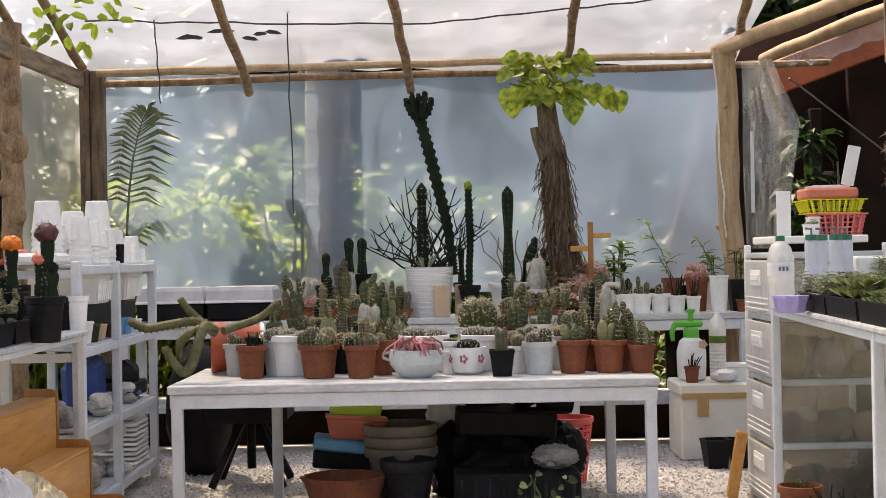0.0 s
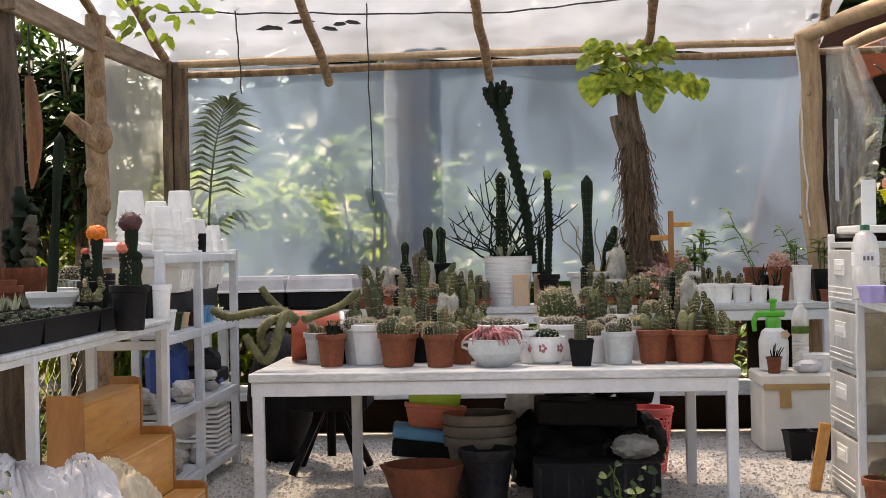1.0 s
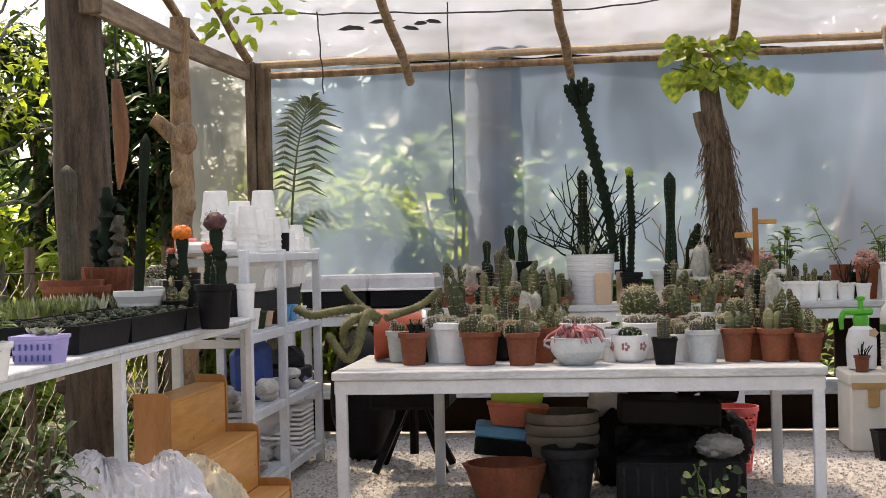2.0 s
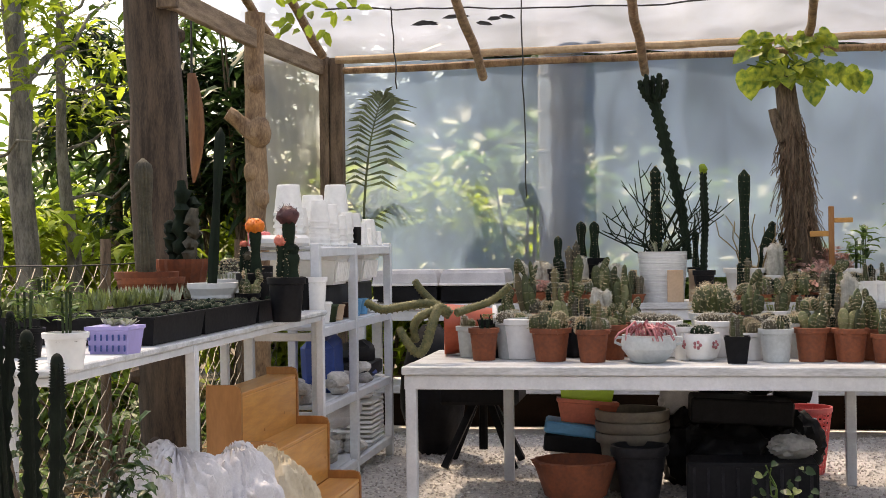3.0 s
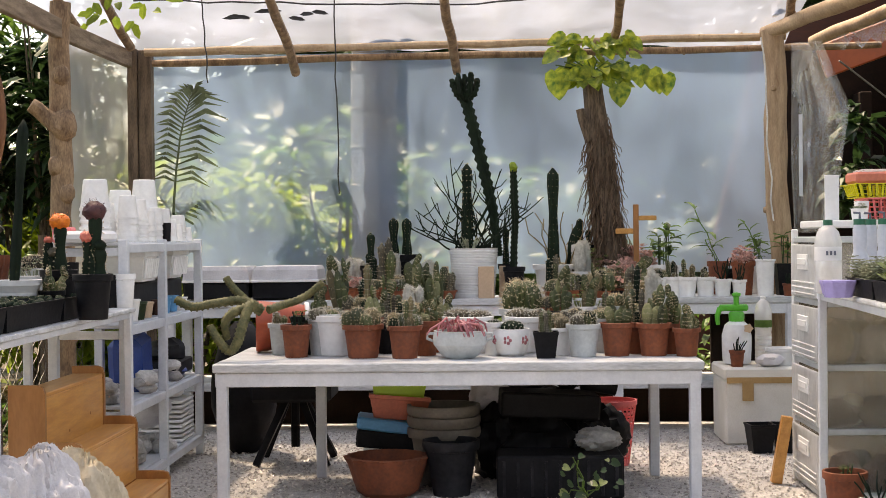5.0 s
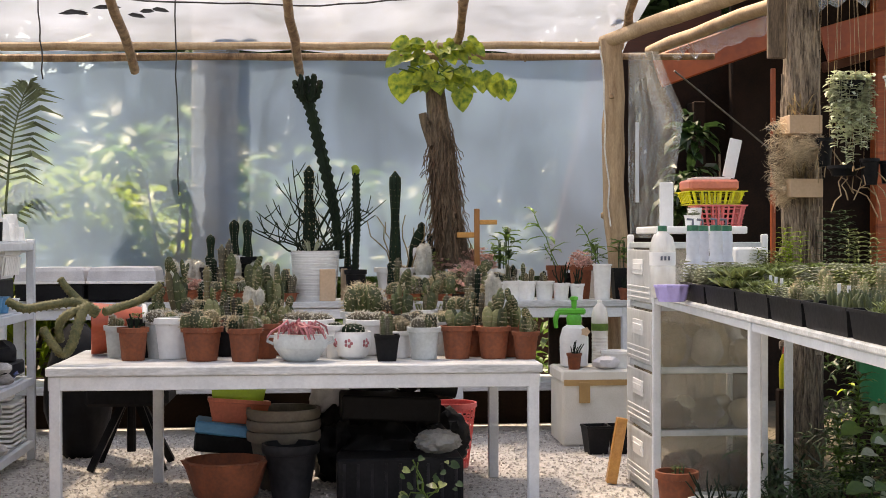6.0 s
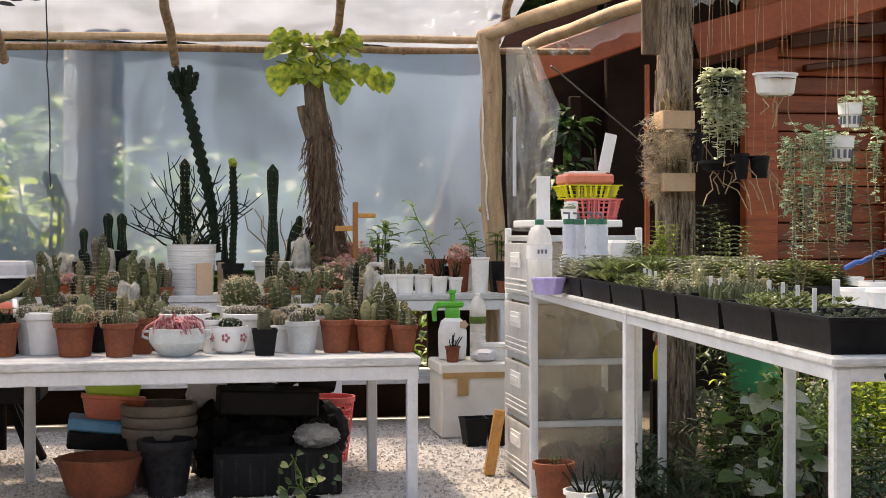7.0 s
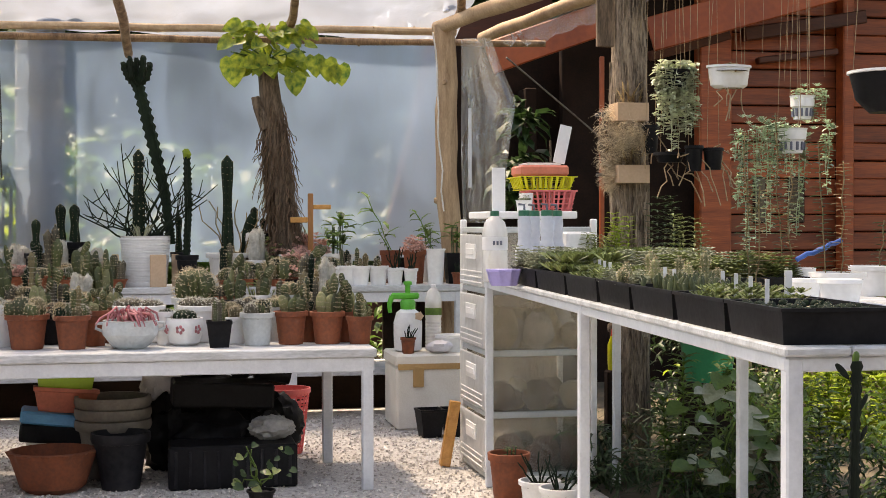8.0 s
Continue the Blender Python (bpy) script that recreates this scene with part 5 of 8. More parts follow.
q = pad(root, (0.02, 0, zs + 0.12), 0.1, 0.26, 20, 22, "cactus_dark")
part("stem", Solid().tube([(0, 0, zs - 0.01), (0.02, 0, zs + 0.13)], 0.02, 7), "cactus_dark", root)
s = Solid()
for k in range(9):
    pts = wobble((-0.1 + 0.02 * k, 0, zs), (-0.3 + 0.07 * k, r3.uniform(-0.1, 0.1), zs + r3.uniform(0.15, 0.5)), 6, 0.03, 60 + k)
    s.tube(pts, [0.006, 0.006, 0.005, 0.005, 0.004, 0.004], 5)
part("twig_mass", s, "leaf_dry", root, "thin pale branching stems")

# pothos on a shaggy stump
pothos = thing("pothos_totem", "golden pothos crown growing on a shaggy brown stump", "plant", (0.9, 10.42, 0.962))
s = Solid().tube([(0.02, 0, 0.0), (0.02, 0, 0.3), (-0.01, 0, 0.55), (-0.05, 0, 0.95), (-0.085, 0, 1.3), (-0.12, 0, 1.62)], [0.125, 0.12, 0.105, 0.098, 0.08, 0.066], 20, lambda a, i: 1 + 0.1 * math.sin(5 * a + i) + 0.05 * math.sin(11 * a))
stump = part("stump", s, "bark", pothos, "shaggy brown stump", 40)
part("stub", Solid().tube([(-0.13, -0.04, 1.15), (-0.19, -0.05, 1.3), (-0.21, -0.05, 1.38)], [0.045, 0.035, 0.03], 8), "bark", stump)
s = Solid()
for k in range(520):
    z = r3.uniform(0.1, 1.35)
    a = r3.uniform(-3.4, 0.4)
    cx, R = 0.03 - 0.1 * z * 0.8, 0.122 - 0.035 * z
    p = Vector((cx + R * math.cos(a), R * math.sin(a), z))
    d = Vector((0.12 * math.cos(a) + r3.uniform(-0.14, 0.14), 0.2 * math.sin(a), -1 + r3.uniform(-0.3, 0.5)))
    L = r3.uniform(0.06, 0.2)
    side = d.orthogonal().normalized() * 0.004
    s.add([p - side, p + side, p + d * L * 0.6 + Vector((math.cos(a), math.sin(a), 0)) * 0.008, p + d * L], [(0, 1, 2), (0, 2, 3)])
for k in range(150):
    z = r3.uniform(0.15, 1.3)
    a = r3.uniform(-3.6, 0.5)
    R = 0.135 - 0.035 * z
    top = Vector((0.03 - 0.08 * z + R * math.cos(a), R * math.sin(a), z))
    low = top + Vector((0.05 * math.cos(a) + r3.uniform(-0.05, 0.05), -0.02, -r3.uniform(0.1, 0.3)))
    s.tube(wobble(top, low, 6, 0.014, 900 + k), 0.0035, 4)
part("fibre_cover", s, "fibre", stump, "hanging dry fibres and aerial roots", smooth=0, kind="stuff")


def heart(s, p, way, up, size, cup=0.12):
    """A broad heart-shaped leaf hanging from p."""
    way, up = Vector(way).normalized(), Vector(up)
    side = way.cross(up).normalized()
    nrm = side.cross(way)
    out = [(0.0, 0.0), (0.22, -0.12), (0.46, 0.02), (0.52, 0.28), (0.42, 0.6), (0.2, 0.88), (0.0, 1.05)]
    ring = [(x, y) for x, y in out] + [(-x, y) for x, y in out[-2:0:-1]]
    c = Vector(p) + way * size * 0.42 - nrm * cup * size
    vs = [c] + [Vector(p) + side * x * size * 0.95 + way * y * size + nrm * size * (cup * abs(x) * 1.3 - 0.18 * y * y) for x, y in ring]
    s.add(vs, [(0, 1 + i, 1 + (i + 1) % len(ring)) for i in range(len(ring))])


for k in range(84):
    s = Solid()
    a = r3.uniform(0, 6.28)
    el = r3.uniform(-0.1, 1.0)
    R = r3.uniform(0.05, 0.27)
    p = Vector((-0.09 + R * 1.1 * math.cos(a), 0.6 * R * math.sin(a), 1.66 + 0.27 * el - 0.35 * R * (el < 0.45)))
    heart(s, p, (math.cos(a), math.sin(a) * 0.7, r3.uniform(-1.0, 0.1)), (-0.5 * math.cos(a) + r3.uniform(-0.4, 0.4), -0.6, r3.uniform(0.2, 1.0)), r3.uniform(0.07, 0.14), r3.uniform(0.1, 0.32))
    part("leaf", s, "pothos", pothos, smooth=60)
for x, z, sz in ((-0.38, 1.65, 0.2), (0.07, 1.55, 0.16), (0.22, 1.68, 0.15), (0.31, 1.66, 0.16), (0.41, 1.62, 0.15), (0.36, 1.6, 0.12), (-0.2, 1.68, 0.15)):
    s = Solid()
    heart(s, (x, -0.12, z), (0.1, -0.05, -1), (0, -1, 0.15), sz)
    part("leaf", s, "pothos", pothos, smooth=60)
s = Solid()
for k in range(16):
    a = r3.uniform(0, 6.28)
    s.tube([(-0.11, 0, 1.55), (-0.11 + 0.1 * math.cos(a), 0.08 * math.sin(a), 1.68), (-0.11 + 0.28 * math.cos(a), 0.2 * math.sin(a), 1.72)], [0.008, 0.007, 0.005], 5)
part("leaf_stalk", s, "leaf", pothos)

cross = thing("wooden_marker", "small orange-brown wooden stake with two offset arms", "garden stake", (1.087, 10.3, 0.962))
part("stake", Solid().box((0, 0, 0.335), (0.04, 0.025, 0.67), b=0.004), "pine_dark", cross, smooth=20)
part("arm", Solid().box((0.085, -0.001, 0.57), (0.13, 0.022, 0.035), b=0.004), "pine", cross, smooth=20)
part("arm", Solid().box((-0.085, -0.001, 0.475), (0.13, 0.022, 0.04), b=0.004), "pine", cross, smooth=20)

# seed trays with clear lids
for k in range(2):
    x = -1.975 + 0.503 * k
    t = thing("lidded_tray", "black seed tray under a white translucent lid", "seed tray", (x, 10.32, 0.962), group="lidded trays")
    part("tray", Solid().box((0, 0, 0.07), (0.475, 0.5, 0.12), b=0.012), "black_pot", t, smooth=20)
    part("rim", Solid().box((0, 0, 0.14), (0.495, 0.52, 0.018), b=0.004), "white_pot", t, smooth=20)
    part("lid", Solid().lathe([(0.345, 0.15), (0.33, 0.22), (0.31, 0.245), (0.05, 0.25)], 4, m=Matrix.Rotation(radians(45), 4, "Z")), "bag", t, "white translucent lid", smooth=20)

# ---- garden around the shelter ----
def cloud(n, c, size, leaf, seed, shape="box", droop=0.3, slim=0.4, flat=0.0):
    """Many separate leaves, scattered in uneven clumps."""
    r4 = random.Random(seed)
    s = Solid()
    clumps = [Vector((r4.uniform(-1, 1), r4.uniform(-1, 1), r4.uniform(-1, 1))) for _ in range(max(3, n // 40))]
    if shape == "ball":
        clumps = [p * (0.9 / max(1, p.length)) for p in clumps]
    for i in range(n):
        q = clumps[i % len(clumps)] + Vector((r4.gauss(0, 0.16), r4.gauss(0, 0.16), r4.gauss(0, 0.16)))
        p = Vector((c[0] + q.x * size[0], c[1] + q.y * size[1], max(0.02, c[2] + q.z * size[2])))
        a = r4.uniform(0, 6.28)
        L = leaf * r4.uniform(0.6, 1.3)
        s.leaf(p, (math.cos(a), math.sin(a), r4.uniform(-droop - 0.3, 0.5)), (r4.uniform(-0.4, 0.4), r4.uniform(-0.4, 0.4), 1), L, L * slim, droop)
    return s


def shrub(c, size, n, leaf, mat, label, seed, stems=5, slim=0.4, name="shrub"):
    root = thing(name, label, "shrub", (c[0], c[1], 0))
    r4 = random.Random(seed)
    for k in range(stems):
        part("stem", Solid().tube(wobble((r4.uniform(-0.2, 0.2) * size[0], 0, -0.05), (r4.uniform(-0.8, 0.8) * size[0], r4.uniform(-0.8, 0.8) * size[1], c[2] + size[2] * r4.uniform(0, 0.8)), 6, 0.05 * size[2], seed + k), [0.03, 0.026, 0.022, 0.018, 0.013, 0.008], 6), "bark", root)
    part("foliage", cloud(n, (0, 0, c[2]), size, leaf, seed, slim=slim), mat, root, smooth=0)
    return root


def tree(x, y, h, r, crown, n, leaf, mat, label, seed, lean=(0, 0), crown_z=None, trunk_mat="bark", limbs=6):
    root = thing("tree", label, "tree", (x, y, 0))
    r4 = random.Random(seed)
    pts = wobble((0, 0, -0.1), (lean[0] * h, lean[1] * h, h), 9, 0.035 * h ** 0.5, seed)
    part("trunk", Solid().tube(pts, [r * (1 - 0.6 * i / 8) for i in range(9)], 12, lambda a, i: 1 + 0.06 * math.sin(4 * a + i)), trunk_mat, root)
    cz = crown_z or h
    for k in range(limbs):
        s = Solid()
        b = pts[4 + k % 4]
        tip = b + Vector((r4.uniform(-1, 1) * crown[0], r4.uniform(-1, 1) * crown[1], r4.uniform(0.1, 0.9) * crown[2]))
        s.tube(wobble(b, tip, 6, 0.06, seed + k), [r * 0.22, r * 0.19, r * 0.16, r * 0.12, r * 0.08, r * 0.05], 7)
        part("limb", s, trunk_mat, root)
    part("crown", cloud(n, (lean[0] * h, lean[1] * h, cz), crown, leaf, seed + 50, "ball"), mat, root, smooth=0)
    return root


# behind the film wall
shrub((-2.6, 12.6, 0.95), (1.3, 0.7, 0.9), 2000, 0.28, "leaf_lime", "sunlit yellow-green shrub behind the film wall", 101)
shrub((-1.0, 12.8, 0.8), (1.2, 0.7, 0.8), 1700, 0.26, "leaf", "sunlit green shrub behind the film wall", 102)
shrub((0.5, 13.2, 0.6), (1.0, 0.7, 0.65), 1000, 0.24, "leaf", "green shrub behind the film wall", 103)
shrub((-1.6, 14.6, 1.3), (2.6, 0.9, 1.1), 2200, 0.32, "leaf", "tall sunlit green shrub beyond the film wall", 104)
shrub((2.2, 14.0, 0.7), (1.2, 0.8, 0.8), 1000, 0.26, "leaf_dark", "dark green shrub beyond the film wall", 105)
for k, (x, y, h) in enumerate(((-5.0, 27, 9), (-2, 25, 8.5), (1.2, 28, 9.5), (4.5, 26, 8.5), (8, 29, 9), (-0.4, 22, 6), (3.0, 21, 6))):
    tree(x, y, h, 0.28, (3.0, 2.0, 3.2), 1500, 0.75, "leaf_dark", "tall dark green tree in the distance", 120 + k, crown_z=h * 0.6)


def frond(root, base, way, length, n, blade, mat, droop=0.5, name="frond"):
    """A feather palm frond: arching rib with paired leaflets."""
    base, way = Vector(base), Vector(way).normalized()
    s = Solid()
    pts = []
    for i in range(9):
        k = i / 8
        pts.append(base + way * length * k - Vector((0, 0, droop * length * k * k * 0.6)))
    s.tube(pts, [0.012 * (1 - 0.08 * i) for i in range(9)], 5)
    for i in range(n):
        k = 0.12 + 0.86 * i / n
        j = min(int(k * 8), 7)
        p = pts[j].lerp(pts[j + 1], k * 8 - j)
        d = (pts[j + 1] - pts[j]).normalized()
        side = d.cross(Vector((0, -1, 0.3))).normalized()
        for sg in (-1, 1):
            s.leaf(p, side * sg + d * (0.35 + 0.5 * rnd.random()) - Vector((0, 0, 0.15)), (0, -1, 0.4), blade * (1 - 0.55 * abs(k - 0.45)) * (0.8 + 0.4 * rnd.random()), blade * 0.12, 0.3)
    return part(name, s, mat, root, smooth=0)


palm = thing("palm", "young feather palm with arching grey-green frond by the film wall", "palm", (-2.331, 10.765, 0))
part("stem", Solid().tube([(0, 0, -0.05), (0.02, 0, 0.8), (-0.1, 0, 1.62)], [0.035, 0.022, 0.012], 9), "leaf_dark", palm)
PALM_RIB = [Vector(q) for q in ((-0.1, 0.0, 1.6), (-0.095, 0.0, 1.72), (-0.075, 0.0, 1.95), (-0.042, 0.0, 2.2), (-0.005, 0.0, 2.36), (0.04, -0.01, 2.5), (0.075, -0.02, 2.56))]
s = Solid().tube(PALM_RIB, [0.012, 0.011, 0.01, 0.008, 0.006, 0.005, 0.003], 6)
for i in range(24):
    k = 1.6 + 4.3 * i / 23
    j = min(int(k), 5)
    q = PALM_RIB[j].lerp(PALM_RIB[j + 1], k - j)
    d = (PALM_RIB[j + 1] - PALM_RIB[j]).normalized()
    reach = 0.37 * (0.75 + 0.25 * math.sin(math.pi * i / 23)) * (1.0 if i < 15 else 1.0 - 0.07 * (i - 14))
    for sg in (-1, 1):
        L = reach * (0.62 if sg < 0 else 1.0) * rnd.uniform(0.85, 1.12)
        tip = q + Vector((sg * L * (0.97 - 0.4 * (i / 23) ** 2), rnd.uniform(-0.03, 0.03), L * (0.02 + 0.85 * (i / 23) ** 2 + (0.25 if sg < 0 else 0) + rnd.uniform(-0.06, 0.06))))
        mid = q.lerp(tip, 0.5) + Vector((0, 0, rnd.uniform(0.06, 0.14) * L))
        end = tip - Vector((0, 0, rnd.uniform(0.08, 0.3) * L))
        for a0, a1, w0, w1 in ((q, mid, 0.004, 0.013), (mid, end, 0.013, 0.001)):
            up = (a1 - a0).cross(Vector((0, 1, 0))).normalized()
            s.add([a0 - up * w0, a0 + up * w0, a1 + up * w1 + Vector((0, 0.004, 0)), a1 - up * w1], [(0, 1, 2, 3)])
part("frond", s, "palm_leaf", palm, smooth=0)
for wx, L in ((-0.5, 0.5), (0.75, 0.42)):
    frond(palm, (-0.1, 0.05, 1.55), (wx, 0.1, 1), L, 8, 0.2, "palm_leaf", 0.5)
cass = shrub((-1.26, 11.35, 1.9), (0.32, 0.2, 0.3), 60, 0.26, "leaf", "broad-leaved young plant close behind the film", 140, 3, 0.45)
for x, y, r, mat, lab in ((-0.95, 11.02, 0.13, "concrete", "round grey concrete pillar behind the film"), (-0.765, 10.93, 0.052, "grey_bark", "dark bamboo-like pole with pale rings behind the film")):
    root = thing("garden_pole", lab, "pole", (x, y, 0))
    part("shaft", Solid().tube(wobble((0, 0, -0.1), (0.02, 0, 3.4), 8, 0.008, 7), r, 14), mat, root)
    for k in range(7):
        z = 1.1 + 0.3 * k + (0.1 if r > 0.1 else 0)
        part("ring", Solid().lathe([(r * 1.0, 0), (r * 1.12, 0.008), (r * 1.12, 0.025), (r * 1.0, 0.033)], 14, c=(0.007 * z, 0, z)), "concrete" if r < 0.1 else mat, root)

# open side on the left: trees, shrubs and fence
tree(*(-4.728, 9.600), 5.2, 0.11, (1.4, 1.0, 1.1), 900, 0.13, "leaf", "slim grey garden tree with a leaning trunk", 151, lean=(-0.015, 0.0), crown_z=4.0, trunk_mat="grey_bark", limbs=4)
tree(*(-4.600, 10.200), 3.6, 0.07, (0.9, 0.6, 0.7), 420, 0.12, "leaf_lime", "thin crooked young tree with sparse leaves", 152, lean=(-0.03, 0), crown_z=2.9, trunk_mat="grey_bark", limbs=4)
tree(*(-4.697, 9.000), 4.0, 0.06, (0.8, 0.6, 0.6), 400, 0.12, "leaf_lime", "thin garden tree with a pale trunk", 153, crown_z=3.0, trunk_mat="grey_bark", limbs=3)
shrub((-4.35, 11.2, 1.9), (0.75, 0.6, 0.75), 900, 0.3, "leaf_dark", "dark dense shrub with strap-shaped leaves", 161, slim=0.22)
shrub((-4.655, 11.600, 2.970), (0.55, 0.4, 0.4), 380, 0.3, "leaf_dark", "dark arching foliage among the garden trees", 168, slim=0.2)
shrub((-3.509, 11.300, 2.895), (0.42, 0.4, 0.45), 420, 0.26, "leaf_dark", "dark overhanging foliage beside the shelter corner", 169, slim=0.22)
shrub((-4.558, 11.900, 3.357), (0.5, 0.4, 0.4), 320, 0.22, "leaf", "overhanging green foliage above the fence", 170, slim=0.3)
shrub((-3.75, 11.4, 2.2), (0.55, 0.5, 0.65), 700, 0.3, "leaf_dark", "dark glossy strap-leaved shrub beside the shelter", 162, slim=0.2)
shrub((-3.6, 11.9, 1.3), (0.6, 0.4, 0.7), 600, 0.24, "leaf_lime", "bright yellow-green shrub behind the posts", 163, slim=0.4)
shrub((-4.6, 10.4, 1.15), (0.9, 0.5, 0.55), 900, 0.2, "leaf_lime", "sunlit lime undergrowth behind the wire fence", 164)
shrub((-4.9, 12.5, 1.0), (1.6, 0.6, 0.8), 1100, 0.24, "leaf_lime", "sunlit yellow-green undergrowth beyond the fence", 165)
shrub((-6.6, 15.0, 1.3), (2.2, 0.8, 1.2), 1500, 0.3, "leaf", "sunlit green thicket beyond the fence", 166)
shrub((-9.5, 22, 1.2), (4.5, 1.5, 1.5), 1500, 0.5, "leaf", "hazy green trees beyond the garden", 167)
shrub((-3.9, 8.6, 0.35), (0.7, 1.2, 0.35), 900, 0.16, "leaf", "low green undergrowth behind the wire fence", 168)
shrub((-3.6, 6.3, 0.3), (0.4, 1.2, 0.3), 700, 0.14, "leaf", "low leafy undergrowth along the wire fence", 169)
shrub((-4.4, 9.6, 0.6), (0.6, 0.7, 0.45), 500, 0.22, "leaf_lime", "yellow-green low shrub behind the wire fence", 170)
palm2 = thing("palm", "small garden palm with drooping dark fronds", "palm", (-4.75, 11.4, 0))
part("stem", Solid().tube([(0, 0, -0.05), (0, 0, 2.5)], [0.07, 0.05], 9), "bark", palm2)
for k in range(9):
    a = k * 0.7
    frond(palm2, (0, 0, 2.45), (math.cos(a), 0.4 * math.sin(a), 0.55), 0.9, 14, 0.34, "leaf_dark", 1.3)
s = Solid()
r4 = random.Random(9)
for k in range(2600):
    x, y = r4.uniform(-6.5, -2.75), r4.uniform(4.5, 13)
    a = r4.uniform(0, 6.28)
    s.leaf((x, y, r4.uniform(-0.01, 0.05)), (math.cos(a), math.sin(a), r4.uniform(-0.05, 0.4)), (r4.uniform(-0.5, 0.5), r4.uniform(-0.5, 0.5), 1), r4.uniform(0.08, 0.2), r4.uniform(0.03, 0.06), 0.3)
whole("leaf_litter", s, "leaf_dry", "dry fallen leaves on the earth behind the fence", "leaf litter", kind="stuff", smooth=0)

fence = thing("wire_fence", "rusty chain-link fence along the side of the shelter", "fence", (0, 0, 0))
FX, FY0, FY1, FH = -3.12, 4.6, 10.6, 1.32
s = Solid()
step = 0.062
k = 0
y = FY0
while y < FY1:
    pts = []
    for i in range(int(FH / step) + 1):
        pts.append((FX + 0.006 * (-1) ** i, y + 0.075 * (1 if (i + k) % 2 else 0) + 0.004 * noise.noise((y * 5, i, 2)), i * step))
    s.tube(pts, 0.0028, 4)
    y += 0.075
    k += 1
part("netting", s, "mesh_wire", fence, "sagging diamond wire netting", 0, kind="stuff")
for y in (5.2, 7.4, 9.8):
    part("post", Solid().tube(wobble((FX - 0.03, y, -0.05), (FX - 0.03, y, 1.45), 5, 0.01, int(y)), 0.03, 9), "old_wood", fence)
part("rail", Solid().tube(wobble((FX, FY0, FH), (FX, FY1, FH - 0.03), 12, 0.012, 6), 0.004, 6), "wire", fence)

# hanging dry pod between the posts
SPT = Vector((-2.79, 8.3, 2.8)) - Vector((-2.954, 8.300, 2.476))
pod = thing("dry_spathe", "long brown dry palm spathe hanging beside the trunk post", "dry palm spathe", ((-2.954, 8.300, 2.476)))
s = Solid()
for i in range(12):
    k = i / 11
    w = 0.055 * math.sin(math.pi * min(1, 0.12 + 0.86 * k)) ** 0.7
    for j in range(7):
        a = -1.3 + 2.6 * j / 6
        s.v.append((w * math.sin(a) + 0.03 * math.sin(k * 3), -w * 0.7 * math.cos(a), -0.68 * k))
for i in range(11):
    for j in range(6):
        a = i * 7 + j
        s.f.append((a, a + 1, a + 8, a + 7))
part("shell", s, "spathe", pod, smooth=60)
part("tie", Solid().tube([(0, 0, -0.02), (0.0, 0, 0.4), SPT], 0.008, 5), "wire", pod)

# garden on the right side, under and beyond the table
for k, (x, y, z, sx, sy, sz, n, lf, mat, lab) in enumerate((
        (2.7, 7.4, 0.1, 0.42, 0.9, 0.16, 800, 0.24, "leaf_dark", "dark low grassy undergrowth below the table"),
        (3.2, 7.0, 0.32, 0.35, 0.5, 0.3, 420, 0.14, "leaf", "leafy green weeds below the table"),
        (3.7, 8.6, 0.35, 0.5, 0.6, 0.32, 600, 0.16, "leaf_dark", "dark green bushy plants beyond the table"),
        (4.6, 9.0, 0.2, 0.8, 0.5, 0.25, 700, 0.16, "leaf_lime", "sunlit yellow-green shrub below the house wall"),
        (4.9, 8.4, 0.45, 0.6, 0.6, 0.4, 700, 0.16, "leaf", "sunlit green shrub beside the house"),
        (3.6, 6.0, 0.25, 0.4, 0.4, 0.26, 400, 0.14, "leaf", "green bushy plants beside the table"),
        (2.9, 5.4, 0.18, 0.3, 0.5, 0.2, 320, 0.12, "leaf_dark", "dark low plants under the table"))):
    shrub((x, y, z), (sx, sy, sz), int(n * 2.4), lf * 0.58, mat, lab, 200 + k, 7, 0.3 if k else 0.1)
root = thing("broadleaf_plant", "plant with broad pale grey-green round leaves", "plant", (2.75, 6.6, 0))
for k in range(40):
    s = Solid()
    a = r4.uniform(0, 6.28)
    R = r4.uniform(0.02, 0.24)
    z = r4.uniform(0.08, 0.66)
    heart(s, (R * math.cos(a) - 0.06 * (z - 0.3), 0.5 * R * math.sin(a) - 0.1, z), (math.cos(a), -0.5, r4.uniform(-0.5, 0.2)), (0.2 * math.cos(a), -0.55, r4.uniform(0.5, 1.0)), r4.uniform(0.06, 0.125))
    part("leaf", s, "succulent_grey" if k % 3 else "leaf", root, smooth=60)
s = Solid()
for k in range(9):
    s.tube(wobble((0, 0, -0.02), (r4.uniform(-0.25, 0.25), r4.uniform(-0.2, 0.1), r4.uniform(0.3, 0.65)), 5, 0.03, k), 0.006, 5)
part("stem", s, "leaf", root)


def whorled(at, tops, leaf, mat, label, seed):
    """A weed with upright stems and whorls of slim leaves up each one."""
    root = thing("leafy_weed", label, "plant", at)
    r6 = random.Random(seed)
    for k, (dx, dy, h) in enumerate(tops):
        pts = wobble((dx * 0.3, dy * 0.3, -0.02), (dx, dy, h), 7, 0.02, seed + k)
        part("stem", Solid().tube(pts, [0.006, 0.006, 0.005, 0.005, 0.004, 0.004, 0.003], 5), "leaf", root)
        s = Solid()
        n = max(6, int(h / 0.035))
        for i in range(n):
            f = 0.25 + 0.75 * i / n
            j = min(int(f * 6), 5)
            q = pts[j].lerp(pts[j + 1], f * 6 - j)
            for b in range(4 if i < n - 2 else 8):
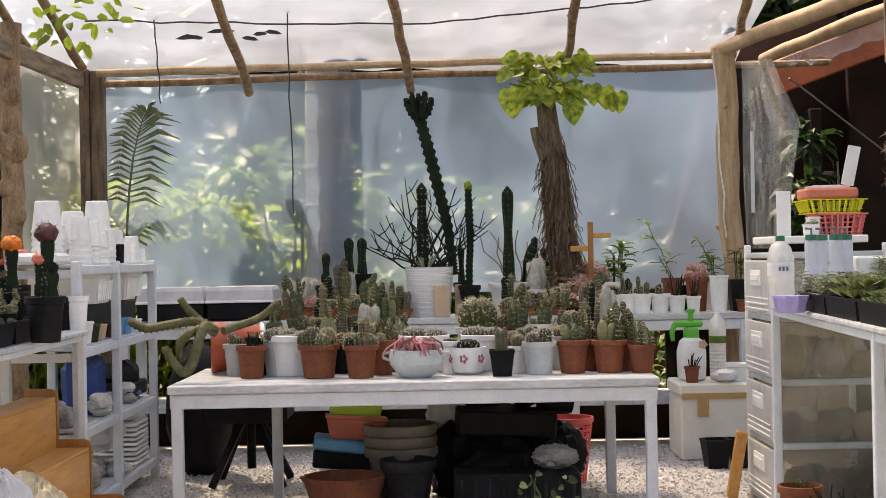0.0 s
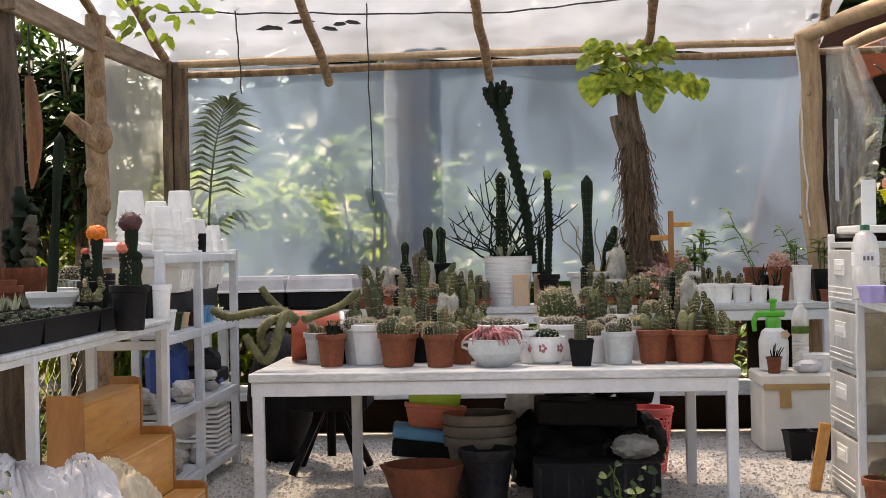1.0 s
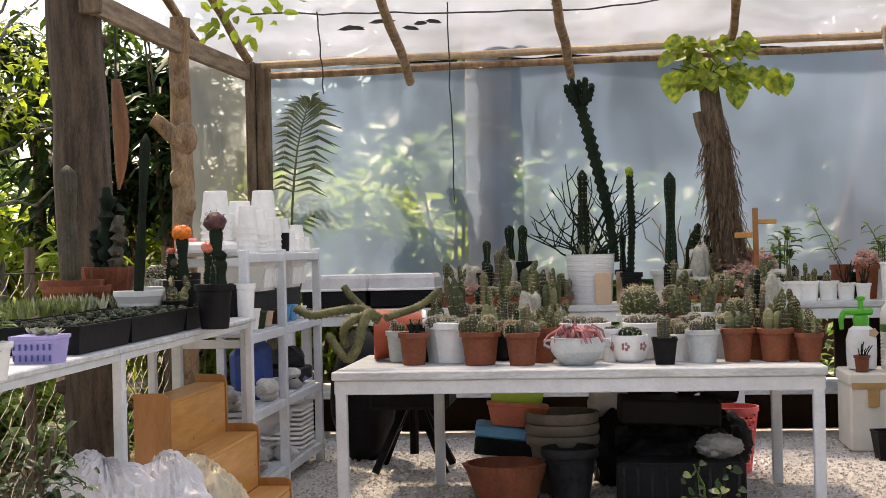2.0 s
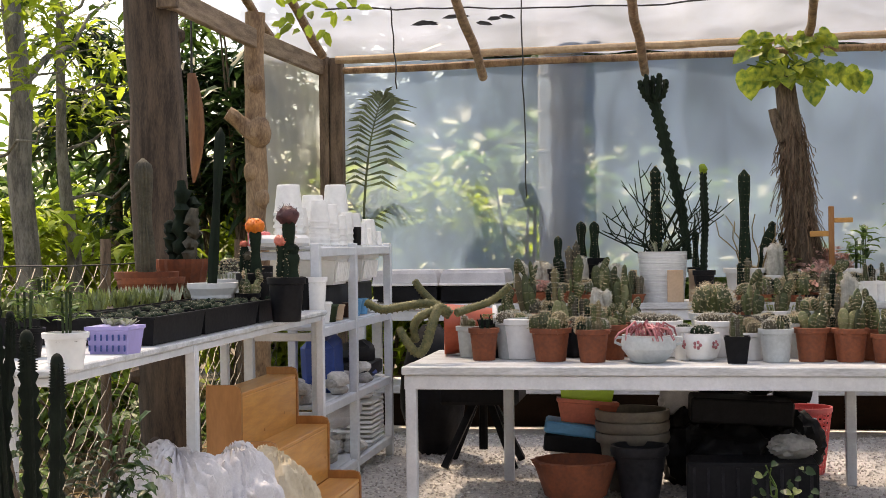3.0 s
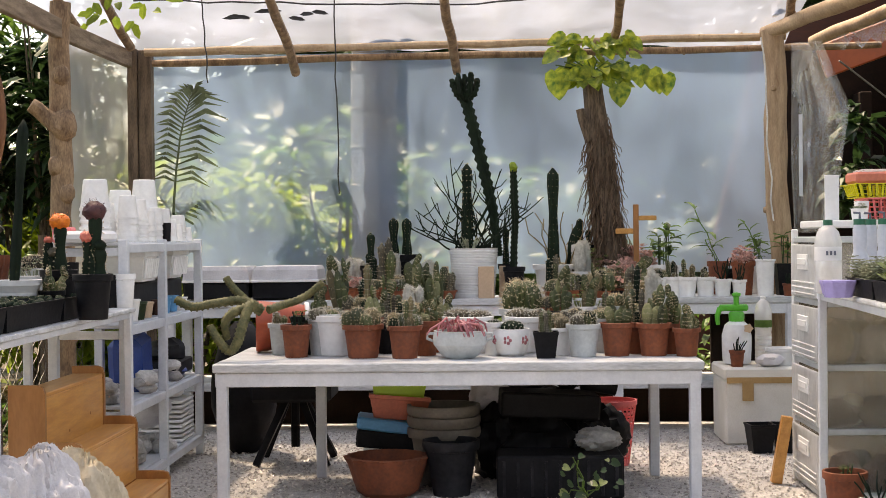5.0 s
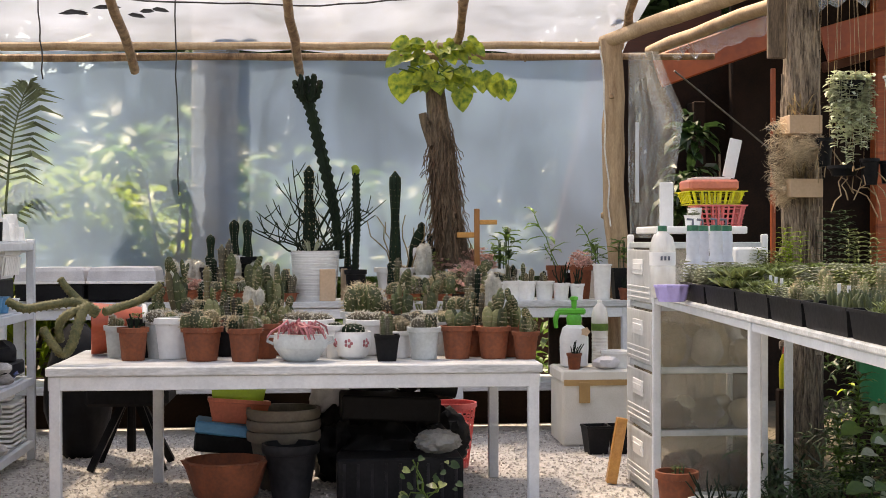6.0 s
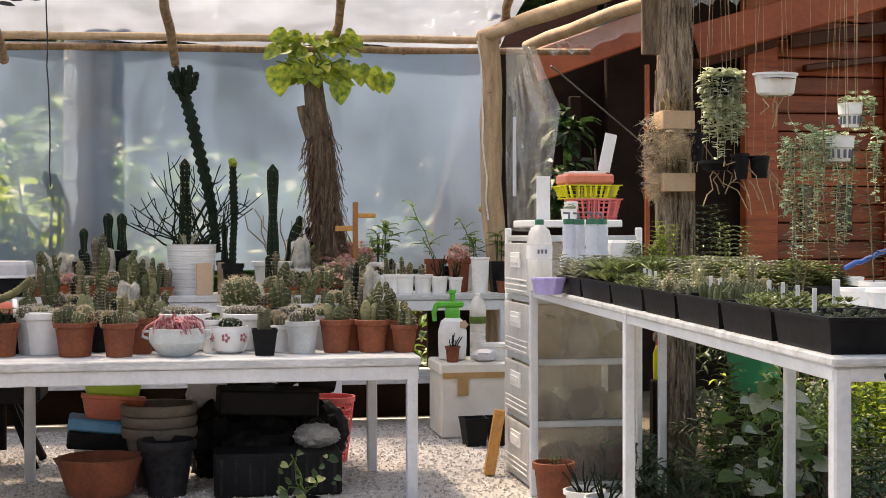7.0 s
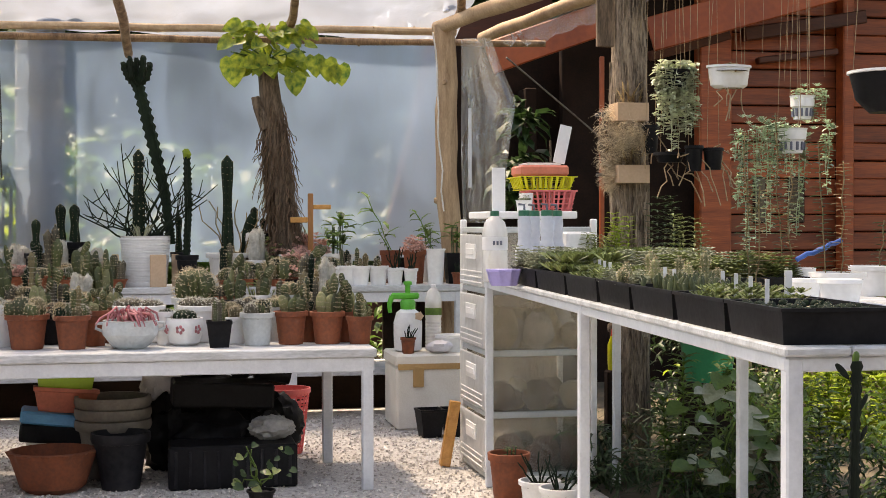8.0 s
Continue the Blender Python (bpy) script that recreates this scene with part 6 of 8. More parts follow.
                a = 0.9 * i + b * 1.571 + r6.uniform(-0.3, 0.3)
                s.leaf(q, (math.cos(a), math.sin(a), 0.15 + 0.5 * f), (0, 0, 1), leaf * r6.uniform(0.7, 1.15), leaf * 0.3, 0.35)
        part("foliage", s, mat, root, smooth=0)
    return root


whorled((2.68, 6.9, 0), ((0.0, 0.0, 0.72), (-0.1, 0.05, 0.5), (0.1, -0.03, 0.56), (-0.16, -0.05, 0.34)), 0.095, "leaf", "tall leafy green weed below the table", 811)
whorled((4.05, 8.0, 0), ((0.0, 0.0, 0.6), (0.2, 0.1, 0.7), (-0.2, 0.0, 0.45), (0.35, 0.05, 0.5), (0.1, -0.1, 0.4)), 0.1, "leaf_lime", "sunlit yellow-green weeds beside the table", 821)
whorled((4.35, 7.6, 0), ((0.0, 0.0, 0.66), (0.2, 0.1, 0.55), (-0.2, 0.0, 0.5), (-0.3, 0.1, 0.35)), 0.1, "leaf_lime", "sunlit yellow-green weeds beyond the table", 831)
whorled((3.2, 6.4, 0), ((0.0, 0.0, 0.5), (0.18, 0.1, 0.4), (-0.15, 0.0, 0.42)), 0.085, "leaf_dark", "dark leafy weeds beside the table leg", 841)
tub = thing("plastic_tub", "green plastic tub on a dark block", "tub", (3.26, 8.000, 0.45))
part("body", Solid().lathe([(0.135, 0.0), (0.17, 0.23), (0.185, 0.235), (0.185, 0.26), (0.165, 0.26), (0.13, 0.04)], 28), "tub_green", tub)
part("block", Solid().box((0, 0, -0.225), (0.3, 0.26, 0.446), b=0.02), "timber_and_shade", tub)
fen = thing("bamboo_fence", "sunlit low split-bamboo fence in the garden", "fence", (0, 0, 0))
for k in range(34):
    x = 4.2 + 0.085 * k
    part("slat", Solid().box((x, 9.7 + 0.02 * (k % 3), 0.42), (0.045, 0.02, 0.84 + 0.05 * ((k * 7) % 3)), Matrix.Rotation(r4.uniform(-0.05, 0.05), 4, "Y"), 0.004), "pole", fen, smooth=0)
part("rail", Solid().box((5.65, 9.68, 0.6), (3.0, 0.02, 0.04), b=0.004), "leaf_dry", fen)

# unseen timber wall added behind the camera, to cut the front fill light
s = Solid().box((0, -2.6, 1.9), (9.0, 0.12, 3.9), b=0.01)
tagged(part("wall_south", s, "timber_and_shade", smooth=20), "unseen dark wall added behind the camera to cut the front light", "wall", kind="structure")

# trees and shrubs all round, out of sight
for k, (x, y, h) in enumerate(((-16, -4, 6), (-8, -15, 7), (6, -16, 7), (16, -6, 6), (18, 8, 7))):
    tree(x, y, h, 0.22, (2.4, 2.2, 2.6), 500, 0.8, "leaf_dark", "broad garden tree closing the plot", 300 + k, crown_z=h * 0.6)

# ---- middle table: snake cactus in a tipped pot ----
snake = thing("potted_plant", "snake cactus sprawling out of a tipped orange-red pot", "potted plant", (-1.212, 7.937, 0.750))
m = pose(0.0, 0.16, 0.15, 0, -90, 10)
s = Solid().lathe([(0.115, -0.15), (0.12, -0.14), (0.148, 0.12), (0.146, 0.14), (0.13, 0.14), (0.115, 0.0)], 28, m=m)
part("pot", s, "orange_plastic", snake, "orange-red tipped pot")
part("rim", Solid().lathe([(0.11, -0.17), (0.135, -0.165), (0.137, -0.145), (0.125, -0.14)], 28, m=m), "white_pot", snake, "white band round the foot")
part("soil", Solid().lathe([(0.115, 0.1), (0.01, 0.11)], 18, m=m), "soil", snake)
r5 = random.Random(15)
O = Vector((-1.212, 7.937, 0.750))


def arm(points, r):
    pts = [Vector(p) - O for p in points]
    path = []
    for i in range(len(pts) - 1):
        for j in range(9):
            t = j / 9
            p0, p1, p2, p3 = pts[max(i - 1, 0)], pts[i], pts[i + 1], pts[min(i + 2, len(pts) - 1)]
            path.append(0.5 * ((2 * p1) + (p2 - p0) * t + (2 * p0 - 5 * p1 + 4 * p2 - p3) * t * t + (3 * p1 - p0 - 3 * p2 + p3) * t ** 3))
    path.append(pts[-1])
    n = len(path)
    rad = [0.68 * r * (1 - 0.25 * i / n) * (1.0 if i % 2 else 0.84) * (0.6 if i == n - 1 else 1) for i in range(n)]
    part("arm", Solid().tube(path, rad, 14, lambda a, i: 1 + 0.2 * math.cos(7 * a + (3.14 if i % 2 else 0))), "snake", snake, "knobbly olive-green arm", 60)


arm([(-1.236, 7.620, 1.005), (-1.339, 7.600, 1.069), (-1.483, 7.550, 1.059), (-1.601, 7.500, 1.043), (-1.691, 7.500, 1.087)], 0.042)
arm([(-1.255, 7.600, 1.013), (-1.343, 7.620, 1.084), (-1.403, 7.620, 1.147), (-1.439, 7.620, 1.200)], 0.036)
arm([(-1.240, 7.550, 1.024), (-1.283, 7.480, 1.050), (-1.310, 7.420, 0.958), (-1.338, 7.400, 0.855), (-1.384, 7.400, 0.811), (-1.446, 7.420, 0.870), (-1.496, 7.450, 0.944)], 0.043)
arm([(-1.265, 7.520, 1.041), (-1.359, 7.450, 1.017), (-1.412, 7.450, 0.952), (-1.405, 7.470, 0.866)], 0.04)
arm([(-1.210, 7.650, 1.018), (-1.143, 7.720, 1.038), (-1.037, 7.750, 1.072), (-0.951, 7.750, 1.133), (-0.919, 7.750, 1.164)], 0.036)

# ---- below the middle table ----
stool = thing("stool", "low black stool with splayed legs", "stool", (-1.22, 8.75, 0))
part("seat", Solid().box((0, 0, 0.5), (0.5, 0.45, 0.2), b=0.02), "black_pot", stool)
for k in range(4):
    sx, sy = (-1, 1)[k % 2], (-1, 1)[k // 2]
    part("leg", Solid().tube([(sx * 0.05, sy * 0.05, 0.4), (sx * 0.22, sy * 0.2, 0.01)], 0.03, 4), "black_pot", stool, smooth=0)
part("column", Solid().tube([(0, 0, 0.4), (0, 0, 0.1)], 0.028, 10), "black_pot", stool)
bag = thing("soil_sack", "black mesh sack leaning on the shelf unit", "sack", (-1.62, 9.2, 0))
s = Solid().ball((0, 0, 0.42), (0.22, 0.2, 0.44), 18, 12, 0.05, 3)
part("sack", s, "black_bag", bag)


def stackpot(x, y, r, h, n, mat, label, name="pot_stack"):
    root = thing(name, label, "stacked pots", (x, y, 0))
    for k in range(n):
        z = k * h * 0.19
        part("pot", Solid().lathe([(r * 0.66, z), (r * 0.93, z + h * 0.82), (r * 1.02, z + h * 0.83), (r * 1.06, z + h * 0.9), (r * 1.04, z + h), (r * 0.95, z + h), (r * 0.86, z + h * 0.55)], 30), mat, root)
    return root


stackpot((-0.261, 7.750, 0.066)[0], 7.95, 0.2, 0.33, 3, "taupe_pot", "three nested taupe plastic plant pots under the table")
pt = stackpot((-0.212, 7.450, 0.117)[0], 7.62, 0.15, 0.3, 1, "dusty_black", "dark grey upside-down pot under the table", "spare_pot")
sc = thing("bowl_planter", "large empty terracotta bowl with a scalloped rim", "planter", ((-0.561, 7.500, 0.151)[0], 7.62, 0))
part("bowl", Solid().lathe([(0.13, 0), (0.17, 0.03), (0.215, 0.17), (0.225, 0.2), (0.235, 0.215), (0.21, 0.22), (0.19, 0.12)], 64, wave=lambda a, i: 1 + (0.045 * math.cos(16 * a) if i in (3, 4) else 0)), "terracotta", sc)
bx = thing("planter_stack", "stacked lime, salmon and blue plastic planters on a bucket", "planters", ((-0.585, 8.100, 0.280)[0], 8.15, 0))
part("bucket", Solid().lathe([(0.14, 0), (0.17, 0.27), (0.18, 0.28), (0.18, 0.3), (0.16, 0.3)], 24), "white_pot", bx, "white bucket")
part("tray", Solid().box((0.05, -0.1, 0.325), (0.46, 0.26, 0.07), pose(0, 0, 0, 0, 8, 4), 0.012), "blue_plastic", bx, "blue tray")
part("box", Solid().box((0.02, -0.11, 0.25), (0.4, 0.24, 0.1), pose(0, 0, 0, 0, 5, 2), 0.012), "black_pot", bx, "black tray")
part("planter", Solid().lathe([(0.2, 0.0), (0.24, 0.11), (0.25, 0.115), (0.25, 0.135), (0.22, 0.135)], 4, c=(0.05, -0.02, 0.35), m=pose(0, 0, 0, 0, 7, 50)), "salmon", bx, "salmon planter", 20)
part("planter", Solid().lathe([(0.19, 0.0), (0.22, 0.14), (0.23, 0.145), (0.23, 0.165), (0.21, 0.165)], 4, c=(0.05, -0.02, 0.43), m=pose(0, 0, 0, 0, 5, 50)), "lime_plastic", bx, "lime green planter", 20)
bk = thing("rubbish_bags", "heap of crumpled black plastic bags under the table", "bags", ((0.317, 8.000, 0.147)[0], 8.05, 0))
for k, (x, y, z, a, b, c) in enumerate(((-0.02, 0.05, 0.19, 0.27, 0.2, 0.2), (-0.28, 0.12, 0.22, 0.17, 0.18, 0.23), (0.22, 0.08, 0.17, 0.16, 0.18, 0.18), (-0.05, 0.34, 0.24, 0.34, 0.16, 0.25), (0.3, 0.3, 0.2, 0.2, 0.16, 0.2))):
    s = crumpled((a, b, c), 30 + 3 * k, 0.6)
    s.v = [(q[0] + x, q[1] + y, q[2] + z) for q in s.v]
    part("bag", s, "black_bag", bk, smooth=40)
part("tray", Solid().box((0.02, -0.05, 0.45), (0.56, 0.3, 0.14), pose(0, 0, 0, 0, 3, 3), 0.012), "black_pot", bk, "black crate lying on the bags")
part("pipe", Solid().tube([(0.22, 0.1, 0.56), (0.42, 0.12, 0.52)], 0.05, 12), "black_pot", bk)
ct = thing("black_crate", "low matt black plastic crate under the table", "crate", ((0.375, 7.550, 0.155)[0], 7.62, 0))
part("body", Solid().box((0, 0, 0.115), (0.68, 0.3, 0.23), b=0.012), "black_pot", ct)
for k in range(9):
    part("rib", Solid().box((-0.3 + 0.075 * k, -0.152, 0.11), (0.016, 0.01, 0.19), b=0.002), "dusty_black", ct)
wb = whole("paper_bag", crumpled((0.12, 0.09, 0.065), 8, 0.55), "dusty_white", "crumpled white plastic bag on the crate", "bag", ((0.595, 7.600, 0.327)[0], 7.68, 0.29))
wb2 = whole("paper_bag", crumpled((0.11, 0.1, 0.14), 9, 0.5), "bag", "crumpled white plastic bag among black bags", "bag", ((-0.000, 8.100, 0.399)[0], 8.2, 0.47))


def basket(name, label, at, r0, r1, h, mat, n=22, rows=7, square=False):
    """An open-work plastic basket: rim, base, uprights and hoops."""
    root = thing(name, label, "basket", at)
    seg = 4 if square else 26
    m = Matrix.Rotation(radians(45), 4, "Z") if square else None
    part("rim", Solid().lathe([(r1, h * 0.93), (r1 * 1.06, h * 0.93), (r1 * 1.06, h), (r1 * 0.98, h)], seg, m=m, caps=False), mat, root)
    part("base", Solid().lathe([(r0, 0), (r0 * 1.02, h * 0.06), (r0 * 0.9, h * 0.06)], seg, m=m), mat, root)
    net = Solid()
    for k in range(n):
        a = 2 * math.pi * k / n
        f = 1.0 if not square else 1 / max(abs(math.cos(a)), abs(math.sin(a))) * 0.707
        net.tube([(r0 * f * math.cos(a), r0 * f * math.sin(a), 0.01), (r1 * f * math.cos(a), r1 * f * math.sin(a), h * 0.95)], r1 * 0.035, 4)
    for j in range(rows):
        z = h * (j + 0.7) / (rows + 0.5)
        R = r0 + (r1 - r0) * z / h
        net.lathe([(R, z - h * 0.02), (R * 1.012, z - h * 0.02), (R * 1.012, z + h * 0.02), (R, z + h * 0.02)], seg, m=m, caps=False)
    part("lattice", net, mat, root, smooth=30)
    return root


basket("laundry_basket", "pink open-work plastic basket standing on the gravel", ((0.751, 8.500, 0.147)[0], 8.6, 0), 0.1, 0.145, 0.4, "pink_plastic", 26, 9)
for k, (px, hh) in enumerate(((845, 0.2), (930, 0.26))):
    whole("grey_bag", Solid().ball((0, 0, hh / 2), (0.11, 0.06, hh / 2 + 0.02), 14, 10, 0.06, k + 20), "dusty_black", "limp grey bag standing on the black bags", "bag", ((0.271, 8.300, 0.570)[0] + (px - 870) * 0.0034, 8.4, 0.5))
# variegated plant in front of the crate
root = thing("vine_plant", "trailing green-and-white leaved plant in a black pot", "plant", ((0.487, 7.000, 0.187)[0], 7.0, 0))
make_pot(root, 0.07, 0.08, "black")
for k in range(22):
    s = Solid()
    a = r5.uniform(0, 6.28)
    heart(s, (r5.uniform(-0.14, 0.16), r5.uniform(-0.1, 0.1), r5.uniform(0.08, 0.3)), (math.cos(a), math.sin(a), -0.3), (0, -0.8, 0.6), r5.uniform(0.025, 0.05))
    part("leaf", s, "leaf_dark" if k % 4 else "succulent", root, smooth=60)
s = Solid()
for k in range(6):
    s.tube(wobble((0, 0, 0.1), (r5.uniform(-0.15, 0.16), 0, r5.uniform(0.1, 0.3)), 5, 0.02, k), 0.004, 5)
part("stem", s, "leaf", root)

# ---- styrofoam box and bottles in the corner ----
box = thing("styrofoam_box", "cream styrofoam box sealed with brown tape", "box", (1.81, 9.62, 0), 0)
part("body", Solid().box((0, 0, 0.215), (0.48, 0.5, 0.43), b=0.015), "styro", box)
part("lid", Solid().box((0, 0, 0.475), (0.5, 0.52, 0.085), b=0.015), "styro", box)
part("tape", Solid().box((0, -0.262, 0.432), (0.46, 0.003, 0.04), b=0.001), "tape", box, "brown tape strip")
part("tape", Solid().box((-0.09, -0.264, 0.365), (0.075, 0.003, 0.14), b=0.001), "tape", box, "brown tape strip")
BZ = 0.519
sp = thing("pump_sprayer", "white pump sprayer bottle with a bright green head", "sprayer", (1.69, 9.6, BZ))
part("tank", Solid().lathe([(0.06, 0), (0.095, 0.01), (0.1, 0.12), (0.1, 0.2), (0.08, 0.27), (0.04, 0.3)], 26), "white_pot", sp)
part("collar", Solid().lathe([(0.05, 0.29), (0.055, 0.34), (0.045, 0.36)], 20), "green_plastic", sp)
part("head", Solid().box((-0.02, 0, 0.385), (0.2, 0.045, 0.045), b=0.012), "green_plastic", sp)
part("trigger", Solid().tube([(-0.11, 0, 0.385), (-0.13, 0, 0.33), (-0.125, 0, 0.27)], [0.02, 0.018, 0.014], 8), "green_plastic", sp)
part("knob", Solid().lathe([(0.018, 0.4), (0.02, 0.46), (0.03, 0.465), (0.03, 0.485), (0.01, 0.49)], 14), "green_plastic", sp)
part("tag", Solid().lathe([(0.03, 0), (0.03, 0.006)], 10, c=(0.06, -0.11, 0.25), m=Matrix.Rotation(radians(90), 4, "X"), wave=lambda a, i: 1 + 0.15 * math.cos(5 * a)), "card", sp, "brown flower-shaped tag")
bt = thing("water_bottle", "ribbed clear plastic water bottle half full", "bottle", (1.875, 9.62, BZ))
prof = [(0.05, 0)]
for k in range(9):
    prof += [(0.058, 0.01 + 0.024 * k), (0.054, 0.022 + 0.024 * k)]
part("bottle", Solid().lathe(prof + [(0.058, 0.24), (0.058, 0.36), (0.045, 0.41), (0.018, 0.44)], 24), "bottle_film", bt)
part("label", Solid().lathe([(0.0592, 0.25), (0.0592, 0.3)], 24, caps=False), "leaf", bt, "small green label")
part("cap", Solid().lathe([(0.018, 0.44), (0.018, 0.46), (0.01, 0.462)], 14), "white_pot", bt)
potted(1.66, 9.42, BZ, 0.052, 0.11, "terracotta", "twigs", 0.1)
tb = whole("food_tub", Solid().lathe([(0.09, 0), (0.1, 0.09), (0.108, 0.095), (0.108, 0.115), (0.02, 0.12)], 24), "white_pot", "white round plastic tub on the styrofoam box", "tub", (1.98, 9.55, BZ))
whole("plastic_bag", Solid().ball((0, 0, 0.04), (0.09, 0.07, 0.045), 14, 9, 0.14, 5), "bag", "crumpled white plastic bag on the styrofoam box", "bag", (1.88, 9.42, BZ))
for k, x in enumerate((1.74, 1.9)):
    root = thing("nursery_pot", "empty tall square black nursery pot on the gravel", "plant pot", (x, 9.06, 0), 6 - 14 * k, group="empty nursery pots")
    part("body", Solid().lathe([(0.085, 0), (0.115, 0.17), (0.12, 0.172), (0.12, 0.185), (0.108, 0.185), (0.085, 0.03)], 4, m=Matrix.Rotation(radians(45), 4, "Z")), "black_pot", root, smooth=20)
root = thing("wood_wedge", "narrow yellow-varnished board leaning on the drawer tower", "board", (1.6, 7.92, 0))
part("board", Solid().box((0.04, 0, 0.19), (0.06, 0.05, 0.38), pose(0, 0, 0, 0, 10, 0), 0.004), "pine", root, smooth=20)
tl = whole("teal_box", Solid().box((0, 0, 0.06), (0.16, 0.12, 0.12), b=0.01), "teal", "small teal box on the lower shelf of the bench", "box", (1.42, 10.15, 0.372))
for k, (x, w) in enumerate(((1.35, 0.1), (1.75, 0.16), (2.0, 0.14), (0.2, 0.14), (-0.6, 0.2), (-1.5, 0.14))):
    whole("dark_post", Solid().box((0, 0, 0.29), (w, 0.06, 0.58), b=0.01), "timber_and_shade", "dark timber upright standing behind the bench", "post", (x, 10.6, 0.372), kind="structure")
shrub((0.9, 11.4, 0.45), (1.3, 0.35, 0.4), 700, 0.16, "leaf", "green weeds behind the bench", 401)
for k in range(7):
    x = -1.6 + 0.42 * k
    whole("dark_bin", Solid().lathe([(0.13, 0), (0.16, 0.34), (0.17, 0.345), (0.17, 0.36), (0.14, 0.36)], 20), "black_pot" if k % 3 else "brown_plastic", "dark plastic bin stored on the lower bench shelf", "bin", (x, 10.3, 0.372), group="bins below the bench")

# ---- contents of the shelf unit ----
def cup(x, y, z, r, h, n=1, mat="white_pot", flip=True, label="stack of white plastic cups turned upside down"):
    root = thing("cup_stack", label, "pots", (x, y, z), group="cups and pots on the shelf unit")
    n = max(n, 2 + int(h / 0.08)) if h > 0.15 else n
    one = h * (0.5 if n > 1 else 1.0)
    for k in range(n):
        z0 = k * (h - one) / max(1, n - 1)
        if flip:
            pr = [(r * 0.94, z0), (r, z0 + 0.001), (r, z0 + one * 0.09), (r * 0.93, z0 + one * 0.1), (r * 0.74, z0 + one * 0.97), (r * 0.68, z0 + one), (0.01, z0 + one)]
        else:
            pr = [(r * 0.7, z0), (r * 0.95, z0 + one * 0.93), (r * 1.04, z0 + one * 0.94), (r * 1.02, z0 + one), (r * 0.92, z0 + one)]
        part("cup", Solid().lathe(pr, 22), mat, root)


TZ = 1.397
for a in ((-2.12, 7.5, 0.085, 0.34, 2), (-2.12, 8.02, 0.08, 0.3, 2), (-2.05, 8.3, 0.085, 0.37, 2), (-1.98, 8.45, 0.06, 0.2, 2), (-1.97, 8.62, 0.05, 0.14, 1), (-1.98, 8.82, 0.055, 0.11, 1), (-2.0, 8.98, 0.055, 0.17, 1), (-2.0, 7.72, 0.06, 0.26, 5), (-1.98, 7.88, 0.055, 0.24, 6), (-1.97, 8.06, 0.05, 0.18, 3), (-1.95, 8.74, 0.04, 0.08, 1), (-1.96, 9.05, 0.04, 0.09, 1), (-2.18, 8.6, 0.06, 0.16, 2), (-1.96, 8.2, 0.045, 0.2, 2), (-2.14, 7.75, 0.07, 0.22, 2)):
    cup(a[0], a[1], TZ, a[2], a[3], a[4])
whole("black_cup", Solid().lathe([(0.03, 0), (0.034, 0.11), (0.028, 0.112)], 12), "black_pot", "small black cup among white ones", "cup", (-1.92, 8.28, TZ))
whole("pink_box", Solid().box((0, 0, 0.04), (0.1, 0.1, 0.08), b=0.008), "pink_plastic", "small pink plastic box on the shelf unit", "box", (-2.2, 7.2, TZ))
whole("folded_sheet", Solid().box((0, 0, 0.03), (0.26, 0.3, 0.06), b=0.02), "paper", "stack of folded white plastic on the shelf unit", "plastic stack", (-2.1, 7.25, TZ))


def trough(x, y, z, mat, label):
    root = thing("window_box", label, "planter", (x, y, z))
    s = Solid().lathe([(0.17, 0), (0.215, 0.14), (0.235, 0.145), (0.235, 0.175), (0.2, 0.175)], 4, m=Matrix.Rotation(radians(45), 4, "Z"))
    s.v = [(p[0] * 0.85, p[1] * 1.35, p[2]) for p in s.v]
    part("body", s, mat, root, smooth=20)
    for k in range(9):
        part("flute", Solid().tube([(0.125, -0.18 + 0.045 * k, 0.02), (0.14, -0.18 + 0.045 * k, 0.13)], 0.009, 6), mat, root)


trough(-2.06, 8.0, 1.17, "white_pot", "white fluted plastic window box on the shelf unit")
trough(-2.06, 8.7, 1.17, "white_pot", "white fluted plastic window box on the shelf unit")
whole("shelf_riser", Solid().box((0, 0, 0.1), (0.25, 1.3, 0.2), b=0.01), "dusty_black", "dark crate raising the window boxes", "crate", (-2.12, 8.4, 0.963))
for k, (y, r, h, mat) in enumerate(((7.75, 0.06, 0.1, "leaf_dark"), (7.95, 0.05, 0.09, "card"), (8.25, 0.055, 0.09, "brown_plastic"), (8.4, 0.05, 0.1, "blue_plastic"), (8.62, 0.045, 0.1, "blue_plastic"), (8.85, 0.05, 0.08, "white_pot"), (7.6, 0.06, 0.12, "white_pot"))):
    whole("small_pot", Solid().lathe([(r * 0.7, 0), (r * 0.95, h * 0.9), (r * 1.05, h * 0.91), (r, h), (r * 0.8, h)], 18), mat, "small plastic pot on the white shelf unit", "plant pot", (-1.965, y, 0.963), group="small pots on the shelf unit")


def rubble(y0, y1, z, n, label, seed, mat="rubble", size=0.05):
    root = thing("rock_heap", label, "rocks", (-2.08, (y0 + y1) / 2, z))
    r6 = random.Random(seed)
    for k in range(n):
        q = size * r6.uniform(0.6, 1.2)
        x, y = r6.uniform(-0.1, 0.15), r6.uniform(-0.5, 0.5) * (y1 - y0)
        layer = 0.0 if k < n * 0.6 else size * 1.1
        part("rock", Solid().ball((x, y, q * 0.6 + layer), (q * 1.2, q, q * 0.75), 8, 6, 0.16, k + seed), mat, root, smooth=50)


rubble(7.25, 7.98, 0.54, 22, "pale rough stones heaped on the shelf", 31)
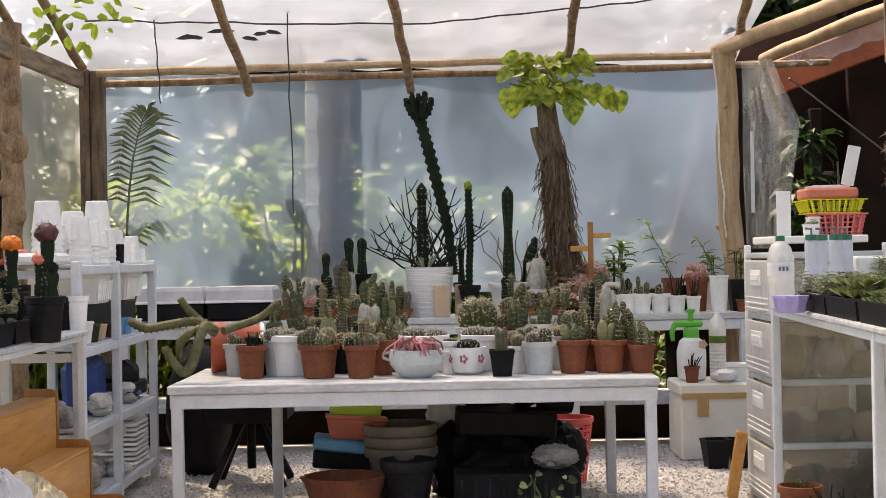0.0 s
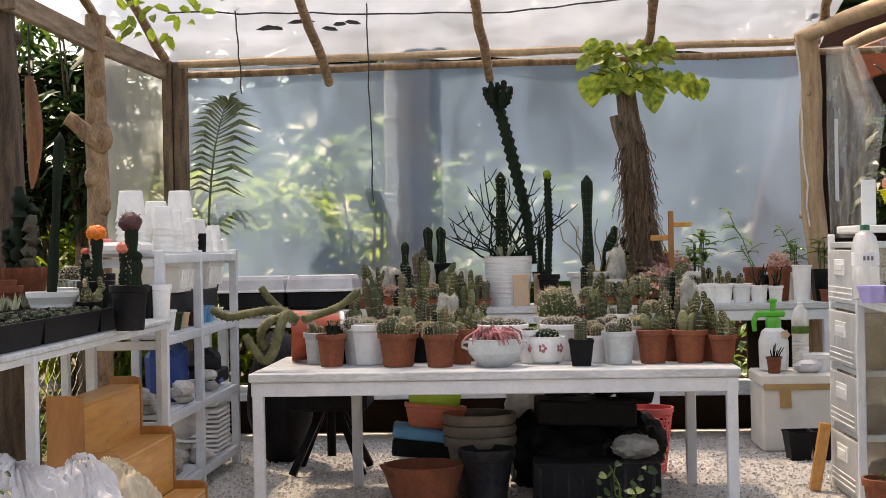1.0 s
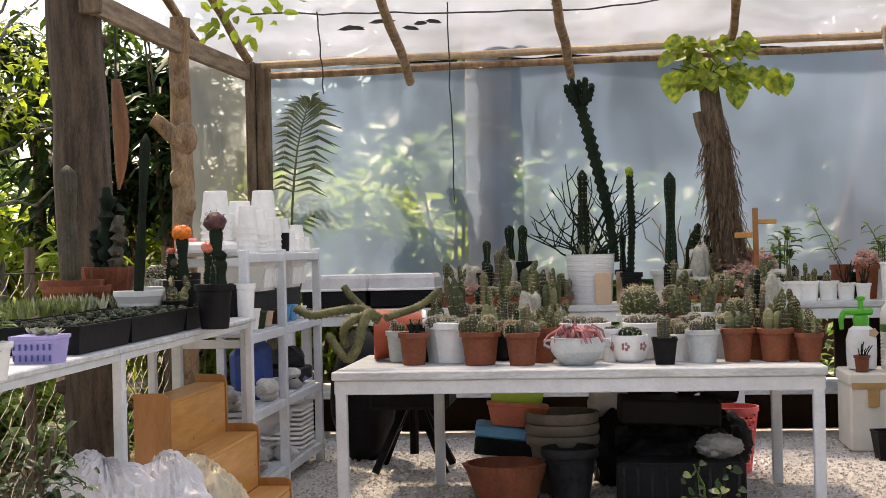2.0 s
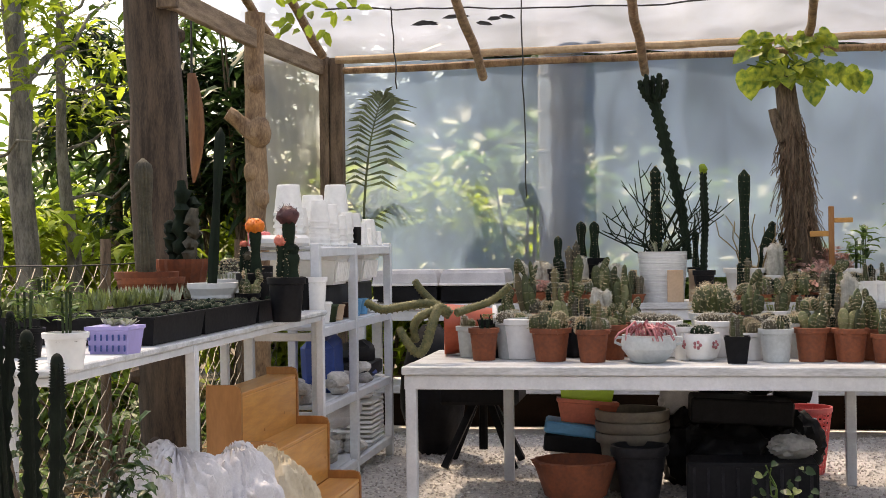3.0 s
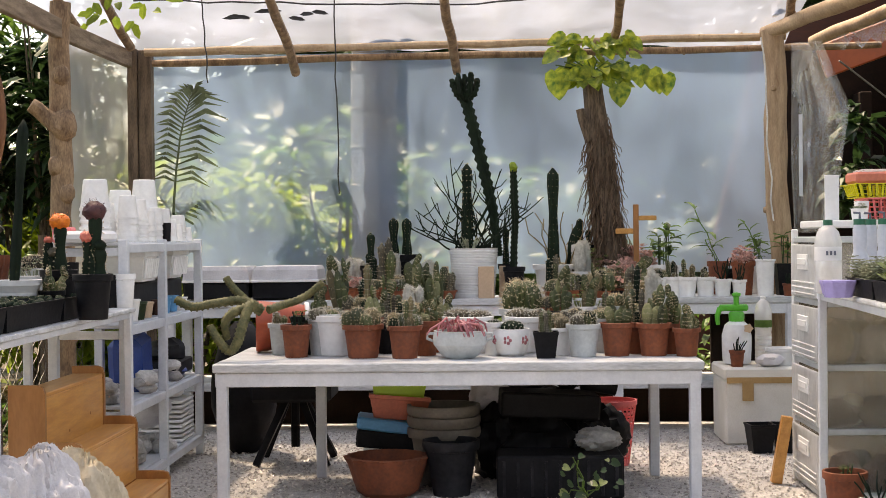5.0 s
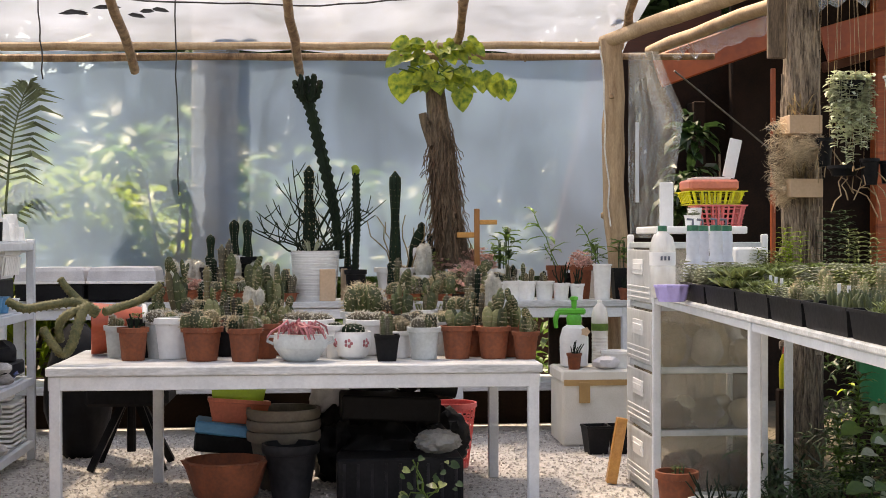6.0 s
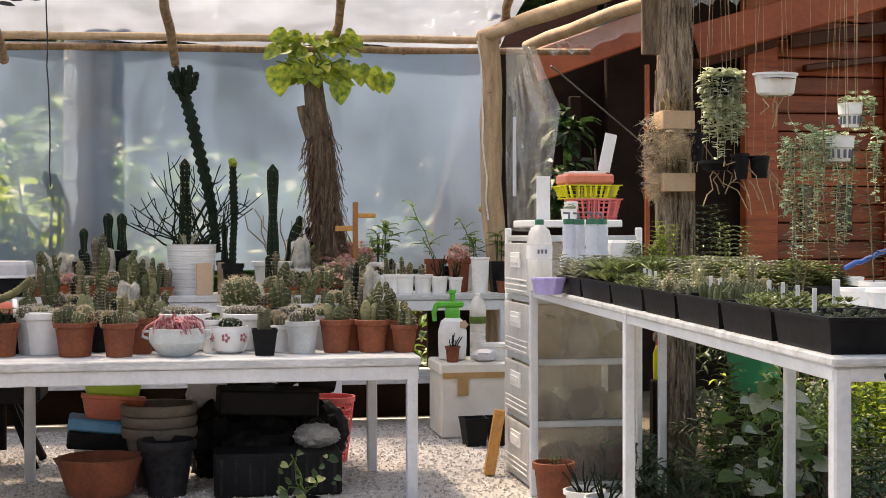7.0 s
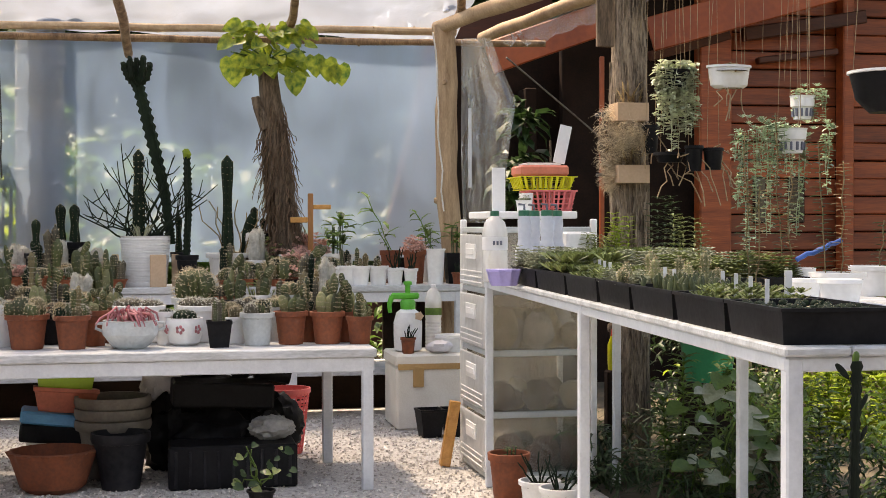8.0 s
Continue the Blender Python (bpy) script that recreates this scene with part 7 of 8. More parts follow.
rubble(8.25, 8.6, 0.54, 10, "pale rough stones heaped on the shelf", 32)
rubble(7.25, 8.0, 0.14, 20, "large pale stones on the bottom shelf", 33, size=0.07)
rubble(8.2, 8.45, 0.14, 12, "grey and white stones on the bottom shelf", 34, size=0.05)
whole("white_sack", Solid().ball((0, 0, 0.1), (0.13, 0.25, 0.12), 16, 12, 0.08, 6), "bag", "white plastic sack on the shelf unit", "sack", (-2.06, 8.35, 0.3))
root = thing("tray_stack", "stack of white slatted trays on the bottom shelf", "trays", (-2.05, 8.85, 0.138))
for k in range(9):
    part("tray", Solid().box((0, 0, 0.013 + 0.03 * k), (0.26, 0.36, 0.018), b=0.005), "white_pot", root, smooth=20)
whole("white_jug", Solid().lathe([(0.08, 0), (0.1, 0.02), (0.1, 0.13), (0.05, 0.17)], 20), "white_pot", "white plastic container on top of stacked trays", "container", (-2.05, 8.85, 0.41))
whole("blue_bag", Solid().box((0, 0, 0.16), (0.2, 0.3, 0.32), pose(0, 0, 0, 8, 0, 0), 0.04), "deep_blue", "deep blue folded bag on the shelf unit", "bag", (-2.08, 8.05, 0.538))
whole("purple_bag", Solid().ball((0, 0, 0.04), (0.1, 0.12, 0.05), 12, 8, 0.12, 8), "deep_blue", "dark blue-purple crumpled bag on the shelf", "bag", (-2.02, 8.8, 0.54))
whole("grey_cloth", Solid().ball((0, 0, 0.06), (0.12, 0.2, 0.08), 14, 9, 0.15, 12), "dusty_black", "dark crumpled sacking on the shelf unit", "cloth", (-2.06, 8.85, 0.64))
whole("shelf_board", Solid().box((0, 0, 0.045), (0.28, 0.5, 0.09), b=0.01), "dusty_black", "dark board holding sacking on the shelf", "board", (-2.07, 8.8, 0.56))

# white sacks before the pine stand
for k, (px, py, Y, sx, sz, mat, lab) in enumerate(((345, 880, 4.75, 0.26, 0.16, "bag", "crinkled white woven sack under the side table"), (440, 880, 4.9, 0.22, 0.16, "bag", "crinkled white woven sack under the side table"), (520, 890, 5.15, 0.19, 0.17, "cream_bag", "cream cloth bag slumped by the pine stand"))):
    p = ((-1.767, 4.750, 0.506), (-1.616, 4.900, 0.482), (-1.508, 5.150, 0.418))[k]
    s = Solid().ball((0, 0, 0), (1, 1, 1), 90, 60)
    top = p[2] + sz
    moved = []
    for q in s.v:
        d = Vector(q)
        slant = d.x + 0.35 * d.z
        fold = 0.3 - abs(noise.noise((slant * 3.4 + k * 5, d.y * 3.0, d.z * 0.5)))
        crease = 0.3 - abs(noise.noise((slant * 9 + k, d.y * 8, d.z * 0.9)))
        fine = noise.noise((slant * 24, d.y * 20 + k, d.z * 3))
        ang = math.atan2(d.y, d.x)
        fan = abs((ang * 4.2 + 1.6 * noise.noise((d.x * 2.5 + k, d.y * 2.5, d.z * 1.5)) + d.z * 0.6) % 1.0 - 0.5) - 0.25
        thin = abs((ang * 11 + 2.4 * noise.noise((d.x * 4 + k, d.y * 4, d.z * 2))) % 1.0 - 0.5) - 0.25
        f = 1 + 0.26 * noise.noise((d.x * 1.3 + k * 3, d.y * 1.3, d.z * 1.3)) + 0.2 * fan * (1 - 0.3 * d.z) + 0.045 * thin + 0.1 * fold + 0.08 * crease + 0.02 * fine
        moved.append((d.x * f * sx, d.y * f * sx * 0.85, max(0.0, top * 0.5 + d.z * f * top * 0.52)))
    s.v = moved
    root = thing("white_sack", lab, "sack", (p[0], p[1], 0))
    part("sack", s, mat, root, smooth=50)
    hem = Solid().tube(wobble((-0.5 * sx, -0.3 * sx, top * 0.86), (0.55 * sx, -0.4 * sx, top * 0.8), 14, 0.012, 80 + k), 0.014, 10)
    part("hem", hem, mat, root, "rolled hem of the sack", smooth=50)

# ---- left side table ----
LZ = LT_Z


def seed_tray(x0, y0, x1, y1, z, h, label, kind, n, seed, mat="black_pot", skew=0.0, hgt=0.05, group="seedling trays"):
    """A black tray with a lip, filled with soil and small plants; skew turns it with the table."""
    root = thing("seedling_tray", label, "seed tray", ((x0 + x1) / 2, (y0 + y1) / 2, z), math.degrees(math.atan(-skew)), group=group)
    w, d = x1 - x0, y1 - y0
    s = Solid()
    for (a, zz) in ((0.93, 0.0), (0.99, h * 0.9), (1.03, h * 0.9), (1.03, h), (0.97, h), (0.94, h * 0.55)):
        s.v += [(-w / 2 * a, -d / 2 * a, zz), (w / 2 * a, -d / 2 * a, zz), (w / 2 * a, d / 2 * a, zz), (-w / 2 * a, d / 2 * a, zz)]
    for j in range(5):
        for i in range(4):
            s.f.append((j * 4 + i, j * 4 + (i + 1) % 4, j * 4 + 4 + (i + 1) % 4, j * 4 + 4 + i))
    s.f.append((3, 2, 1, 0))
    part("tray", s, mat, root, "black plastic tray", 0)
    part("soil", Solid().box((0, 0, h * 0.7), (w * 0.93, d * 0.93, h * 0.25), b=0.004), "soil", root)
    r6 = random.Random(seed)
    s = Solid()
    zt = h * 0.8
    for k in range(n):
        x, y = r6.uniform(-0.44, 0.44) * w, r6.uniform(-0.44, 0.44) * d
        if kind == "rosette":
            for j in range(1 + k % 2):
                rosette(s, (x, y, zt + hgt * (0.2 + 0.55 * j)), hgt * 0.85, 9, 0.35, r6)
        elif kind == "stack":
            q = hgt * r6.uniform(0.6, 1.3)
            for j in range(7):
                zz = zt + q * (j + 0.5) / 7
                for b in range(4):
                    a = b * 1.57 + j * 0.8
                    s.leaf((x, y, zz), (math.cos(a), math.sin(a), 0.35), (0, 0, 1), hgt * (0.55 - 0.03 * j), hgt * 0.24, 0.1)
        elif kind == "blade":
            for j in range(6):
                a = r6.uniform(0, 6.28)
                s.leaf((x, y, zt), (math.cos(a) * 0.5, math.sin(a) * 0.5, 1), (math.cos(a), math.sin(a), 0), hgt * r6.uniform(0.7, 1.3), hgt * 0.22, 0.15)
        elif kind == "finger":
            s.tube([(x, y, zt - 0.005), (x + 0.01 * r6.uniform(-1, 1), y, zt + hgt * 0.7), (x, y, zt + hgt * r6.uniform(0.85, 1.2))], [hgt * 0.15, hgt * 0.17, hgt * 0.05], 8)
        elif kind == "tuft":
            s.ball((x, y, zt + hgt * 0.3), (hgt * 0.5, hgt * 0.5, hgt * 0.45), 8, 6, 0.2, k)
    mats = {"rosette": "succulent", "stack": "succulent", "blade": "succulent", "finger": "cactus", "tuft": "cactus_dark"}
    part("seedling_patch", s, mats[kind] if kind in ("finger", "tuft") or seed % 3 else "succulent_grey", root, "rows of small succulents", 50 if kind in ("finger", "tuft") else 0, kind="stuff")
    if kind in ("finger", "tuft"):
        pts = [Vector(p) for p in s.v[::4]]
        part("spine_cover", spikes(pts, [Vector((p.x * 0.2 + r6.uniform(-1, 1), -0.6, 0.7)).normalized() for p in pts], hgt * 0.16, 0.0007, 1, seed), "spine", root, smooth=0, kind="stuff")
    return root


def left_edge(y):
    return LT_X + LT_S * (y - LT_Y)


for k, (ya, yb, kind) in enumerate((((-1.890, 4.614, 1.045)[1], (-1.928, 5.192, 1.045)[1], "tuft"), ((-1.921, 5.192, 1.045)[1], (-1.990, 5.967, 1.045)[1], "tuft"), ((-1.982, 5.966, 1.045)[1], (-2.034, 6.669, 1.045)[1], "tuft"))):
    xe = left_edge((ya + yb) / 2) - 0.03
    seed_tray(xe - 0.36, ya, xe, yb, LZ, 0.1, "black tray of small grey cactus seedlings on the side table", kind, 46, 500 + k, skew=LT_S, hgt=0.035)
    xe -= 0.42
    seed_tray(xe - 0.3, ya, xe, yb, LZ, 0.1, "black tray of upright pale green succulents", "blade", 44, 520 + k, skew=LT_S, hgt=0.075)
bsk = thing("lilac_basket", "lilac open plastic basket of small plants", "basket", (-1.822, 4.279, 1.045))
s = Solid().lathe([(0.075, 0), (0.088, 0.085), (0.094, 0.09), (0.094, 0.1), (0.08, 0.1)], 4, m=Matrix.Rotation(radians(45), 4, "Z"))
s.v = [(p[0] * 1.15, p[1] * 1.1 + 0.07, p[2]) for p in s.v]
part("body", s, "purple", bsk, smooth=0)
for k in range(7):
    for j in range(2):
        part("slot", Solid().box((-0.06 + 0.02 * k, -0.0, 0.03 + 0.035 * j), (0.006, 0.004, 0.02), b=0.001), "deep_blue", bsk)
part("soil", Solid().box((0, 0.07, 0.08), (0.12, 0.12, 0.02), b=0.003), "soil", bsk)
s = Solid()
for k in range(10):
    rosette(s, (r5.uniform(-0.06, 0.06), 0.07 + r5.uniform(-0.06, 0.06), 0.1), 0.04, 9, 0.4, r5)
part("foliage", s, "succulent_grey", bsk, smooth=0)


# ---- pots on the left side table ----
potted(-1.776, 3.871, 1.045, 0.066, 0.109, 'white', 'leafy', 0.148, 'pots on the side table')
potted(-2.259, 7.537, 1.045, 0.054, 0.113, 'white', '', 0.003, 'pots on the side table')
potted(-1.953, 6.841, 1.045, 0.089, 0.198, 'black', '', 0.003, 'pots on the side table')
potted(-1.970, 7.276, 1.045, 0.063, 0.181, 'black', '', 0.003, 'pots on the side table')
potted(-2.003, 7.520, 1.045, 0.053, 0.125, 'white', '', 0.003, 'pots on the side table')
potted(-1.905, 7.268, 1.045, 0.057, 0.186, 'white', '', 0.003, 'pots on the side table')
potted(-2.534, 6.500, 1.045, 0.158, 0.209, 'clay_bowl', '', 0.003, 'pots on the side table')
mons = potted(-2.465, 6.750, 1.045, 0.125, 0.294, 'scallop', '', 0.003, 'pots on the side table')
tagged(mons, "scalloped terracotta pot holding a dark knobbly monstrose cactus")
for k, (x, y, h, r) in enumerate(((0.0, 0.0, 0.44, 0.034), (0.055, -0.03, 0.3, 0.03), (-0.05, 0.02, 0.24, 0.028), (0.03, 0.05, 0.36, 0.028))):
    pts = wobble((x, y, 0.25), (x * 1.4, y, 0.25 + h), 15, 0.01, 70 + k)
    part("stem", Solid().tube(pts, [r * (1 + 0.32 * math.sin(2.3 * j + k)) * (0.45 if j == 14 else 1) for j in range(15)], 14, lambda a, i: 1 + 0.22 * math.sin(5 * a + 1.9 * i)), "cactus_grey" if k == 1 else "cactus_dark", mons, "knobbly lumpy stem", 70)
potted(-2.149, 6.300, 1.045, 0.111, 0.185, 'bowl', '', 0.003, 'pots on the side table')
potted(-2.180, 6.650, 1.045, 0.093, 0.197, 'white', 'grey_rosettes', 0.112, 'pots on the side table')
potted(-1.983, 6.300, 1.045, 0.058, 0.136, 'black', 'pads', 0.132, 'pots on the side table')
potted(-2.049, 6.700, 1.045, 0.067, 0.257, 'black', '', 0.003, 'pots on the side table')
potted(-2.168, 6.750, 1.045, 0.081, 0.229, 'white', 'globes', 0.199, 'pots on the side table')
potted(-2.035, 4.145, 1.045, 0.059, 0.106, 'black', 'leafy', 0.142, 'pots on the side table')
potted(-2.471, 5.182, 1.045, 0.074, 0.133, 'grey', 'leafy', 0.133, 'pots on the side table')

# ---- cacti standing on the left side table ----
def lone(p, ztop, r, mat, label, style, pr, skin_ribs=9, lean=(0, 0), spine=0.3, base=LT_Z, wool=False):
    root = thing("potted_plant", label, "potted plant", (p[0], p[1], base))
    zs = make_pot(root, pr, max(0.08, p[2] - base), style)
    ribbed(root, (0, 0, zs), r, ztop - base - zs, skin_ribs, mat, spine, wool, 0.2, lean, 18, shape="column")
    return root


p = (-2.557, 6.500, 1.282)
root = lone(p, (-2.571, 6.500, 1.836)[2], 0.047, "cactus_grey", "tall ribbed grey-brown column cactus in a terracotta bowl", "clay_bowl", 0.15, 14, (-0.02, 0), 0)
lone((-2.140, 6.250, 1.231), (-2.084, 6.250, 1.955)[2], 0.026, "cactus_dark", "slim nearly black column cactus in a white bowl", "bowl", 0.11, 5, (0.07, 0), 0)


def grafted(p, top, mats, label):
    """Two grafted cacti: dark rooting stems, each with a coloured crown."""
    root = thing("potted_plant", label, "potted plant", (p[0], p[1], LT_Z))
    zs = make_pot(root, 0.085, max(0.08, p[2] - LT_Z), "black")
    for dx, h, mat, cr in mats:
        stem = ribbed(root, (dx, 0, zs), 0.034, h, 3, "cactus_dark", 0.3, depth=0.3, rows=12, shape="column")
        c = part("crown", Solid().ball((dx, 0, zs + h), (cr, cr, cr * 0.8), 20, 10, 0.14, int(h * 1000)), mat, root, "bright grafted cactus crown", 50)
        part("spine_cover", spikes([Vector((dx, 0, zs + h)) + Vector((r5.uniform(-1, 1), -abs(r5.uniform(0, 1)), r5.uniform(-0.4, 1))).normalized() * cr * 0.95 for _ in range(40)], [Vector((r5.uniform(-1, 1), -0.6, 0.6)).normalized() for _ in range(40)], cr * 0.4, 0.0018, 1, 3), mat, c, smooth=0, kind="stuff")
    return root


grafted((-1.996, 6.450, 1.273), 0, ((0.005, 0.248, "orange_flower", 0.047), (-0.05, 0.162, "coral", 0.02), (-0.03, 0.104, "cactus_grey", 0.03)), "black pot with dark cacti grafted with an orange crown")
grafted((-1.739, 6.100, 1.259), 0, ((0.012, 0.301, "maroon", 0.052), (-0.02, 0.185, "coral", 0.034), (0.03, 0.148, "cactus_dark", 0.03)), "black pot with dark cacti grafted with maroon and coral crowns")
whole("clay_jar", Solid().ball((0, 0, 0.075), (0.06, 0.06, 0.075), 18, 12), "beige_pot", "small round brown clay jar on the side table", "jar", (-1.945, 7.348, 1.045))
whole("red_cup", Solid().lathe([(0.024, 0), (0.03, 0.05), (0.032, 0.055), (0.026, 0.055)], 16), "red", "small red plastic cup on the side table", "cup", (-2.007, 6.616, 1.045))
# dark foreground cacti beside the left table
for k, (px, top, r) in enumerate(((48, 440, 0.021), (92, 600, 0.024), (122, 640, 0.021), (20, 560, 0.016))):
    q = ((-1.514, 3.000, 1.400), (-1.456, 3.000, 1.192), (-1.391, 2.950, 1.145), (-1.659, 3.200, 1.234))[k]
    root = thing("column_cactus", "nearly black spiny column cactus in a black pot", "cactus", (q[0], q[1], 0), group="dark column cacti")
    zs = make_pot(root, 0.06, 0.16, "black")
    hh, ln = q[2] - zs, 0.03 * (k - 1.5)
    serrated(root, [(0, 0, zs), (ln * 0.2, 0, zs + hh * 0.5), (ln, 0, zs + hh * 0.93), (ln * 1.05, 0, zs + hh)], r, "night_cactus", 5, 34)
    part("tip", Solid().ball((ln * 1.05, 0, zs + hh), (r * 0.7, r * 0.7, r), 10, 7), "night_cactus", root)
shrub((-1.52, 3.3, 0.7), (0.2, 0.14, 0.4), 420, 0.05, "leaf_dark", "small dark leafy plant among column cacti", 405, 4)
q = (1.505, 2.850, 1.096)
root = thing("column_cactus", "dark spiny column cactus in a black pot", "cactus", (q[0], q[1], 0), group="dark column cacti")
zs = make_pot(root, 0.06, 0.16, "black")
hh = q[2] - zs
serrated(root, [(0, 0, zs), (0.012, 0, zs + hh * 0.35), (0.0, 0, zs + hh * 0.7), (0.006, 0, zs + hh)], 0.018, "night_cactus", 4, 34)
for k in range(3):
    dz = 0.04 + 0.07 * k
    side = 1 if k % 3 else -1
    pad(root, (0.012 * side, 0, q[2] - dz), 0.016, 0.045, 25 * side, 40 * side, "night_cactus", False)
pad(root, (0.0, 0, q[2] - 0.012), 0.022, 0.035, 15, 12, "leaf", False)

# ---- right side table ----
RZ = RT_Z


def right_edge(y):
    return RT_X + RT_S * (y - RT_Y)


ys = [6.456, 5.876, 5.283, 4.753, 4.309, 3.828, 3.368, RT_Y + 0.03]
kinds = ("stack", "rosette", "rosette", "stack", "finger", "rosette", "tuft")
for k in range(7):
    yb, ya = ys[k] - 0.01, ys[k + 1] + 0.01
    xe = right_edge((ya + yb) / 2) + 0.014
    n = max(20, int(60 * (yb - ya) * 2.4))
    seed_tray(xe, ya, xe + 0.27, yb, RZ, 0.086, "black plastic tray crowded with small green succulents", kinds[k], n, 540 + k, skew=RT_S, hgt=(0.085, 0.08, 0.045, 0.045, 0.05, 0.036, 0.024)[k])
    if k < 3:
        seed_tray(xe + 0.31, ya, xe + (0.8 if k < 5 else 0.5), yb, RZ, 0.086, "black plastic tray of taller green succulents", "stack" if k % 3 else "rosette", n, 560 + k, skew=RT_S, hgt=0.085)
root = thing("potted_plant", "row of stout pale green finger cacti in a tray", "potted plant", (right_edge(4.5) + 0.16, 4.5, RZ + 0.07))
for k in range(9):
    ribbed(root, (-0.12 + 0.04 * k, 0.1 * math.sin(k * 2.3), 0), 0.02, 0.06 + 0.018 * (k % 4), 9, "cactus_pale", 0.4, shape="column", rows=9)
whole("plant_label", Solid().box((0, 0, 0.05), (0.022, 0.004, 0.1), b=0.001), "paper", "blank white plant label stuck in a tray", "label", (1.655, 3.500, 1.175))
# big white pots with tall stacked-leaf stems


def pagoda(root, base, top, leaf, mat, seed, gap=0.014):
    """An upright stem with crossed pairs of leaves all the way up."""
    r6 = random.Random(seed)
    pts = wobble(base, top, 7, 0.008, seed)
    part("stem", Solid().tube(pts, 0.0028, 5), "leaf_dry", root)
    L = (Vector(top) - Vector(base)).length
    s = Solid()
    n = int(L / gap)
    for k in range(n):
        f = k / n
        j = min(int(f * 6), 5)
        p = pts[j].lerp(pts[j + 1], f * 6 - j)
        for b in (0, math.pi):
            a = b + (k % 2) * 1.57 + r6.uniform(-0.3, 0.3)
            s.leaf(p, (math.cos(a), math.sin(a), r6.uniform(-0.05, 0.25)), (0, 0, 1), leaf * r6.uniform(0.75, 1.2), leaf * 0.34, 0.1)
    part("foliage", s, mat, root, smooth=0)


for k, (pot_p, stems) in enumerate((
        ((1.913, 4.300, 1.153), ((1.879, 4.300, 1.700), (1.932, 4.300, 1.524))),
        ((2.332, 4.900, 1.236), ((2.263, 4.900, 1.817), (2.322, 4.900, 1.606))),
        ((2.337, 4.550, 1.230), ((2.262, 4.550, 1.690), (2.357, 4.550, 1.622))),
        ((2.718, 5.000, 1.238), ((2.765, 5.000, 1.414),)))):
    root = thing("potted_plant", "white pot with tall thin stems of stacked green leaves", "potted plant", (pot_p[0], pot_p[1], RZ), group="tall stemmed succulents")
    zs = make_pot(root, (0.05, 0.084, 0.096, 0.09)[k], (0.05, pot_p[2] - RZ, pot_p[2] - RZ, pot_p[2] - RZ)[k], "white")
    for j, q in enumerate(stems):
        d = Vector(q) - Vector((pot_p[0], pot_p[1], RZ))
        pagoda(root, (d.x * 0.6, 0, zs), (d.x, 0, d.z), 0.042, "leaf_dark" if j % 2 == 0 else "leaf_dry", 600 + k * 5 + j)
for k, (x, y, r, h, mat, lab) in enumerate(((1.86, 6.05, 0.045, 0.07, "card", "small buff clay pot"), (2.15, 5.5, 0.06, 0.1, "white_pot", "white plastic pot"), (2.25, 5.2, 0.06, 0.1, "white_pot", "white plastic pot"), (2.35, 4.9, 0.07, 0.1, "white_pot", "white plastic pot"), (2.4, 4.5, 0.06, 0.09, "white_pot", "white plastic pot"), (2.3, 5.9, 0.05, 0.08, "red", "small red pot"), (2.2, 6.0, 0.06, 0.04, "teal", "teal saucer"), (2.42, 4.2, 0.07, 0.1, "white_pot", "white plastic pot"))):
    whole("small_pot", Solid().lathe([(r * 0.75, 0), (r * 0.95, h * 0.85), (r * 1.05, h * 0.87), (r, h), (r * 0.8, h)], 18), mat, lab + " standing among succulent trays", "plant pot", (min(x + 0.15, right_edge(y) + 0.7), y, RZ), group="small pots among the trays")
for k in range(12):
    whole("plant_label", Solid().box((0, 0, 0.035), (0.012, 0.003, 0.09), b=0.0008), "paper", "small white plant label in a tray", "label", (right_edge(3.3 + 0.2 * k) + 0.1 + 0.03 * (k % 4), 3.3 + 0.2 * k, RZ + 0.06), group="plant labels")
hose = Solid().tube(wobble((2.207, 4.600, 1.274), (2.379, 4.600, 1.343), 9, 0.004, 5), 0.009, 10)
whole("blue_hose", hose, "hose_blue", "short piece of bright blue hose over the pots", "hose")

# bottles, basket and boxes at the far end
bt = thing("jug_bottle", "large clear plastic bottle with a green cap", "bottle", (1.600, 6.567, 1.121))
part("bottle", Solid().lathe([(0.055, 0), (0.062, 0.01), (0.062, 0.15), (0.058, 0.16), (0.062, 0.18), (0.062, 0.24), (0.05, 0.29), (0.02, 0.32)], 26, c=(0, 0.07, 0)), "bottle_film", bt)
part("cap", Solid().lathe([(0.022, 0.32), (0.022, 0.345), (0.014, 0.347)], 16, c=(0, 0.07, 0)), "cap_green", bt)
part("band", Solid().lathe([(0.0632, 0.155), (0.0632, 0.22)], 26, c=(0, 0.07, 0), caps=False), "paper", bt, "white label with dark bars")
for k in range(3):
    part("bar", Solid().box((-0.02 + 0.018 * k, 0.005, 0.19), (0.01, 0.004, 0.02), b=0.001), "ink", bt)
for k, (px, Y) in enumerate(((928, 6.9), (945, 7.05), (968, 6.85), (985, 7.0))):
    q = ((1.818, 6.900, 1.249), (1.909, 7.050, 1.246), (1.923, 6.850, 1.250), (2.017, 7.000, 1.246))[k]
    root = thing("pump_bottle", "white pump bottle with a dark green collar", "bottle", (q[0], q[1], RZ), group="white pump bottles")
    part("bottle", Solid().lathe([(0.042, 0), (0.047, 0.012), (0.047, 0.13), (0.045, 0.15), (0.034, 0.185), (0.031, 0.205), (0.033, 0.225), (0.034, 0.3), (0.026, 0.325)], 24), "bottle_white", root)
    part("collar", Solid().lathe([(0.03, 0.323), (0.03, 0.35), (0.02, 0.352)], 18), "cap_green", root)
    part("spout", Solid().tube([(0, 0, 0.35), (0, 0, 0.38), (-0.03, 0, 0.382)], 0.006, 6), "ink", root)
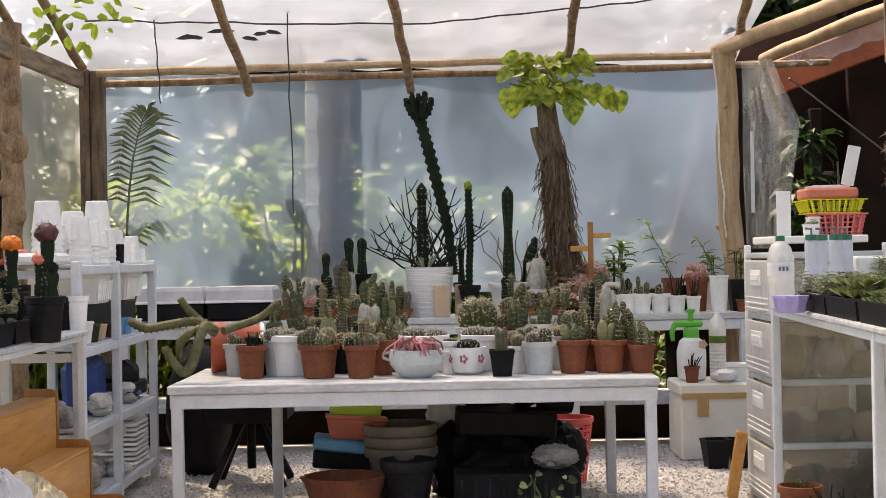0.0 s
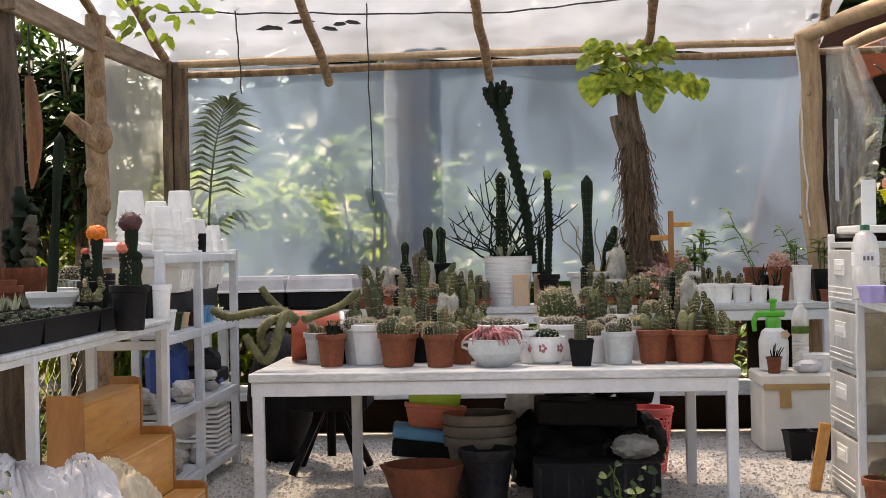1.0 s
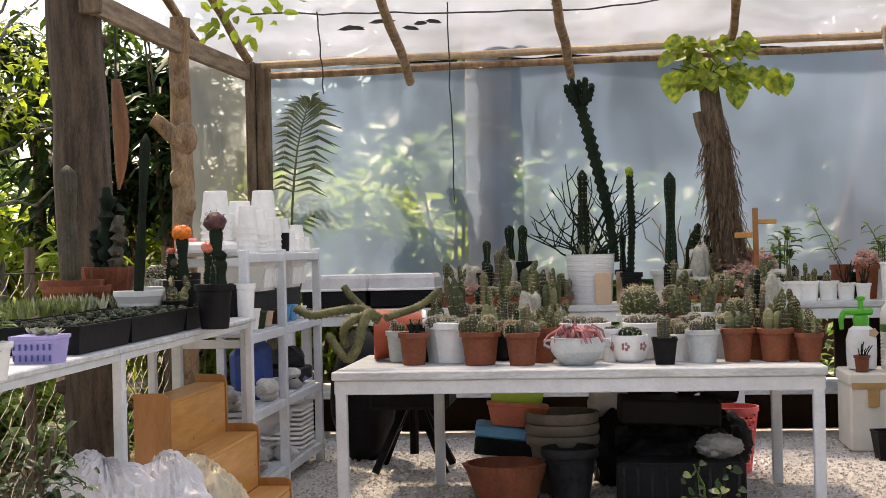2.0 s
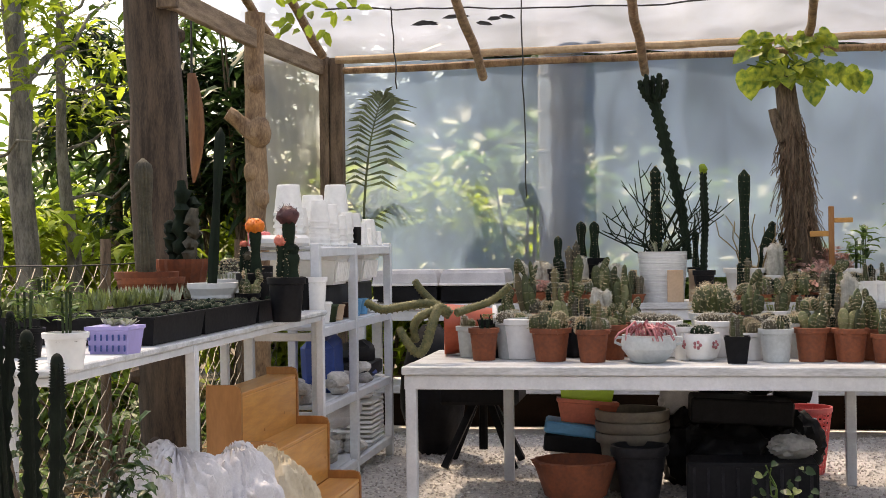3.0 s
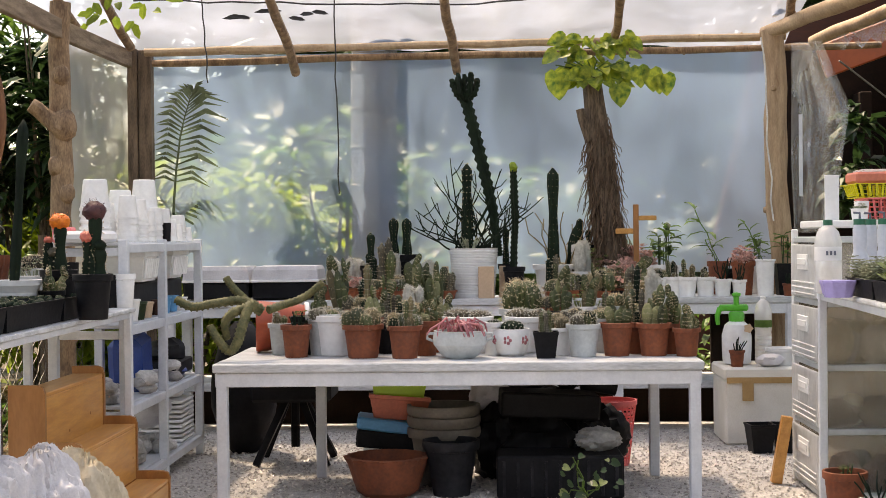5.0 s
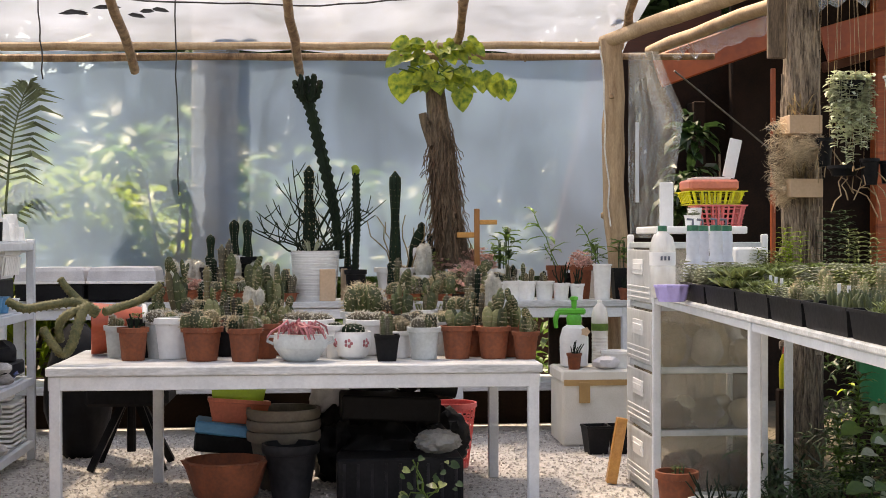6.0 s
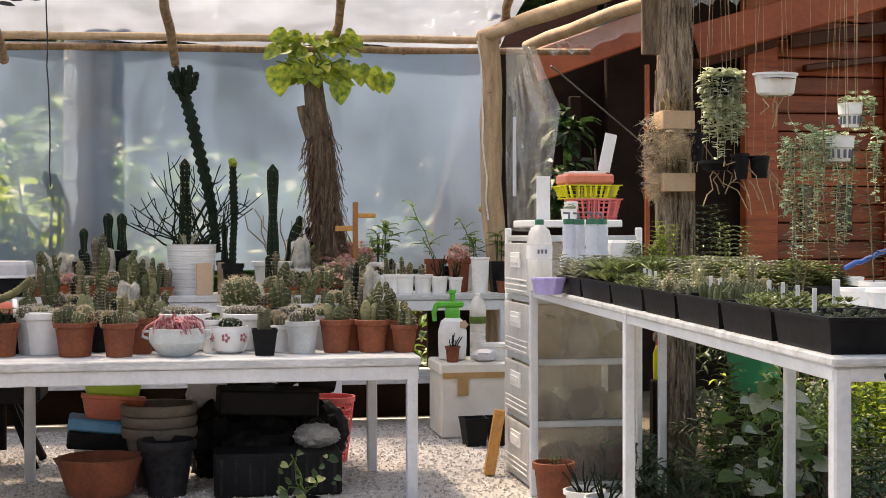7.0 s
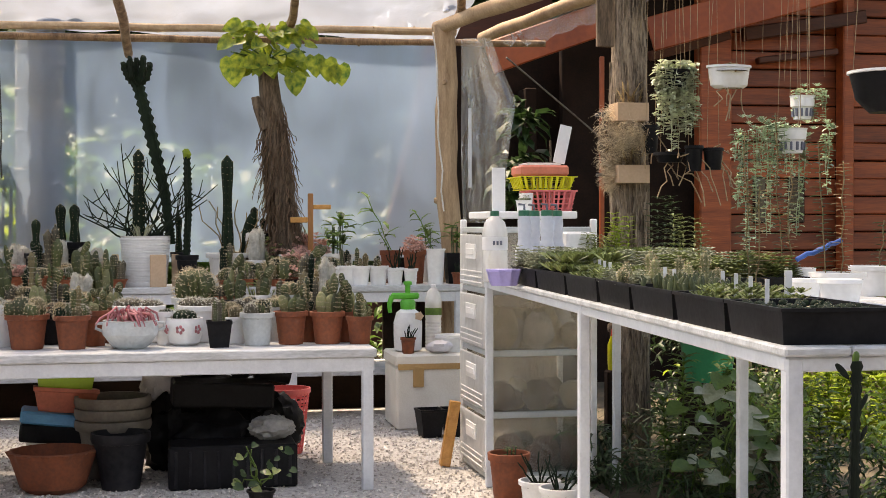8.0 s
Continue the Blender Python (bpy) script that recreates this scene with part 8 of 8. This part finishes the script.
    part("label", Solid().box((0, -0.0475, 0.085), (0.034, 0.003, 0.05), b=0.001), "label_grey", root, "pale printed mark")
lb = thing("lilac_basket", "lilac scalloped plastic basket at the table end", "basket", (1.533, 6.258, 1.121))
s = Solid().lathe([(0.06, 0), (0.066, 0.02), (0.074, 0.06), (0.078, 0.065), (0.078, 0.075), (0.068, 0.075)], 36, wave=lambda a, i: 1 + (0.07 * math.cos(9 * a) if i > 0 else 0), c=(0.01, -0.04, 0))
part("body", s, "purple", lb)
TT = 1.432
whole("tower_lid", Solid().box((0, 0, 0.02), (0.5, 0.5, 0.04), b=0.006), "white_pot", "white lid board on the drawer tower", "board", (1.99, 7.61, TT))
bz = TT + 0.041
pb = basket("pink_basket", "pink square open-work plastic basket", (2.17, 7.7, bz), 0.15, 0.18, 0.12, "pink_plastic", 28, 4, True)
yb = basket("yellow_basket", "yellow-green square plastic basket on a pink one", (2.13, 7.7, bz + 0.121), 0.19, 0.22, 0.075, "yellow_plastic", 30, 2, True)
pk = thing("pink_box", "pink lidded plastic box on the yellow basket", "box", (2.12, 7.7, bz + 0.2))
part("box", Solid().box((0, 0, 0.03), (0.28, 0.24, 0.06), b=0.012), "salmon", pk)
part("lid", Solid().box((0.0, 0, 0.068), (0.2, 0.2, 0.014), b=0.005), "drawer_film", pk)
whole("paper_sheet", Solid().box((0, 0, 0.11), (0.07, 0.006, 0.22), pose(0, 0, 0, 0, 12, 0), 0.001), "paper", "white sheet standing on the pink box", "paper", (2.26, 7.72, bz + 0.275))
whole("white_card", Solid().box((0, 0, 0.12), (0.075, 0.01, 0.24), b=0.002), "paper", "tall white box standing on the drawer tower", "box", (1.83, 7.5, bz))
whole("drink_cup", Solid().lathe([(0.03, 0), (0.04, 0.1), (0.042, 0.1), (0.036, 0.102)], 16), "paper", "white cup with a blue mark on the tower", "cup", (2.0, 7.55, bz))
potted(1.96, 7.45, bz, 0.045, 0.06, "tall", "grey_rosettes", 0.05)
whole("storage_box", Solid().box((0, 0, 0.12), (0.15, 0.2, 0.24), b=0.012), "white_pot", "white plastic storage box behind the bottles", "box", ((2.160, 7.100, 1.303)[0], 7.15, RZ))

# ---- hanging plants on the right ----
HZ = 3.5
for y in (4.9, 6.3, 6.6, 7.6, 7.8, 8.1):
    part("porch_beam", Solid().box((5.6, y, HZ + 0.06), (6.6, 0.08, 0.1), b=0.01), "timber_and_shade", house)
part("porch_post", Solid().box((8.8, 5.3, HZ / 2), (0.1, 0.1, HZ), b=0.01), "house", house)


def hung(name, label, p, top=HZ + 0.01, spread=0.09, n=3, category="hanging planter"):
    root = thing(name, label, category, p)
    for k in range(n):
        a = 2 * math.pi * k / n + 0.5
        part("wire", Solid().tube([(spread * math.cos(a), spread * math.sin(a), 0.0), (spread * 0.25 * math.cos(a), spread * 0.25 * math.sin(a), top - p[2])], 0.0014, 5), "straw", root)
    return root


def strand(root, p, length, leaf, mat, seed, sway=0.02):
    r6 = random.Random(seed)
    pts = wobble(p, (p[0] + r6.uniform(-sway, sway), p[1] + r6.uniform(-sway, sway), p[2] - length), 6, 0.008, seed)
    s = Solid().tube(pts, 0.0018, 4)
    n = max(4, int(length / 0.011))
    for k in range(n):
        f = k / n
        j = min(int(f * 5), 4)
        q = pts[j].lerp(pts[j + 1], f * 5 - j)
        a = r6.uniform(0, 6.28)
        s.leaf(q, (math.cos(a), math.sin(a), r6.uniform(-0.4, 0.3)), (0, 0, 1), leaf * r6.uniform(0.7, 1.2), leaf * 0.75, 0.1)
    part("strand", s, mat, root, smooth=0)


p = (3.222, 7.600, 2.309)
hp = hung("hanging_trough", "white oval hanging trough on thin cords", p, spread=0.12)
s = Solid().lathe([(0.09, -0.125), (0.11, -0.11), (0.125, -0.01), (0.135, -0.008), (0.135, 0.005), (0.118, 0.005), (0.1, -0.05)], 28)
s.v = [(q[0], q[1] * 0.6, q[2]) for q in s.v]
part("trough", s, "white_pot", hp)
part("soil", Solid().lathe([(0.11, -0.03), (0.01, -0.02)], 20), "soil", hp)
s = Solid()
for k in range(7):
    s.tube(wobble((r5.uniform(-0.1, 0.1), 0, 0), (r5.uniform(-0.16, 0.18), -0.08, r5.uniform(-0.35, 0.06)), 6, 0.03, k), 0.004, 5)
part("root_tangle", s, "straw", hp, "dangling dry aerial roots")
p = (2.933, 7.700, 2.292)
hp = hung("hanging_plant", "grey-green trailing plant hanging in a dense column", p)
part("pot", Solid().lathe([(0.06, -0.11), (0.085, 0), (0.09, 0.0), (0.075, -0.03)], 18), "black_pot", hp)
for k in range(44):
    a, R = r5.uniform(0, 6.28), r5.uniform(0.03, 0.12)
    strand(hp, (R * math.cos(a), R * math.sin(a) * 0.8, 0.02 + 0.03 * r5.random()), r5.uniform(0.12, 0.56) * (1.15 - 4.0 * R), 0.045, "string_leaf", 700 + k)
for k, (q, r, mat) in enumerate((((3.195, 6.600, 2.049), 0.062, "white_pot"), ((2.997, 6.300, 1.861), 0.07, "white_pot"))):
    hp = hung("hanging_basket", "small white slotted basket of trailing succulents", q, spread=r)
    part("basket", Solid().lathe([(r * 0.7, -0.12), (r * 0.8, -0.06), (r * 0.95, -0.055), (r, 0), (r * 1.06, 0.0), (r * 0.9, -0.02)], 20), mat, hp)
    for j in range(12):
        a = 2 * math.pi * j / 12
        part("slot", Solid().box((r * 0.8 * math.cos(a), r * 0.8 * math.sin(a), -0.085), (0.012, 0.012, 0.04), pose(0, 0, 0, 0, 0, math.degrees(a)), 0.002), "ink", hp)
    for j in range(34 if k else 12):
        a = r5.uniform(0, 6.28)
        R = r * (1.0 + (r5.random() * 2.6 if k else 0.4))
        x = R * math.cos(a) - (0.06 if k else -0.05)
        strand(hp, (x, 0.4 * R * math.sin(a), 0.03 - 0.25 * abs(x + 0.06) * (k > 0)), r5.choice((0.14, 0.22, 0.34, 0.56)) * r5.uniform(0.8, 1.1) * (1 if k else 0.5), 0.032, "trail_leaf", 760 + 40 * k + j)
    s = Solid()
    for j in range(34 if k else 6):
        rosette(s, (r5.uniform(-0.3, 0.22) if k else r5.uniform(-0.02, 0.08), -0.03, r5.uniform(-0.04, 0.05)), 0.03, 9, 0.4, r5)
    part("foliage", s, "trail_leaf", hp, smooth=0)
q = (2.724, 4.900, 1.974)
hp = hung("hanging_bowl", "black hanging bowl planter with a pale rim", q, spread=0.13)
part("bowl", Solid().lathe([(0.07, -0.15), (0.12, -0.1), (0.145, 0), (0.13, 0.0), (0.11, -0.06)], 28), "black_pot", hp)
part("rim", Solid().lathe([(0.143, -0.004), (0.153, -0.002), (0.153, 0.008), (0.14, 0.008)], 28, caps=False), "white_pot", hp)
for k, (q, r, h) in enumerate((((2.930, 8.100, 2.002), 0.05, 0.17), ((3.088, 7.800, 1.863), 0.055, 0.15), ((3.208, 7.800, 1.851), 0.06, 0.13), ((2.974, 7.900, 1.828), 0.09, 0.06))):
    hp = hung("hanging_pot", "small black plastic pot hung on wire", q, spread=r * 0.9, n=2)
    part("pot", Solid().lathe([(r * 0.75, -h), (r * 0.95, -0.02), (r * 1.06, -0.018), (r * 1.04, 0), (r * 0.9, 0), (r * 0.8, -0.05)], 18), "black_pot", hp)
    s = Solid()
    for j in range(5):
        s.tube(wobble((0, 0, 0), (r5.uniform(-0.15, 0.2), -0.05, r5.uniform(-0.4, 0.03)), 6, 0.03, 30 + j + k), 0.004, 5)
    part("root_tangle", s, "straw", hp, "dangling dry roots")
s = Solid()
for k in range(12):
    x = (2.885, 7.900, 2.530)[0] + r5.uniform(0, 1.2)
    y = 7.9 + r5.uniform(-0.4, 0.3)
    s.tube([(x, y, HZ + 0.01), (x + r5.uniform(-0.02, 0.02), y, 3.0), (x + r5.uniform(-0.03, 0.03), y, r5.uniform(2.2, 2.6))], 0.0012, 4)
whole("wire_tangle", s, "straw", "many thin hanging wires below the porch roof", "wires", kind="stuff")

# wooden boxes, straw and orchids on the tree trunk
for k, q in enumerate(((2.820, 8.200, 2.029), (2.824, 8.200, 1.651))):
    root = thing("wooden_box", "small raw wooden box planter tied to the trunk", "box planter", (q[0], q[1], q[2]))
    for x, y, w, d in ((0, -0.09, 0.2, 0.014), (-0.093, 0, 0.014, 0.165), (0.093, 0, 0.014, 0.165)):
        part("side", Solid().box((x, y, 0.055), (w, d, 0.11), b=0.002), "card", root, smooth=20)
    part("tie", Solid().lathe([(0.134, 0.05), (0.136, 0.06), (0.134, 0.07)], 22, c=(0, 0.22, 0), caps=False), "wire", root)
    part("base", Solid().box((0, 0.02, 0.006), (0.17, 0.16, 0.01), b=0.002), "card", root)
    s = Solid()
    for j in range(22):
        a = r5.uniform(0, 6.28)
        s.leaf((r5.uniform(-0.07, 0.07), -0.02, 0.09), (math.cos(a), math.sin(a), 1.4), (0, 0, 1), r5.uniform(0.08, 0.26), 0.01, 0.3)
    part("foliage", s, "leaf_dry", root, smooth=0)
q = Vector((2.702, 8.250, 1.965))
root = thing("moss_bundle", "shaggy hanging bundle of dry brown moss and roots", "moss", q)
s = Solid()
for k in range(2600):
    a = r5.random()
    wide = 1.0 - 0.65 * a
    p = Vector((r5.gauss(0.02, 0.05) * wide + 0.12 * max(0.0, 0.4 - a) * r5.random(), r5.uniform(-0.1, 0.04), 0.16 - a * 0.5))
    if r5.random() < 0.3:
        p = Vector((r5.uniform(0.02, 0.2), r5.uniform(-0.17, -0.1), r5.gauss(-0.03, 0.045)))
    d = Vector((r5.uniform(-1, 1), r5.uniform(-0.6, 0.2), r5.uniform(-1.5, 0.5))).normalized()
    L = r5.uniform(0.03, 0.08)
    sd = d.orthogonal().normalized() * 0.0016
    mid = p + d * L * 0.5 + Vector((r5.uniform(-1, 1), r5.uniform(-1, 1), 0)) * 0.03
    s.add([p - sd, p + sd, mid + sd, mid - sd, p + d * L * 1.2], [(0, 1, 2, 3), (3, 2, 4)])
part("fibre_cover", s, "pale_moss", root, smooth=0, kind="stuff")
part("core", Solid().ball((0.01, 0.02, -0.06), (0.06, 0.05, 0.17), 12, 9, 0.15, 2), "bark", root)
part("tie", Solid().tube([(0.03, 0.02, 0.05), (0.1, 0.1, 0.12)], 0.01, 5), "wire", root)
root = thing("trunk_board", "weathered short board nailed to the tree trunk", "board", (2.677, 8.250, 2.519))
part("board", Solid().box((0.02, 0.03, 0.2), (0.11, 0.04, 0.45), b=0.006), "old_wood", root, smooth=20)
part("nail", Solid().tube([(0.05, 0.03, 0.2), (0.16, 0.1, 0.2)], 0.006, 5), "wire", root)
# leafy plants in front of the trunk and the dark house corner
for k, (q, h, mat) in enumerate((((2.401, 7.000, 1.274), 0.25, "leaf_lime"), ((2.626, 7.100, 1.271), 0.34, "leaf_dark"), ((2.692, 6.900, 1.259), 0.26, "succulent"), ((2.247, 7.050, 1.244), 0.15, "succulent"))):
    root = thing("potted_plant", "black pot with a bushy long-leaved succulent", "potted plant", (q[0], q[1], RZ))
    zs = make_pot(root, 0.06, 0.1, "black")
    s = Solid()
    for j in range(5):
        x, y = r5.uniform(-0.07, 0.07), r5.uniform(-0.04, 0.04)
        hh = h * r5.uniform(0.7, 1.1)
        for n in range(10):
            for b in range(3):
                a = n * 1.1 + b * 2.09
                s.leaf((x, y, zs + hh * n / 10), (math.cos(a), math.sin(a), 0.5), (0, 0, 1), 0.075 * (1.1 - 0.05 * n), 0.014, 0.3)
    part("foliage", s, mat, root, smooth=0)
shrub((3.1, 11.2, 1.8), (0.35, 0.2, 0.5), 120, 0.22, "leaf_dark", "dark broad-leaved plant in the shade of the house", 411, 3)
pot_r = thing("potted_plant", "terracotta pot of dry seedlings on the gravel", "potted plant", ((1.736, 6.850, 0.049)[0], 6.9, 0))
zs = make_pot(pot_r, 0.105, 0.24, "terracotta")
fill(pot_r, "leafy", 0.08, zs, 0.06, 7)
for k, px in enumerate((955, 990)):
    q = ((1.815, 6.600, 0.093), (1.849, 6.350, 0.138))[k]
    root = thing("potted_plant", "white plastic pot with thin bare stems under the table", "potted plant", (q[0], q[1], 0))
    zs = make_pot(root, 0.1, 0.15 + 0.01 * k, "white")
    fill(root, "twigs", 0.08, zs, 0.16, 9 + k)
bt = thing("glue_bottle", "slim yellow and white bottle standing by the trunk", "bottle", ((2.623, 7.900, 0.522)[0], 7.9, 0))
zb = (2.623, 7.900, 0.539)[2]
part("stand", Solid().box((0, 0, zb / 2), (0.09, 0.08, zb - 0.002), b=0.01), "timber_and_shade", bt)
part("bottle", Solid().lathe([(0.03, 0), (0.033, 0.05), (0.033, 0.15), (0.015, 0.2)], 14, c=(0, 0, zb)), "yellow_plastic", bt)
part("cap", Solid().lathe([(0.014, 0.2), (0.01, 0.24)], 12, c=(0, 0, zb)), "red", bt)
